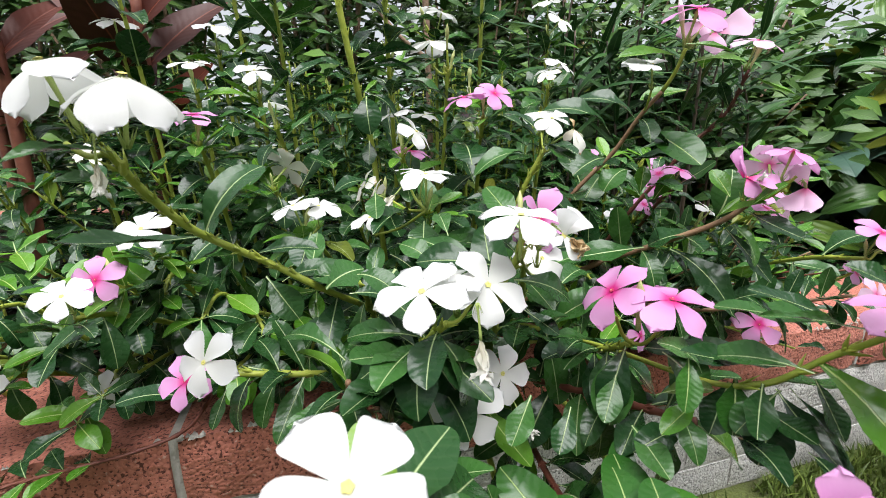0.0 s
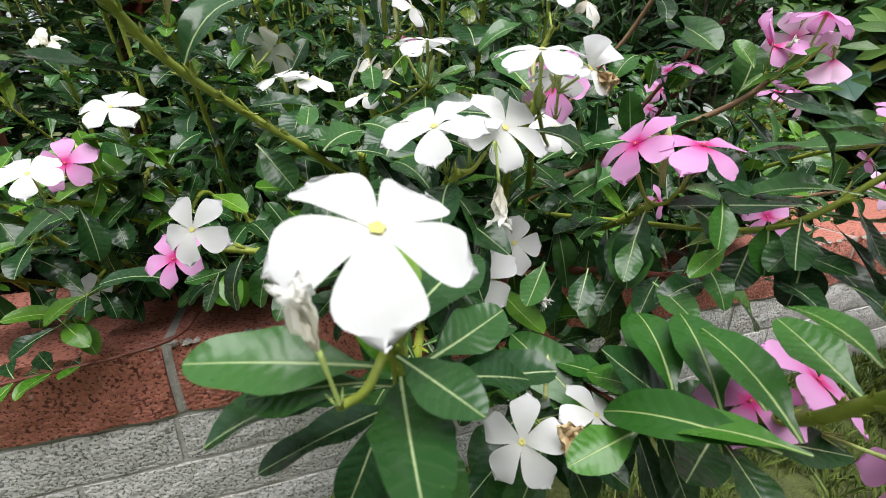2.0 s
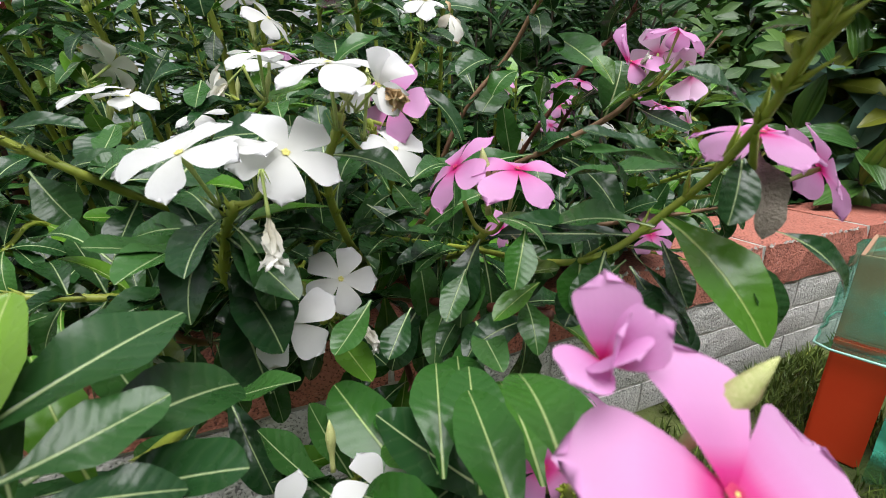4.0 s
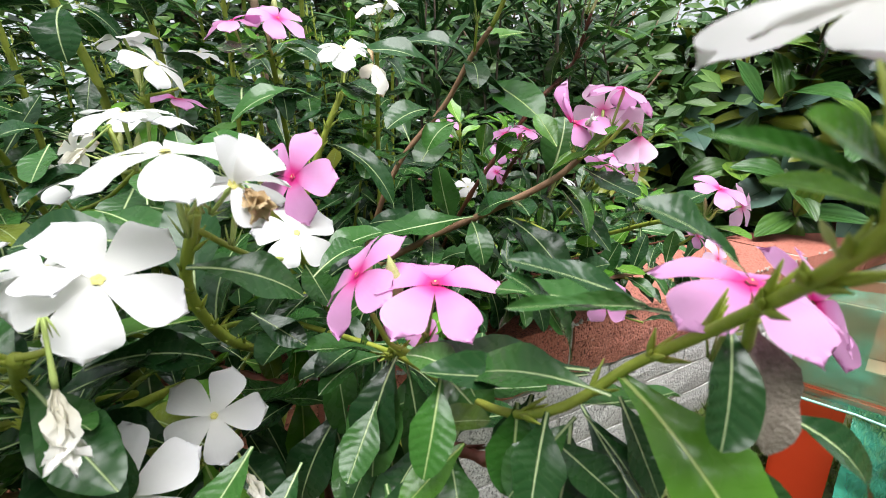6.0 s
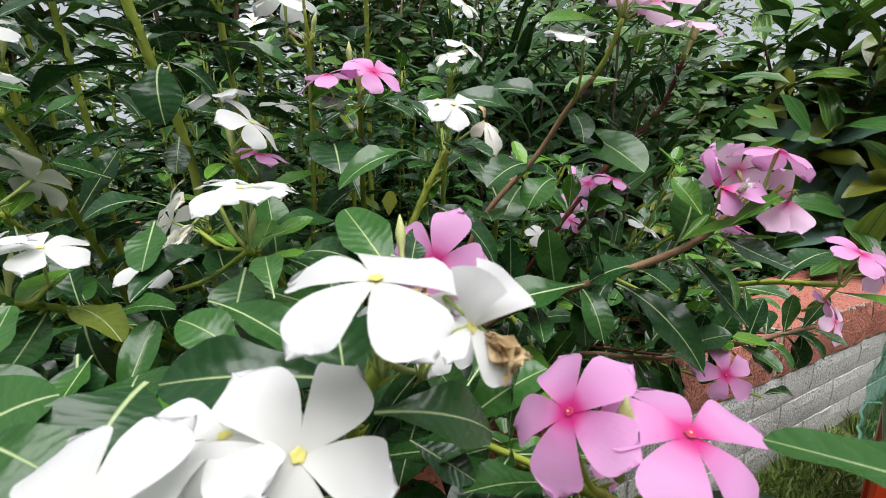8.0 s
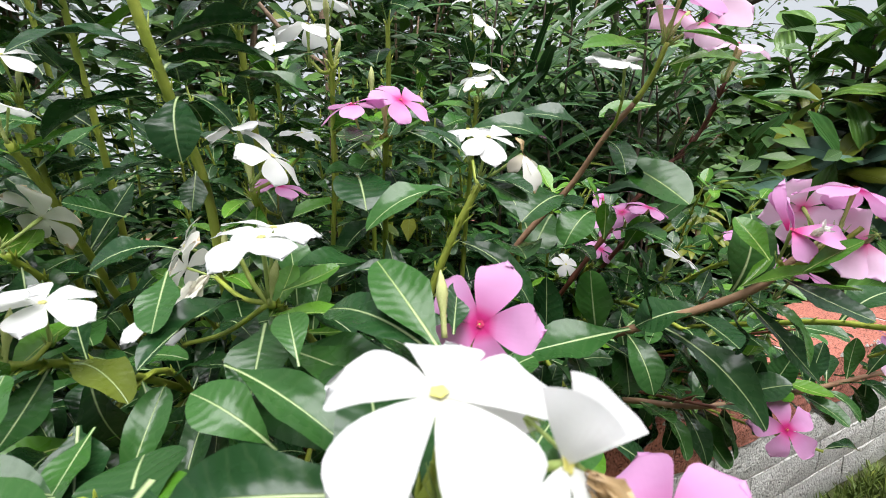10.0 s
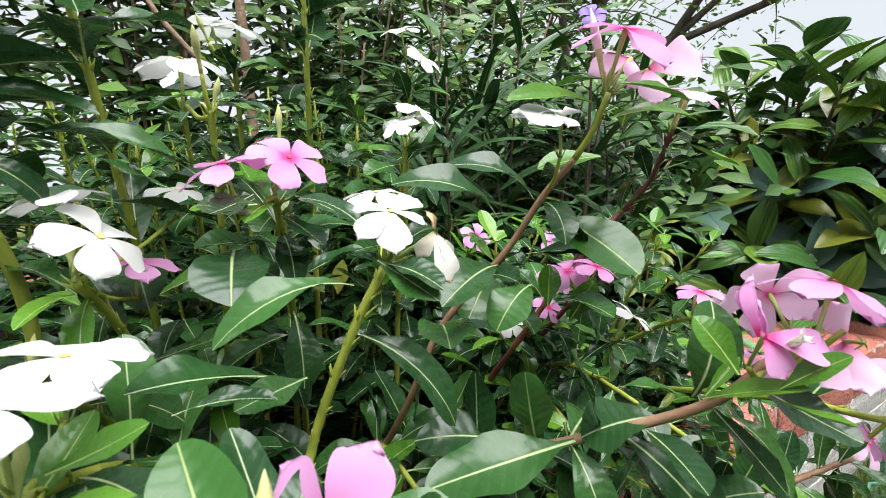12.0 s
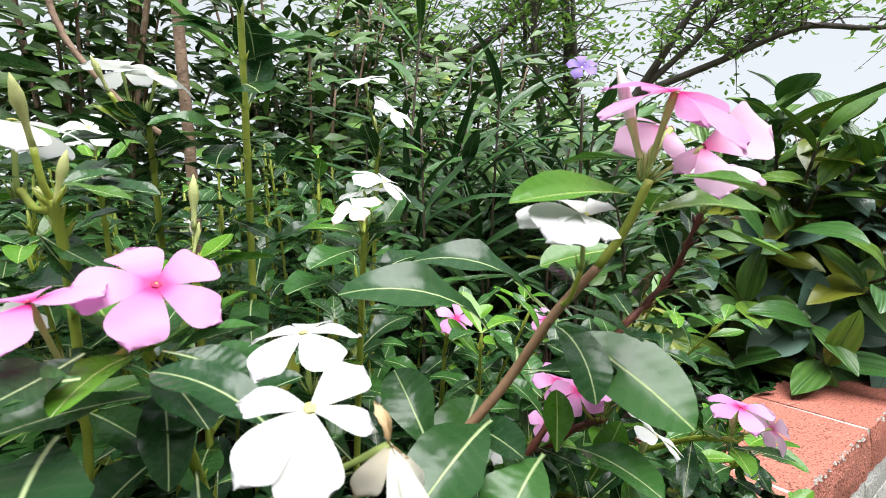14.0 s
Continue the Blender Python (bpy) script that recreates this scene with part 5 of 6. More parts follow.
open_flower(br, "white", (0.205, 0.452, 0.677), (0.212, 0.464, 0.655), [
    ((0.169, 0.436, 0.677), 0.55, (-0.2, -0.4, 0.9)), ((0.173, 0.424, 0.673), 0.72, (0.0, -0.6, 0.8)), ((0.196, 0.428, 0.671), 0.72, (0.2, -0.6, 0.8)), ((0.221, 0.458, 0.684), 0.80, (0.2, -0.4, 0.9)), ((0.210, 0.474, 0.687), 0.80, (0.0, -0.4, 0.9))])
twig(br, (0.216, 0.485, 0.636), (0.212, 0.464, 0.655))
for k in range(3):
    add_bud(br, TOP, (0.3 - 0.3 * k, -0.3, 1), (0.012, 0.014, 0.012)[k])
part("bud", BLUSH_BUD, br, Matrix.Translation(Vector(TOP) - br.location) @ axes((-0.006, 0.010, 0.050), (0, -1, 0)) @ Matrix.Rotation(radians(90), 4, "Y") @ Matrix.Diagonal((0.032, 0.032, 0.052, 1)))
key_leaf(br, (0.181, 0.485, 0.586), (0.134, 0.450, 0.570), 0.39, LEAVES)
key_leaf(br, (0.199, 0.470, 0.575), (0.167, 0.450, 0.553), 0.56, LEAVES)
key_leaf(br, (0.239, 0.520, 0.617), (0.271, 0.46, 0.58), .60, MID_LEAVES)
key_leaf(br, (0.219, 0.421, 0.689), (0.263, 0.421, 0.682), 0.21, YOUNG_LEAVES)
key_leaf(br, (0.244, 0.460, 0.679), (0.294, 0.446, 0.677), 0.37, YOUNG_LEAVES)
key_leaf(br, (0.353, 0.523, 0.677), (0.380, 0.491, 0.654), 0.32, YOUNG_LEAVES)
key_leaf(br, (0.228, 0.455, 0.686), (0.164, 0.434, 0.680), 0.23, YOUNG_LEAVES)
key_leaf(br, (0.233, 0.455, 0.700), (0.228, 0.503, 0.705), 0.17, YOUNG_LEAVES)
key_leaf(br, (0.276, 0.517, 0.661), (0.228, 0.525, 0.651), .5, YOUNG_LEAVES)
key_leaf(br, (0.284, 0.504, 0.682), (0.272, 0.48, 0.689), .6, YOUNG_LEAVES)
key_leaf(br, (0.237, 0.52, 0.545), (0.244, 0.532, 0.576), .5, YOUNG_LEAVES)
key_leaf(br, (0.237, 0.512, 0.552), (0.251, 0.457, 0.553), .4, LEAVES)
key_leaf(br, (0.208, 0.563, 0.549), (0.156, 0.514, 0.537), .5, LEAVES)
key_leaf(br, (0.234, 0.552, 0.579), (0.273, 0.502, 0.586), .3, LEAVES)
key_leaf(br, (0.244, 0.499, 0.539), (0.264, 0.5, 0.568), .45, YOUNG_LEAVES)
key_leaf(br, (0.214, 0.551, 0.533), (0.22, 0.507, 0.529), .45, LEAVES)
key_leaf(br, (0.297, 0.549, 0.552), (0.33, 0.531, 0.582), .4, LEAVES)
key_leaf(br, (0.202, 0.539, 0.613), (0.117, 0.53, 0.639), .3, LEAVES)
key_leaf(br, (0.237, 0.548, 0.627), (0.161, 0.555, 0.653), .3, LEAVES)
key_leaf(br, (0.233, 0.553, 0.582), (0.275, 0.505, 0.586), .3, LEAVES)
key_leaf(br, (0.208, 0.569, 0.563), (0.171, 0.524, 0.533), .5, LEAVES)
rs, rs_line = periwinkle([bed(0.18, 0.20), (0.235, 0.60, 0.47), (0.275, 0.575, 0.545), (0.310, 0.560, 0.598), (0.346, 0.550, 0.640), (0.352, 0.530, 0.685)], PINK_LABEL, 0.0028, 0.0018, RED_STEM, 10, True)
add_flower(rs, "pale", (0.346, 0.513, 0.712), (0.1, -0.3, 0.9), 20, 0.0285)
add_bud(rs, (0.352, 0.530, 0.685), (0.4, 0, 1), 0.035)
# arching woody branch with the pink cluster, its backlit flowers painted paler
bk, bk_line = periwinkle([bed(0.06, 0.20), (0.10, 0.47, 0.43), (0.16, 0.445, 0.475), (0.205, 0.410, 0.505), (0.246, 0.378, 0.534), (0.268, 0.368, 0.557)], PINK_LABEL, 0.0034, 0.0024, WOOD_STEM)
add_flower(bk, "pink", (0.2822, 0.355, 0.596), (0.30, 0.02, 0.95), 100, 0.0245, 0.30)
add_flower(bk, "pale", (0.2864, 0.385, 0.5834), (0.42, 0.70, 0.42), 60, 0.0235)
add_flower(bk, "torn", (0.3015, 0.360, 0.5660), (0.62, 0.60, -0.25), 0, 0.0235)
add_flower(bk, "half_pink", (0.249, 0.3565, 0.5745), (-0.3, -0.5, 0.8), 0, 0.0225)
add_flower(bk, "spent", (0.253, 0.352, 0.571), (0.1, -0.4, 0.3), 0, 0.009)
add_flower(bk, "pink", (0.290, 0.384, 0.545), (0.3, -0.3, 0.8), 90, 0.021)
for k in range(4):
    add_bud(bk, (0.266, 0.366, 0.556), (0.6 - 0.4 * k, -0.4, 0.7), 0.016)
    twig(bk, (0.266, 0.368, 0.553), ((0.277, 0.357, 0.570), (0.274, 0.370, 0.570), (0.284, 0.350, 0.576), (0.254, 0.366, 0.556))[k], 0.0013)
key_leaf(bk, (0.262, 0.392, 0.525), (0.29, 0.363, 0.482), .3)
key_leaf(bk, (0.23, 0.424, 0.498), (0.264, 0.368, 0.45), .3)
key_leaf(bk, (0.209, 0.442, 0.495), (0.206, 0.419, 0.451), .5)
key_leaf(bk, (0.178, 0.447, 0.481), (0.117, 0.448, 0.493), .4)
key_leaf(bk, (0.27, 0.378, 0.543), (0.296, 0.345, 0.526), .45)
key_leaf(bk, (0.248, 0.389, 0.532), (0.262, 0.396, 0.579), .55)
key_leaf(bk, (0.237, 0.392, 0.521), (0.2, 0.41, 0.505), .7)
key_leaf(bk, (0.197, 0.411, 0.503), (0.115, 0.41, 0.49), .42)
key_leaf(bk, (0.246, 0.375, 0.534), (0.261, 0.347, 0.501), .3)
key_leaf(bk, (0.237, 0.356, 0.559), (0.231, 0.368, 0.574), .75, YOUNG_LEAVES)
key_leaf(bk, (0.253, 0.351, 0.553), (0.265, 0.339, 0.568), .45, YOUNG_LEAVES)
key_leaf(bk, (0.24, 0.375, 0.539), (0.259, 0.343, 0.556), .22, YOUNG_LEAVES)
key_leaf(bk, (0.255, 0.353, 0.547), (0.256, 0.335, 0.549), .45, YOUNG_LEAVES)
key_leaf(bk, (0.24, 0.375, 0.539), (0.258, 0.377, 0.553), .25, YOUNG_LEAVES)
leafy(bk, bk_line, 0.35, 0.95, 0.03, 0.055, 0.045)
# pink flowers in the middle distance
bloom_shoot("pink", (0.293, 0.539, 0.571), (0.2, -0.3, 0.9), 20, 0.0215, [("pink", (0.272, 0.55, 0.566), (-0.4, -0.4, 0.7), 40, 0.019)], mat=RED_STEM, keep=0.7)
bloom_shoot("pink", (0.300, 0.62, 0.545), (0.0, -0.7, 0.6), 20, 0.020)
bloom_shoot("pink", (0.250, 0.732, 0.579), (0.2, -0.7, 0.6), 60, 0.022)
bloom_shoot("pink", (0.368, 0.753, 0.566), (0.0, -0.8, 0.5), 60, 0.020)
bloom_shoot("pink", (0.281, 0.600, 0.520), (0.1, -0.6, 0.7), 60, 0.018)
bloom_shoot("white", (0.354, 0.567, 0.515), (0.5, -0.3, 0.8), 60, 0.024)
bloom_shoot("white", (0.25, 0.62, 0.50), (0.1, -0.7, 0.6), 10, 0.017)
# sprawling shoot at the end of the bed
pe, pe_line = periwinkle([bed(0.16, 0.17), (0.21, 0.475, 0.415), (0.27, 0.43, 0.430), (0.34, 0.42, 0.440), (0.42, 0.42, 0.450)], PINK_LABEL, 0.0026, 0.0018, WOOD_STEM)
add_flower(pe, "pink", (0.311, 0.395, 0.429), (-0.1, -0.9, 0.35), 95, 0.0235)
add_flower(pe, "pale", (0.462, 0.435, 0.445), (0.2, -0.8, 0.4), 30, 0.0225)
leafy(pe, pe_line, 0.3, 1.0, 0.014, 0.05, 0.032, room=0.09)
bloom_shoot("pink", (0.395, 0.380, 0.524), (0.0, -0.4, 0.9), 30, 0.0235, [("pale", (0.425, 0.385, 0.508), (0.8, -0.3, 0.2), 10, 0.02), ("pink", (0.40, 0.40, 0.48), (0.4, -0.5, 0.5), 60, 0.016)], keep=0.7, big_leaf=0.045, small=0.03)
bloom_shoot("pink", (0.404, 0.541, 0.542), (0.0, -0.25, 0.95), 30, 0.0225, [("pale", (0.428, 0.535, 0.525), (0.8, -0.3, 0.2), 10, 0.02)], keep=0.6, big_leaf=0.045, small=0.03)

# leaves of the flowering shoots, once all flowers stand
for plant, line, tip, keep in SHOOTS:
    if keep:
        leafy(plant, line, 0.22, 0.93, 0.030 if tip.z > 0.66 else 0.024, 0.078 if tip.z > 0.66 else 0.066, 0.055 if tip.z > 0.66 else 0.045, keep=keep)
        rosette(plant, tip + Vector((0, 0, -0.006)), (0, -0.1, 1), 4, 0.04)
leafy(br, br_line, 0.3, 1.0, 0.03, 0.06, 0.05, keep=0.6)
leafy(rs, rs_line, 0.3, 1.0, 0.017, 0.045, 0.034, room=0.07)
leafy(big, big_line, 0.25, 0.75, 0.024, 0.06, 0.05)
leafy(right, right_line, 0.15, 0.6, 0.026, 0.055, 0.05)
leafy(low, low_line, 0.3, 0.9, 0.02, 0.058, 0.05)
leafy(tall, tall_line, 0.45, 0.72, 0.024, 0.07, 0.06, room=0.10, loose=True, keep=0.35)
leafy(tl, tl_line, 0.15, 0.55, 0.026, 0.06, 0.05)

# tall bare-topped shoots
s3, s3_line = auto_shoot((0.056, 0.64, 0.98), [], "tall flowerless periwinkle shoot with pairs of large dark leaves", r0=0.0036, buds=2)
key_leaf(s3, (0.06, 0.649, 0.813), (0.018, 0.632, 0.808), .28)
key_leaf(s3, (0.064, 0.65, 0.812), (0.125, 0.641, 0.81), .3)
key_leaf(s3, (0.059, 0.657, 0.792), (0.021, 0.625, 0.799), .28)
key_leaf(s3, (0.059, 0.661, 0.779), (0.074, 0.625, 0.763), .9)
key_leaf(s3, (0.052, 0.67, 0.741), (0.001, 0.648, 0.742), .28)
key_leaf(s3, (0.055, 0.67, 0.739), (0.104, 0.674, 0.737), .2)
key_leaf(s3, (0.05, 0.67, 0.736), (0.042, 0.651, 0.718), .9)
key_leaf(s3, (0.081, 0.666, 0.718), (0.1, 0.644, 0.734), .8)
key_leaf(s3, (0.05, 0.684, 0.706), (0.024, 0.668, 0.716), .4)
key_leaf(s3, (0.047, 0.686, 0.679), (0.078, 0.669, 0.664), .4)
leafy(s3, s3_line, 0.3, 0.7, 0.03, 0.08, 0.07, loose=True)
rosette(s3, (0.056, 0.64, 0.98), (0, -0.1, 1), 5, 0.05)
for top in ((-0.20, 0.555, 0.80), (-0.30, 0.66, 0.90), (-0.064, 0.513, 0.765), (-0.42, 0.60, 0.86)):
    plant, line = auto_shoot(top, [], "tall flowerless periwinkle shoot with pairs of large dark leaves", r0=0.0036, buds=2)
    leafy(plant, line, 0.3, 0.97, 0.030, 0.080, 0.055, loose=True)
    rosette(plant, top, (0, -0.1, 1), 4, 0.045)

# flowerless shoots that fill the bed
random.seed(23)
FILL_LABEL = "flowerless periwinkle shoot with glossy dark green leaves"
for i in range(16):
    for j in range(9):
        x = -0.84 + 1.38 * (i + random.uniform(-0.35, 0.35)) / 15
        into = 0.19 + 0.70 * (j + random.uniform(-0.35, 0.35)) / 8
        y = wall_y(x) + into
        if x > 0.42 and into > 0.3:
            continue
        forward = random.uniform(0.02, 0.10) + (0.12 if j < 3 else 0.0) * random.random()
        tip = Vector((x + random.uniform(-0.05, 0.05), y - forward, 0))
        tip.z = min(0.84, max(0.42, 0.47 + 0.58 * (tip.y - 0.33))) - random.uniform(0.03, 0.12)
        if x > 0.18:
            tip.z = min(tip.z, 0.58)
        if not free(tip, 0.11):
            continue
        knee = Vector((x, y, 0.262)).lerp(tip, 0.5) + Vector((random.uniform(-0.02, 0.02), 0.02, 0.02))
        plant, line = periwinkle([(x, y, 0.262), knee, tip], FILL_LABEL, 0.0024, 0.0015, None, 6)
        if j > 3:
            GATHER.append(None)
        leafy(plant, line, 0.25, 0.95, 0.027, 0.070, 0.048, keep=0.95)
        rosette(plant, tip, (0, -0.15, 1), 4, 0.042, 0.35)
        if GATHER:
            part("foliage", loose_leaves("foliage", GATHER[1:], GREEN_SHADED, oval, 0.42, 0.25), plant)
            GATHER.clear()

# short shoots over the coping where it shows most
for k in range(6):
    x = -0.36 + 0.050 * k + random.uniform(-0.01, 0.01)
    y = wall_y(x)
    tip = Vector((x + random.uniform(-0.02, 0.02), y - random.uniform(-0.01, 0.035), random.uniform(0.345, 0.39)))
    plant, line = periwinkle([bed(x, 0.17), (x, y + 0.09, 0.36), tip], FILL_LABEL, 0.0028, 0.0018, None, 6)
    leafy(plant, line, 0.3, 1.0, 0.022, 0.062, 0.045)
    rosette(plant, tip, (0, -0.6, 0.6), 4, 0.042, 0.25)

# thin twiggy shoots with small narrow leaves over the end of the coping
for k in range(20):
    x = 0.24 + 0.26 * (k + random.uniform(-0.4, 0.4)) / 19
    y = wall_y(x) - random.uniform(0.0, 0.19)
    tip = Vector((x + random.uniform(0.0, 0.06), y, random.uniform(0.385, 0.455)))
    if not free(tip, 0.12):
        continue
    plant, line = periwinkle([bed(x - 0.06, 0.20), (x - 0.03, max(y, wall_y(x)) + 0.04, 0.37), tip], "thin twiggy periwinkle shoot with small narrow leaves", 0.0018, 0.0011, (WOOD_STEM, RED_STEM, STEM)[k % 3], 6)
    for i in range(13):
        p, t = along(line, 0.3 + 0.7 * (i + random.random()) / 13)
        a = random.uniform(0, 6.283)
        add_leaf(plant, p, Vector((math.cos(a), math.sin(a), random.uniform(-0.1, 0.7))) + t * 0.4, (0, -0.3, 1), random.uniform(0.028, 0.046), random.uniform(0.45, 0.75))

# thin dark red runner that lies on the coping, with a few small leaves
run, run_line = periwinkle([bed(-0.24, 0.19, 0.265), (-0.262, 0.47, 0.318), (-0.274, 0.405, 0.305), (-0.305, 0.372, 0.303), (-0.343, 0.352, 0.302), (-0.367, 0.344, 0.300), (-0.40, 0.334, 0.296), (-0.44, 0.318, 0.288)], "thin dark red periwinkle runner lying on the coping", 0.0022, 0.0014, RED_STEM, 8, True)
for u, size in ((0.55, 0.03), (0.66, 0.034), (0.72, 0.03), (0.8, 0.036), (0.88, 0.034), (0.94, 0.032), (1.0, 0.03)):
    for way in (-1, 1):
        p, t = along(run_line, u)
        add_leaf(run, p, t * 0.5 + Vector((0.4 * way, -0.7 * way, random.uniform(-0.2, 0.5))), (0, -0.5, 1), size * random.uniform(0.8, 1.1), 1.2, YOUNG_LEAVES if way > 0 else None)

# low sprawling shoots at the end of the bed
for k in range(26):
    x = 0.24 + 0.30 * random.random()
    y = wall_y(x) - 0.07 + 0.14 * random.random()
    tip = Vector((x, y, random.uniform(0.36, 0.44) + 0.25 * max(0, x - 0.3)))
    if not free(tip, 0.12):
        continue
    plant, line = periwinkle([bed(x - 0.04, 0.20), (x - 0.02, max(y, wall_y(x)) + 0.03, 0.37), tip], FILL_LABEL, 0.0022, 0.0013, WOOD_STEM if k % 2 else None, 6)
    leafy(plant, line, 0.2, 1.0, 0.016, 0.055, 0.038)
    rosette(plant, tip, (0, -0.3, 0.9), 4, 0.035, 0.5)

# shoots that hang forward over the coping
for i in range(26):
    x = -0.75 + 1.06 * (i + random.uniform(-0.3, 0.3)) / 25
    y = wall_y(x)
    reach = random.uniform(0.03, 0.15)
    z = random.uniform(0.37, 0.45)
    if -0.36 < x < -0.07:
        z, reach = random.uniform(0.40, 0.46), random.uniform(0.0, 0.08)
    tip = Vector((x + random.uniform(-0.04, 0.04), y - reach, z))
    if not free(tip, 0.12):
        continue
    plant, line = periwinkle([bed(x, 0.19), (x, y + 0.10, 0.37), (x, y + 0.02, z + 0.01), tip], FILL_LABEL, 0.0030, 0.0019, None, 6)
    leafy(plant, line, 0.25, 0.98, 0.020, 0.064, 0.045, keep=0.45 if x < -0.10 else 1.0)
    rosette(plant, tip, (0, -0.6, 0.7), 4, 0.042, 0.35)

# ---- behind the bed ----
# evergreen hedge
random.seed(31)
for hx, hy, top in ((-1.55, 1.65, 1.75), (-0.95, 1.55, 1.70), (-0.40, 1.60, 1.70), (0.12, 1.70, 1.62), (0.62, 1.85, 1.30), (0.25, 2.4, 1.5), (1.15, 2.2, 1.3), (1.75, 2.3, 1.25), (2.3, 2.2, 1.25), (2.9, 1.9, 1.2), (0.75, 1.45, 0.95), (1.05, 1.75, 0.95)):
    hedge = thing("hedge_shrub", (hx, hy, 0.25), "dense evergreen hedge shrub with small glossy leaves", "hedge", "hedge behind the bed")
    bm = bmesh.new()
    ends = []
    for k in range(22):
        a = random.uniform(0, 6.283)
        out = random.uniform(0.08, 0.36)
        end = Vector((math.cos(a) * out, math.sin(a) * out, random.uniform(0.55, 1.0) * (top - 0.25)))
        line = spline([(random.uniform(-0.08, 0.08), random.uniform(-0.08, 0.08), -0.01), (end.x * 0.5, end.y * 0.5, end.z * 0.5), end], 4)
        tube(bm, line, [0.009 - 0.0008 * i for i in range(len(line))], 5)
        ends.append(line)
    part("framework", finish(bm, "framework", STICK), hedge)
    places = []
    for k in range((2500 if hx < -0.3 else 3200) if hy < 1.9 else 2400):
        line = random.choice(ends)
        p, t = along(line, random.uniform(0.12, 1.0) ** 0.8)
        p = p + Vector((random.gauss(0, 0.10), random.gauss(0, 0.10), random.gauss(0, 0.06)))
        d = rand_dir(0.6)
        d.y -= 0.3
        places.append((p, d, Vector((random.uniform(-0.7, 0.7), random.uniform(-1.5, 0.0), 0.8)), random.uniform(0.045, 0.078)))
    part("foliage", loose_leaves("foliage", places, HEDGE, oval, 0.5, 0.15), hedge)

# slender plants with strap leaves and one violet flower
random.seed(37)
NARROW = [finish(blade(0.125, [0.5, 1.1, 0.2, 0.8][k], 0.4, 0.05, 8, 2, strap, seed=60 + k), "leaf", RUELLIA) for k in range(4)]
for k in range(22):
    x = 0.22 + 0.46 * random.random()
    y = 0.93 + 0.30 * random.random() + 0.2 * (x - 0.3)
    top = random.uniform(0.74, 1.10 if x < 0.45 else 0.92)
    plant = thing("ruellia_plant", (x, y, 0.26), "slender dark-stemmed plant with narrow strap leaves", "plant", "strap-leaved plants behind the bed")
    line = spline([(x, y, 0.26), (x + random.uniform(-0.04, 0.04), y - 0.02, 0.6), (x + random.uniform(-0.08, 0.08), y - random.uniform(0, 0.08), top)], 8)
    stem_part(plant, line, 0.0034, 0.0018, CANE)
    for i in range(15):
        u = 0.35 + 0.65 * (i + random.random()) / 15
        p, t = along(line, min(u, 1.0))
        a = random.uniform(0, 6.283)
        d = Vector((math.cos(a), math.sin(a), random.uniform(0.2, 1.3)))
        add_leaf(plant, p, d, (0, -0.5, 1), random.uniform(0.13, 0.21), random.uniform(0.8, 1.25), NARROW)
tall_one = thing("ruellia_plant", (0.50, 0.90, 0.26), "slender strap-leaved plant with one violet flower", "plant", "strap-leaved plants behind the bed")
line = spline([(0.50, 0.90, 0.26), (0.47, 0.84, 0.6), (0.440, 0.79, 0.845)], 8)
stem_part(tall_one, line, 0.004, 0.0018, CANE)
for i in range(12):
    p, t = along(line, 0.35 + 0.6 * i / 12)
    a = random.uniform(0, 6.283)
    add_leaf(tall_one, p, Vector((math.cos(a), math.sin(a), random.uniform(0.4, 1.2))), (0, -0.3, 1), random.uniform(0.09, 0.14), 1.0, NARROW)
PETALS["violet"] = [finish(petal_bm(k, 0.16, 0.1), "petal", PURPLE) for k in range(3)]
EYES["violet"] = EYES["white"]
add_flower(tall_one, "violet", (0.428, 0.775, 0.872), (-0.3, -0.75, 0.5), 20, 0.021)

# low leaves between the stems, coloured darker to add shade in the gaps
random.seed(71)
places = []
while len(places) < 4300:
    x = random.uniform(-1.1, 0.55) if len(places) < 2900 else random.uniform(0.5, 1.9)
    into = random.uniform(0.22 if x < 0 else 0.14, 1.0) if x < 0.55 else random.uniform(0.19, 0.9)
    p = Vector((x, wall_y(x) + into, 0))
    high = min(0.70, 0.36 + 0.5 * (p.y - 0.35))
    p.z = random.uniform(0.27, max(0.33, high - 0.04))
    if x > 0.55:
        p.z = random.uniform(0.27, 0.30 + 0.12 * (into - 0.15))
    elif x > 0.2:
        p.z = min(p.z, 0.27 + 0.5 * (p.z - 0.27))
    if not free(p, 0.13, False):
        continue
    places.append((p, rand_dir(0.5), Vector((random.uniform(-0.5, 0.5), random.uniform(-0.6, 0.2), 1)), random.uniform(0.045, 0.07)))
UNDER_SHADED = leaf_material("lower_leaf_shaded", (0.003, 0.014, 0.004), (0.014, 0.055, 0.009), (0.16, 0.24, 0.09), islands=True, sheen=0.0, gloss=0.12)
tagged(new("undergrowth", loose_leaves("undergrowth", places, UNDER_SHADED, oval, 0.38, 0.2)), "dense leaves low between the stems, green darkened for shade", "foliage", kind="stuff")

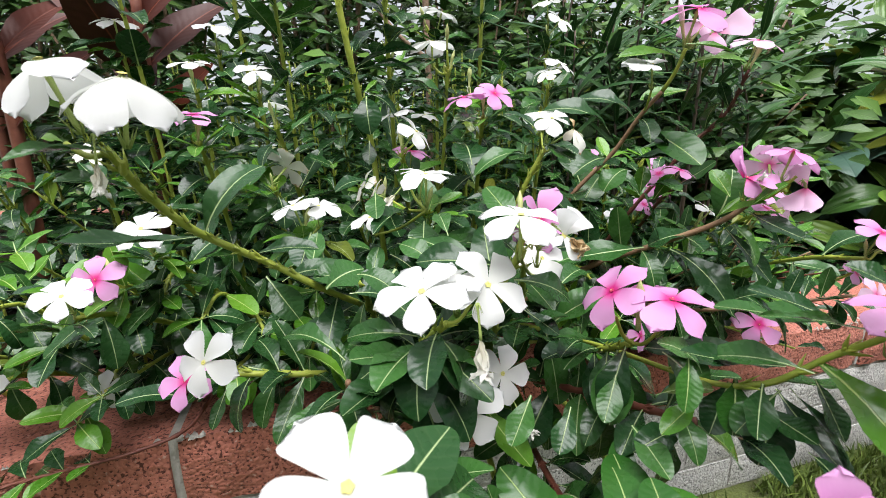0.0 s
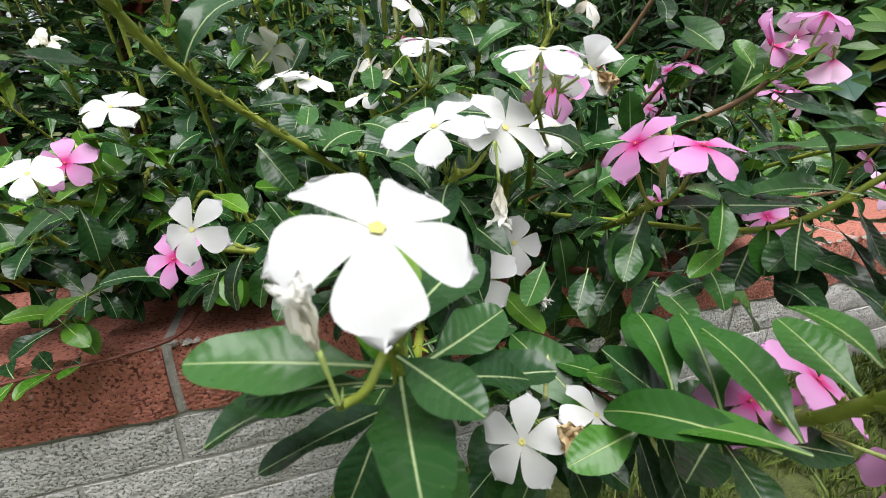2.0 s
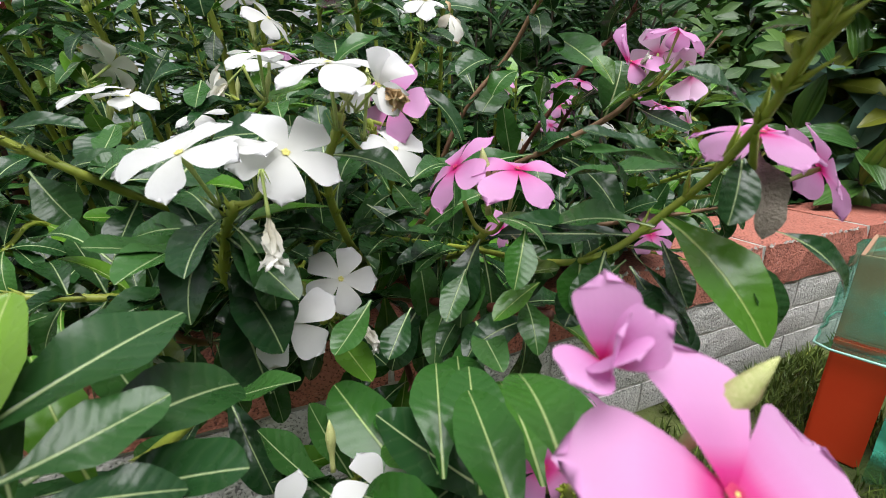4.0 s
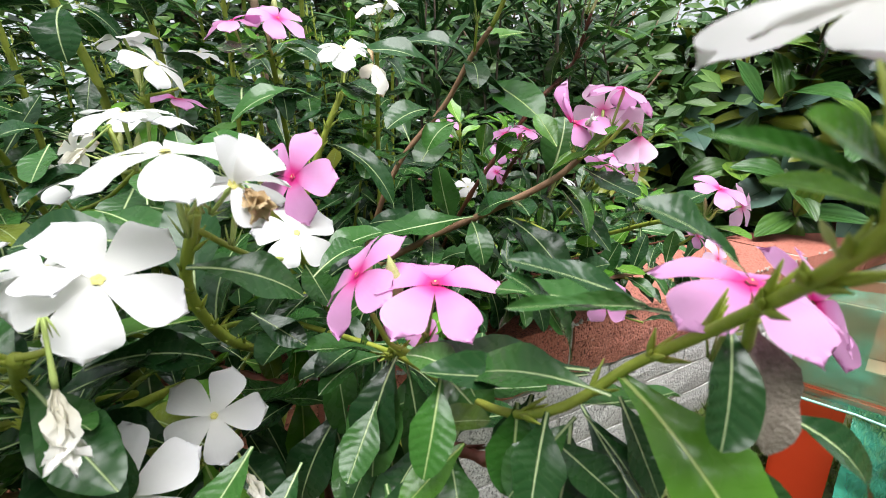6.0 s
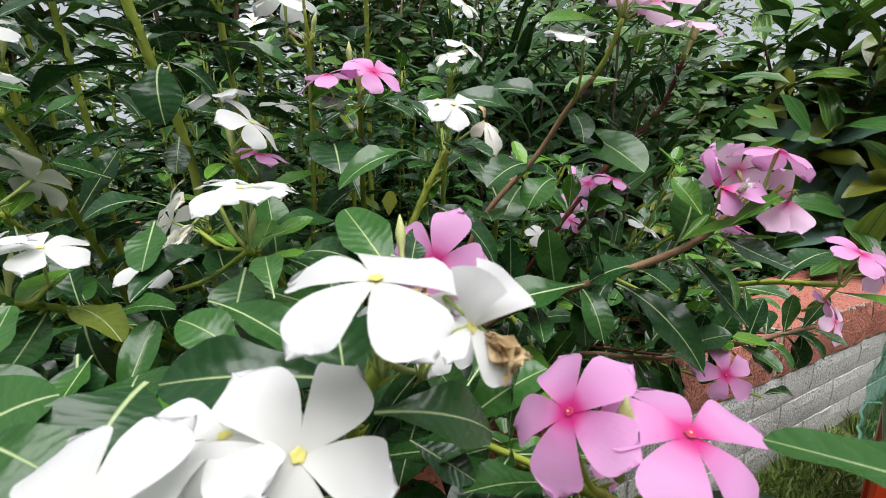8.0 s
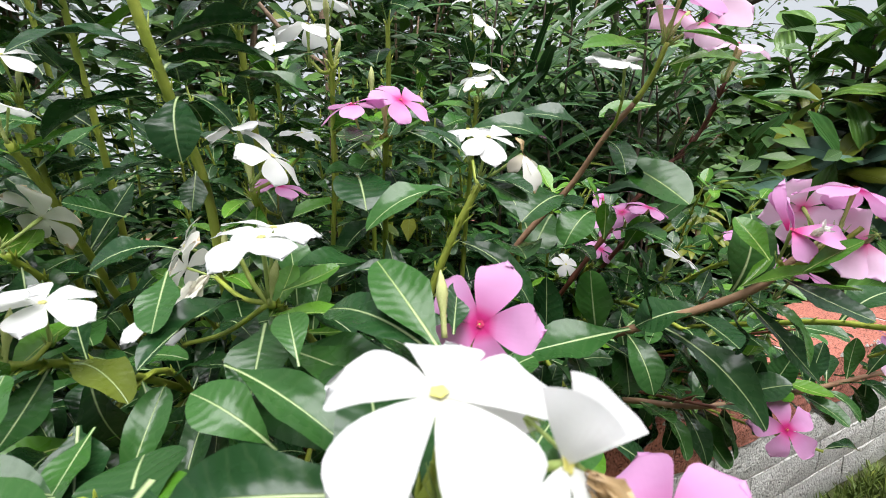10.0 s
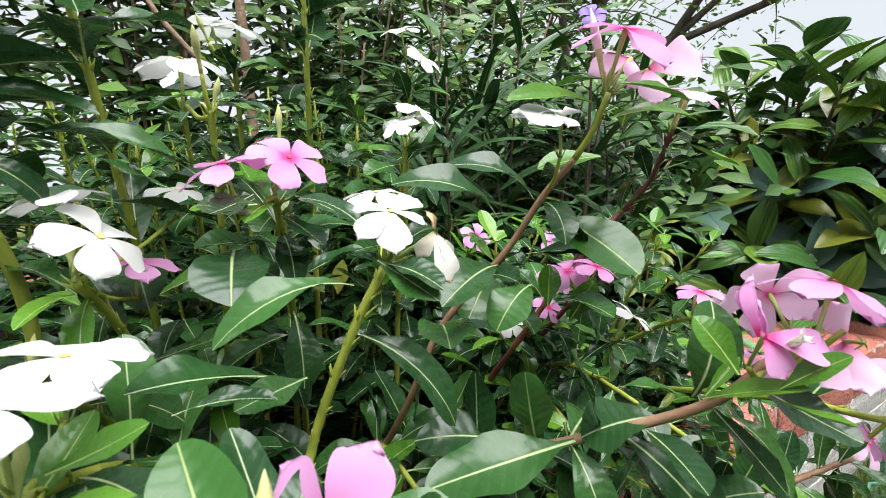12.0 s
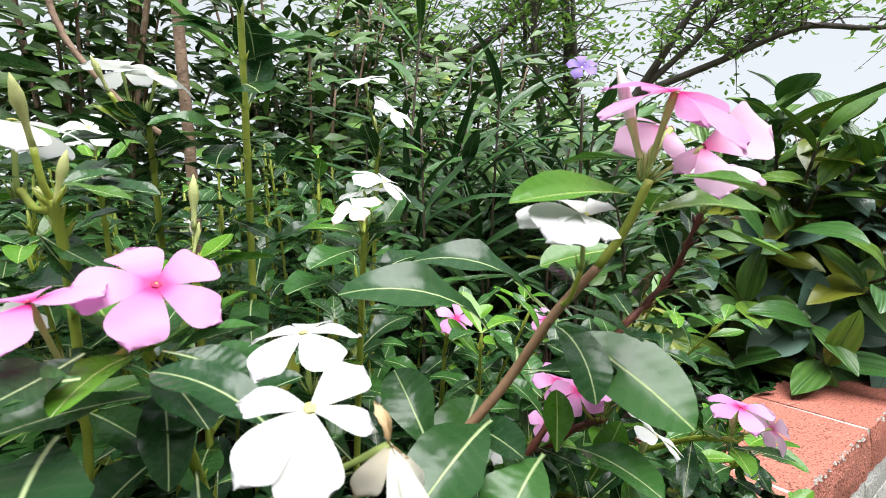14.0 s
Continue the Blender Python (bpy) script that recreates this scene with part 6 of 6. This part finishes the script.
# yellow-green seedling with lobed leaves
random.seed(73)
LOBE = finish(blade(0.30, 0.6, 0.3, 0.10, 7, 3, lance, seed=140), "leaf", OLIVE)
seedling = thing("seedling", (0.66, 0.93, 0.27), "small yellow-green seedling with pointed lobed leaves", "plant")
line = spline([(0.66, 0.93, 0.27), (0.675, 0.94, 0.40), (0.689, 0.945, 0.52)], 6)
stem_part(seedling, line, 0.0028, 0.0016, WOOD_STEM)
for u, aim in ((1.0, 0.2), (0.97, -1.9), (0.90, 2.6), (0.80, -0.8), (0.72, -2.6)):
    p, t = along(line, u)
    q = p + Vector((math.cos(aim), math.sin(aim), 0.3)) * 0.022
    twig(seedling, p, q, 0.0009)
    for k in range(5):
        a = aim + (k - 2) * 0.55
        add_leaf(seedling, q, (math.cos(a), math.sin(a), -0.25), (0, -0.6, 1), 0.055 - 0.007 * abs(k - 2), 1.0, [LOBE])

# upright bare brown stick with a side twig
stick = thing("bare_sapling", (-0.03, 0.90, 0.262), "thin bare brown upright sapling stem with rough bark", "sapling")
stem_part(stick, spline([(-0.03, 0.90, 0.262), (-0.025, 0.90, 0.6), (-0.035, 0.87, 0.93), (-0.05, 0.85, 1.25), (-0.06, 0.84, 1.55)], 6), 0.0068, 0.0055, STICK)
stem_part(stick, spline([(-0.028, 0.89, 0.76), (-0.10, 0.88, 0.82), (-0.16, 0.88, 0.93), (-0.17, 0.88, 1.2)], 6), 0.004, 0.003, STICK, "side_twig")

# dark red broad leaves at the back
random.seed(41)
CANNA_LEAVES = [finish(blade(0.34, [0.5, 0.9, 0.2][k], 0.25, 0.08, 12, 4, lance, seed=80 + k), "leaf", CANNA) for k in range(3)]
for cx, cy in ((-0.64, 0.66), (-0.50, 0.76), (-0.80, 0.80)):
    canna = thing("canna_plant", (cx, cy, 0.262), "canna with large dark red-brown leaves and red stalk", "plant", "dark red cannas")
    line = spline([(cx, cy, 0.262), (cx + 0.01, cy, 0.6), (cx + 0.03, cy - 0.03, 0.84)], 6)
    stem_part(canna, line, 0.011, 0.008, RED_STEM)
    for i in range(7):
        p, t = along(line, 0.55 + 0.44 * i / 7)
        a = i * 2.4 + random.uniform(-0.3, 0.3)
        add_leaf(canna, p, Vector((math.cos(a), math.sin(a) * 0.8 - 0.2, 1.0)), (0, -0.8, 0.5), random.uniform(0.15, 0.23), 1.0, CANNA_LEAVES)

# broad-leaved shrub at the end of the bed
random.seed(43)
BROAD_LEAVES = [finish(blade(0.44, [0.35, 0.6, 0.1, 0.8][k], 0.30, 0.06, 10, 4, lance, seed=90 + k), "leaf", BROAD) for k in range(4)]
BLUISH_LEAVES = [finish(blade(0.50, [0.5, 0.9][k], 0.22, 0.08, 10, 4, lance, seed=120 + k), "leaf", BLUISH) for k in range(2)]
OLIVE_LEAVES = [finish(blade(0.46, [0.5, 0.9][k], 0.25, 0.10, 10, 4, lance, seed=124 + k), "leaf", OLIVE) for k in range(2)]
for sx, sy, wide, tall_, tops in ((1.56, 1.38, 0.50, 0.92, 50), (1.18, 1.62, 0.36, 0.84, 20), (2.12, 1.45, 0.42, 0.85, 20)):
    shrub = thing("broad_leaved_shrub", (sx, sy, 0.26), "broad-leaved evergreen shrub with long ribbed olive-green leaves", "shrub", "broad-leaved shrubs beside the wall")
    for k in range(tops):
        # shoot ends spread evenly over a dome; rear ones are turned to the camera's side
        h = 1 - (k + 0.5) / tops * 0.98
        a = -1.9 + 2.39996 * k
        if math.sin(a) > 0.5:
            a = -a
        ring = math.sqrt(max(0.05, 1 - h * h)) * random.uniform(0.86, 1.05)
        end = Vector((sx + math.cos(a) * ring * wide, sy + math.sin(a) * ring * wide * 0.95, 0.30 + h * (tall_ - 0.14) * random.uniform(0.92, 1.06)))
        out = Vector((math.cos(a) * ring, math.sin(a) * ring, h + 0.25)).normalized()
        line = spline([(sx, sy, 0.26), Vector((sx, sy, 0.26)).lerp(end, 0.5) + Vector((0, 0, 0.05)), end], 5)
        stem_part(shrub, line, 0.008, 0.004, CANE, "branch")
        side = out.orthogonal().normalized()
        other = out.cross(side)
        a0 = random.uniform(0, 6.28)
        for i in range(9):
            b = a0 + i * 2.4
            p, t = along(line, 1.0 - 0.045 * i)
            d = side * math.cos(b) + other * math.sin(b) + out * (1.15 - 0.15 * i + random.uniform(-0.2, 0.2))
            add_leaf(shrub, p, d, out + Vector((random.uniform(-0.3, 0.3), random.uniform(-0.3, 0.1), 0.6)), random.uniform(0.13, 0.20), random.uniform(0.8, 1.2), BROAD_LEAVES if k % 5 not in (1, 3) or i < 2 else BLUISH_LEAVES if k % 5 == 1 else OLIVE_LEAVES)

# tree
random.seed(47)
tree = thing("tree", (2.05, 3.95, 0.0), "spreading tree with dark limbs and sparse small leaves", "tree")
bm = bmesh.new()
TRUNK = [
    [(2.05, 3.95, -0.02), (2.0, 3.9, 0.8), (1.85, 3.85, 1.55)],
    [(1.85, 3.85, 1.5), (1.62, 3.80, 1.92), (1.38, 3.81, 2.14), (0.99, 3.84, 2.34), (0.70, 3.75, 2.8), (0.4, 3.7, 3.4)],
    [(1.38, 3.81, 2.14), (1.69, 3.62, 2.34), (2.0, 3.35, 2.65), (2.3, 3.1, 3.2)],
    [(2.02, 3.92, 0.9), (2.4, 3.55, 1.25), (2.62, 3.2, 1.75), (2.78, 2.9, 2.2), (2.95, 2.6, 2.7), (3.1, 2.4, 3.3)],
]
SIDE_BOUGHS = [
    [(2.62, 3.2, 1.75), (3.02, 2.76, 1.92), (3.26, 2.39, 2.02), (3.52, 2.07, 1.92), (3.9, 1.7, 2.0)],
    [(3.02, 2.76, 1.92), (3.3, 2.55, 2.25), (3.5, 2.4, 2.7)],
    [(2.0, 3.9, 0.9), (2.2, 3.45, 1.7), (2.1, 3.3, 2.45), (2.05, 3.2, 3.3)],
    [(1.38, 3.81, 2.14), (1.1, 3.6, 2.0), (0.6, 3.5, 2.15), (0.1, 3.5, 2.5)],
    [(2.62, 3.2, 1.75), (2.9, 2.9, 2.1), (3.2, 2.7, 2.5), (3.6, 2.3, 2.9)],
]
UPPER_BOUGHS = [
    [(1.85, 3.85, 1.5), (1.9, 3.7, 2.1), (1.8, 3.6, 2.9), (1.75, 3.6, 3.5)],
    [(2.1, 3.9, 0.6), (2.287, 3.582, 1.395), (2.219, 3.554, 1.673), (2.164, 3.447, 2.054), (2.039, 3.314, 2.468), (1.9, 3.2, 3.1)],
    [(1.62, 3.80, 1.92), (1.236, 4.003, 1.98), (1.079, 3.9, 2.142), (0.749, 3.803, 2.51), (0.557, 3.692, 2.759), (0.3, 3.6, 3.2)],
    [(2.0, 3.5, 1.3), (1.773, 3.269, 1.86), (1.704, 3.194, 2.113), (1.667, 3.109, 2.308), (1.608, 2.993, 2.541), (1.5, 2.9, 3.1)],
]
lines = []
for k, pts in enumerate(TRUNK + SIDE_BOUGHS + UPPER_BOUGHS):
    line = spline(pts, 7)
    r = (0.085, 0.045, 0.036, 0.05, 0.032, 0.026, 0.032, 0.026, 0.03, 0.026, 0.075, 0.05, 0.034)[k]
    tube(bm, line, [r * (1 - 0.75 * i / len(line)) for i in range(len(line))], 8)
    if k:
        lines.append(line)
bmesh.ops.translate(bm, vec=-tree.location, verts=bm.verts)
part("trunk", finish(bm, "trunk", BARK), tree)
bm = bmesh.new()
places = []
for k in range(680):
    line = random.choice(lines)
    p, t = along(line, random.uniform(0.25, 1.0))
    d = rand_dir(0.8)
    d.z += 0.2
    end = p + d * random.uniform(0.25, 0.8)
    tw = spline([p, p.lerp(end, 0.5) + Vector((0, 0, 0.05)), end], 3)
    tube(bm, tw, [0.006, 0.0055, 0.005, 0.004, 0.003, 0.0025, 0.002], 4)
    for i in range(17):
        q, tt = along(tw, random.uniform(0.25, 1.0))
        places.append((q + Vector((random.gauss(0, 0.05), random.gauss(0, 0.05), random.gauss(0, 0.05))), rand_dir(0.8), rand_dir(1.0) + Vector((0, 0, 0.6)), random.uniform(0.04, 0.075)))
bmesh.ops.translate(bm, vec=-tree.location, verts=bm.verts)
part("twig_work", finish(bm, "twig_work", BARK), tree)
part("crown", loose_leaves("crown", [(p - tree.location, d, up, s) for p, d, up, s in places], TREE, oval, 0.45, 0.1), tree)

# low greenery in the distance
random.seed(53)
places = []
for k in range(5200):
    x = random.uniform(-4.5, 7.5)
    p = Vector((x, 5.0 + random.uniform(-0.5, 1.2) - 0.25 * max(0, x - 2), random.uniform(0.0, 1.15 + 0.45 * math.sin(x * 1.3) + 0.5 * (x < 1))))
    places.append((p, rand_dir(0.6), Vector((random.uniform(-0.5, 0.5), random.uniform(-0.9, 0.2), 1)), random.uniform(0.12, 0.24)))
tagged(new("distant_shrubs", loose_leaves("distant_shrubs", places, HEDGE, oval, 0.5, 0.15)), "mass of green shrubs far behind the bed", "shrubs", kind="stuff")

# ---- beside the wall: a red stand with an open brown carton in a teal bag ----
AT = Matrix.Translation((0.731, 0.538, 0.0)) @ Matrix.Rotation(radians(-56), 4, "Z")
stand = thing("red_stand", (0, 0, 0), "red plastic stand with broad flat legs on the grass", "stand")
stand.matrix_basis = AT
for lx in (0.0, 0.26):
    part("leg", finish(box_bm((0.072, 0.045, 0.196), (lx + 0.036, 0.03, 0.098), 0.004), "leg", RED_PLASTIC, False), stand)
    part("leg", finish(box_bm((0.072, 0.045, 0.196), (lx + 0.036, 0.15, 0.098), 0.004), "leg", RED_PLASTIC, False), stand)
part("top", finish(box_bm((0.336, 0.17, 0.012), (0.168, 0.09, 0.202), 0.003), "top", RED_PLASTIC, False), stand)
carton = thing("carton", (0, 0, 0), "open brown cardboard carton on the red stand", "carton")
carton.matrix_basis = AT @ Matrix.Translation((0.0, 0.01, 0.2085))
part("bottom", finish(box_bm((0.336, 0.16, 0.004), (0.168, 0.08, 0.002)), "bottom", CARTON, False), carton)
part("side", finish(box_bm((0.078, 0.005, 0.128), (0.039, 0.0025, 0.068), 0.001), "side", CARTON, False), carton)
part("side", finish(box_bm((0.258, 0.005, 0.040), (0.207, 0.0025, 0.024), 0.001), "side", CARTON, False), carton)
part("side", finish(box_bm((0.336, 0.005, 0.128), (0.168, 0.1575, 0.068), 0.001), "side", CARTON, False), carton)
part("end", finish(box_bm((0.005, 0.150, 0.128), (0.0025, 0.08, 0.068), 0.001), "end", CARTON, False), carton)
part("end", finish(box_bm((0.005, 0.150, 0.128), (0.3335, 0.08, 0.068), 0.001), "end", CARTON, False), carton)
# bag: a loose film round the carton with a pale hem, and its torn end hanging below
bag = thing("plastic_bag", (0, 0, 0), "crumpled translucent teal plastic bag pulled over a carton", "bag")
bag.matrix_basis = AT @ Matrix.Translation((0.168, 0.09, 0.0))
bm = bmesh.new()
rings = []
for i in range(17):
    u = i / 16
    z = 0.190 + 0.165 * u
    row = []
    for k in range(60):
        a = 6.2832 * k / 60
        c, s = math.cos(a), math.sin(a)
        q = 1 / max(abs(c) / 0.178, abs(s) / 0.092)
        flare = 0.010 * (1 - u) ** 2 + 0.002
        crease = 0.006 * noise.noise(Vector((c * 5, s * 5, z * 34))) + 0.004 * noise.noise(Vector((c * 14, s * 14, z * 60)))
        shut = 1.0 if u < 0.88 else 1.0 - 0.30 * (u - 0.88) / 0.12
        row.append(bm.verts.new((c * (q + flare + crease) * shut, s * (q + flare + crease) * shut, z + 0.006 * math.sin(3 * a + 2) * (0.4 + u))))
    rings.append(row)
for a, b in zip(rings, rings[1:]):
    for k in range(60):
        bm.faces.new((a[k], a[(k + 1) % 60], b[(k + 1) % 60], b[k]))
hem_line = [v.co.copy() for v in rings[0]]
part("film", finish(bm, "film", BAG), bag)
bm = bmesh.new()
tube(bm, hem_line + [hem_line[0]], [0.0022] * 61, 5)
part("hem", finish(bm, "hem", HEM), bag, None, "pale teal rolled hem")
bm = bmesh.new()
rows = []
for i in range(17):
    row = []
    for k in range(19):
        x, z = -0.09 + 0.27 * k / 18, 0.192 - 0.185 * i / 16
        row.append(bm.verts.new((x, -0.100 - 0.018 * noise.noise(Vector((x * 22, z * 22, 3))) - 0.012 * noise.noise(Vector((x * 55, z * 50, 9))) - 0.03 * math.sin(i / 16 * 2.6), z)))
    rows.append(row)
for a, b in zip(rows, rows[1:]):
    for k in range(18):
        bm.faces.new((a[k], a[k + 1], b[k + 1], b[k]))
part("loose_end", finish(bm, "loose_end", BAG), bag)

# plain wall added out of view on the near side to block low sky light
blocker = tagged(new("wall_sky_blocker", finish(box_bm((14.0, 0.2, 3.4), (0, 0, 1.7)), "wall_sky_blocker", BLOCKER, False)), "plain pale wall added out of view to block low sky light", "wall", kind="structure")
blocker.matrix_basis = Matrix.Translation(on_wall(0.5, -2.6, -0.01)) @ WALL_TURN

# grass at the foot of the wall
random.seed(59)
places = []
for k in range(24000):
    s = random.uniform(0.1, 1.7)
    w = -random.uniform(0.0, 1.0) ** 1.6 * 0.7
    p = on_wall(s, w - 0.01, 0.0)
    if noise.noise(p * 9) < -0.18:
        continue
    places.append((p, Vector((random.uniform(-0.6, 0.6), random.uniform(-0.6, 0.6), 1)), rand_dir(0.2), random.uniform(0.014, 0.042)))
tagged(new("grass", loose_leaves("grass", places, GRASS, strap, 0.12, 0.35)), "thin short yellowish-green grass at the foot of the wall", "grass", kind="stuff")

# ---- blocks of the wall ----
random.seed(61)
caps = [finish(block_bm(0.360, 0.20, CAP_TOP - CAP_LOW, 0.0025, k, 14), "coping_block", RED_BLOCK, False) for k in range(4)]
greys = [finish(block_bm(0.206, 0.06, 0.0605, 0.0012, k + 9, 8, 0.0018), "block", GREY_BLOCK, False) for k in range(4)]
for k in range(14):
    s = 0.010 + (k - 4) * 0.37
    ob = part("coping_block", caps[k % 4], wall, Matrix.Translation((s + 0.004, random.uniform(-0.002, 0.002), CAP_LOW)))
joint = finish(block_bm(0.0096, 0.192, CAP_TOP - CAP_LOW - 0.0045, 0.0012, 30, 2, 0.001), "mortar_joint", MORTAR, False)
for k in range(13):
    part("mortar_joint", joint, wall, Matrix.Translation((0.010 + (k - 4) * 0.37 + 0.3642, 0.0055, CAP_LOW + 0.001)))
for row in range(3):
    z = 0.004 + row * 0.0655
    for k in range(23):
        s = (k - 7) * 0.212 + (0.106 if row % 2 else 0.0) + 0.003
        part("block", greys[(k * 3 + row) % 4], wall, Matrix.Translation((s, 0.006, z)))
random.seed(67)
chips = []
for k in range(520):
    s = random.uniform(-1.4, 2.6)
    if noise.noise(Vector((s * 7, 0, 0))) < -0.1:
        continue
    chips.append((Vector((s, random.uniform(-0.001, 0.008), CAP_TOP - 0.0035)), random.uniform(0.0012, 0.0042)))
bm = bmesh.new()
for at, r in chips:
    ring = [bm.verts.new(at + Vector((math.cos(a) * r * random.uniform(0.7, 1.5), math.sin(a) * r * 0.8, 0))) for a in [6.2832 * q / 6 for q in range(6)]]
    top = bm.verts.new(at + Vector((0, 0, r * 0.8 + 0.002)))
    for q in range(6):
        bm.faces.new((ring[q], ring[(q + 1) % 6], top))
tagged(part("mortar_crumbs", finish(bm, "mortar_crumbs", PALE_MORTAR, False), wall, None, "pale mortar crumbs along the coping edge"), kind="stuff")
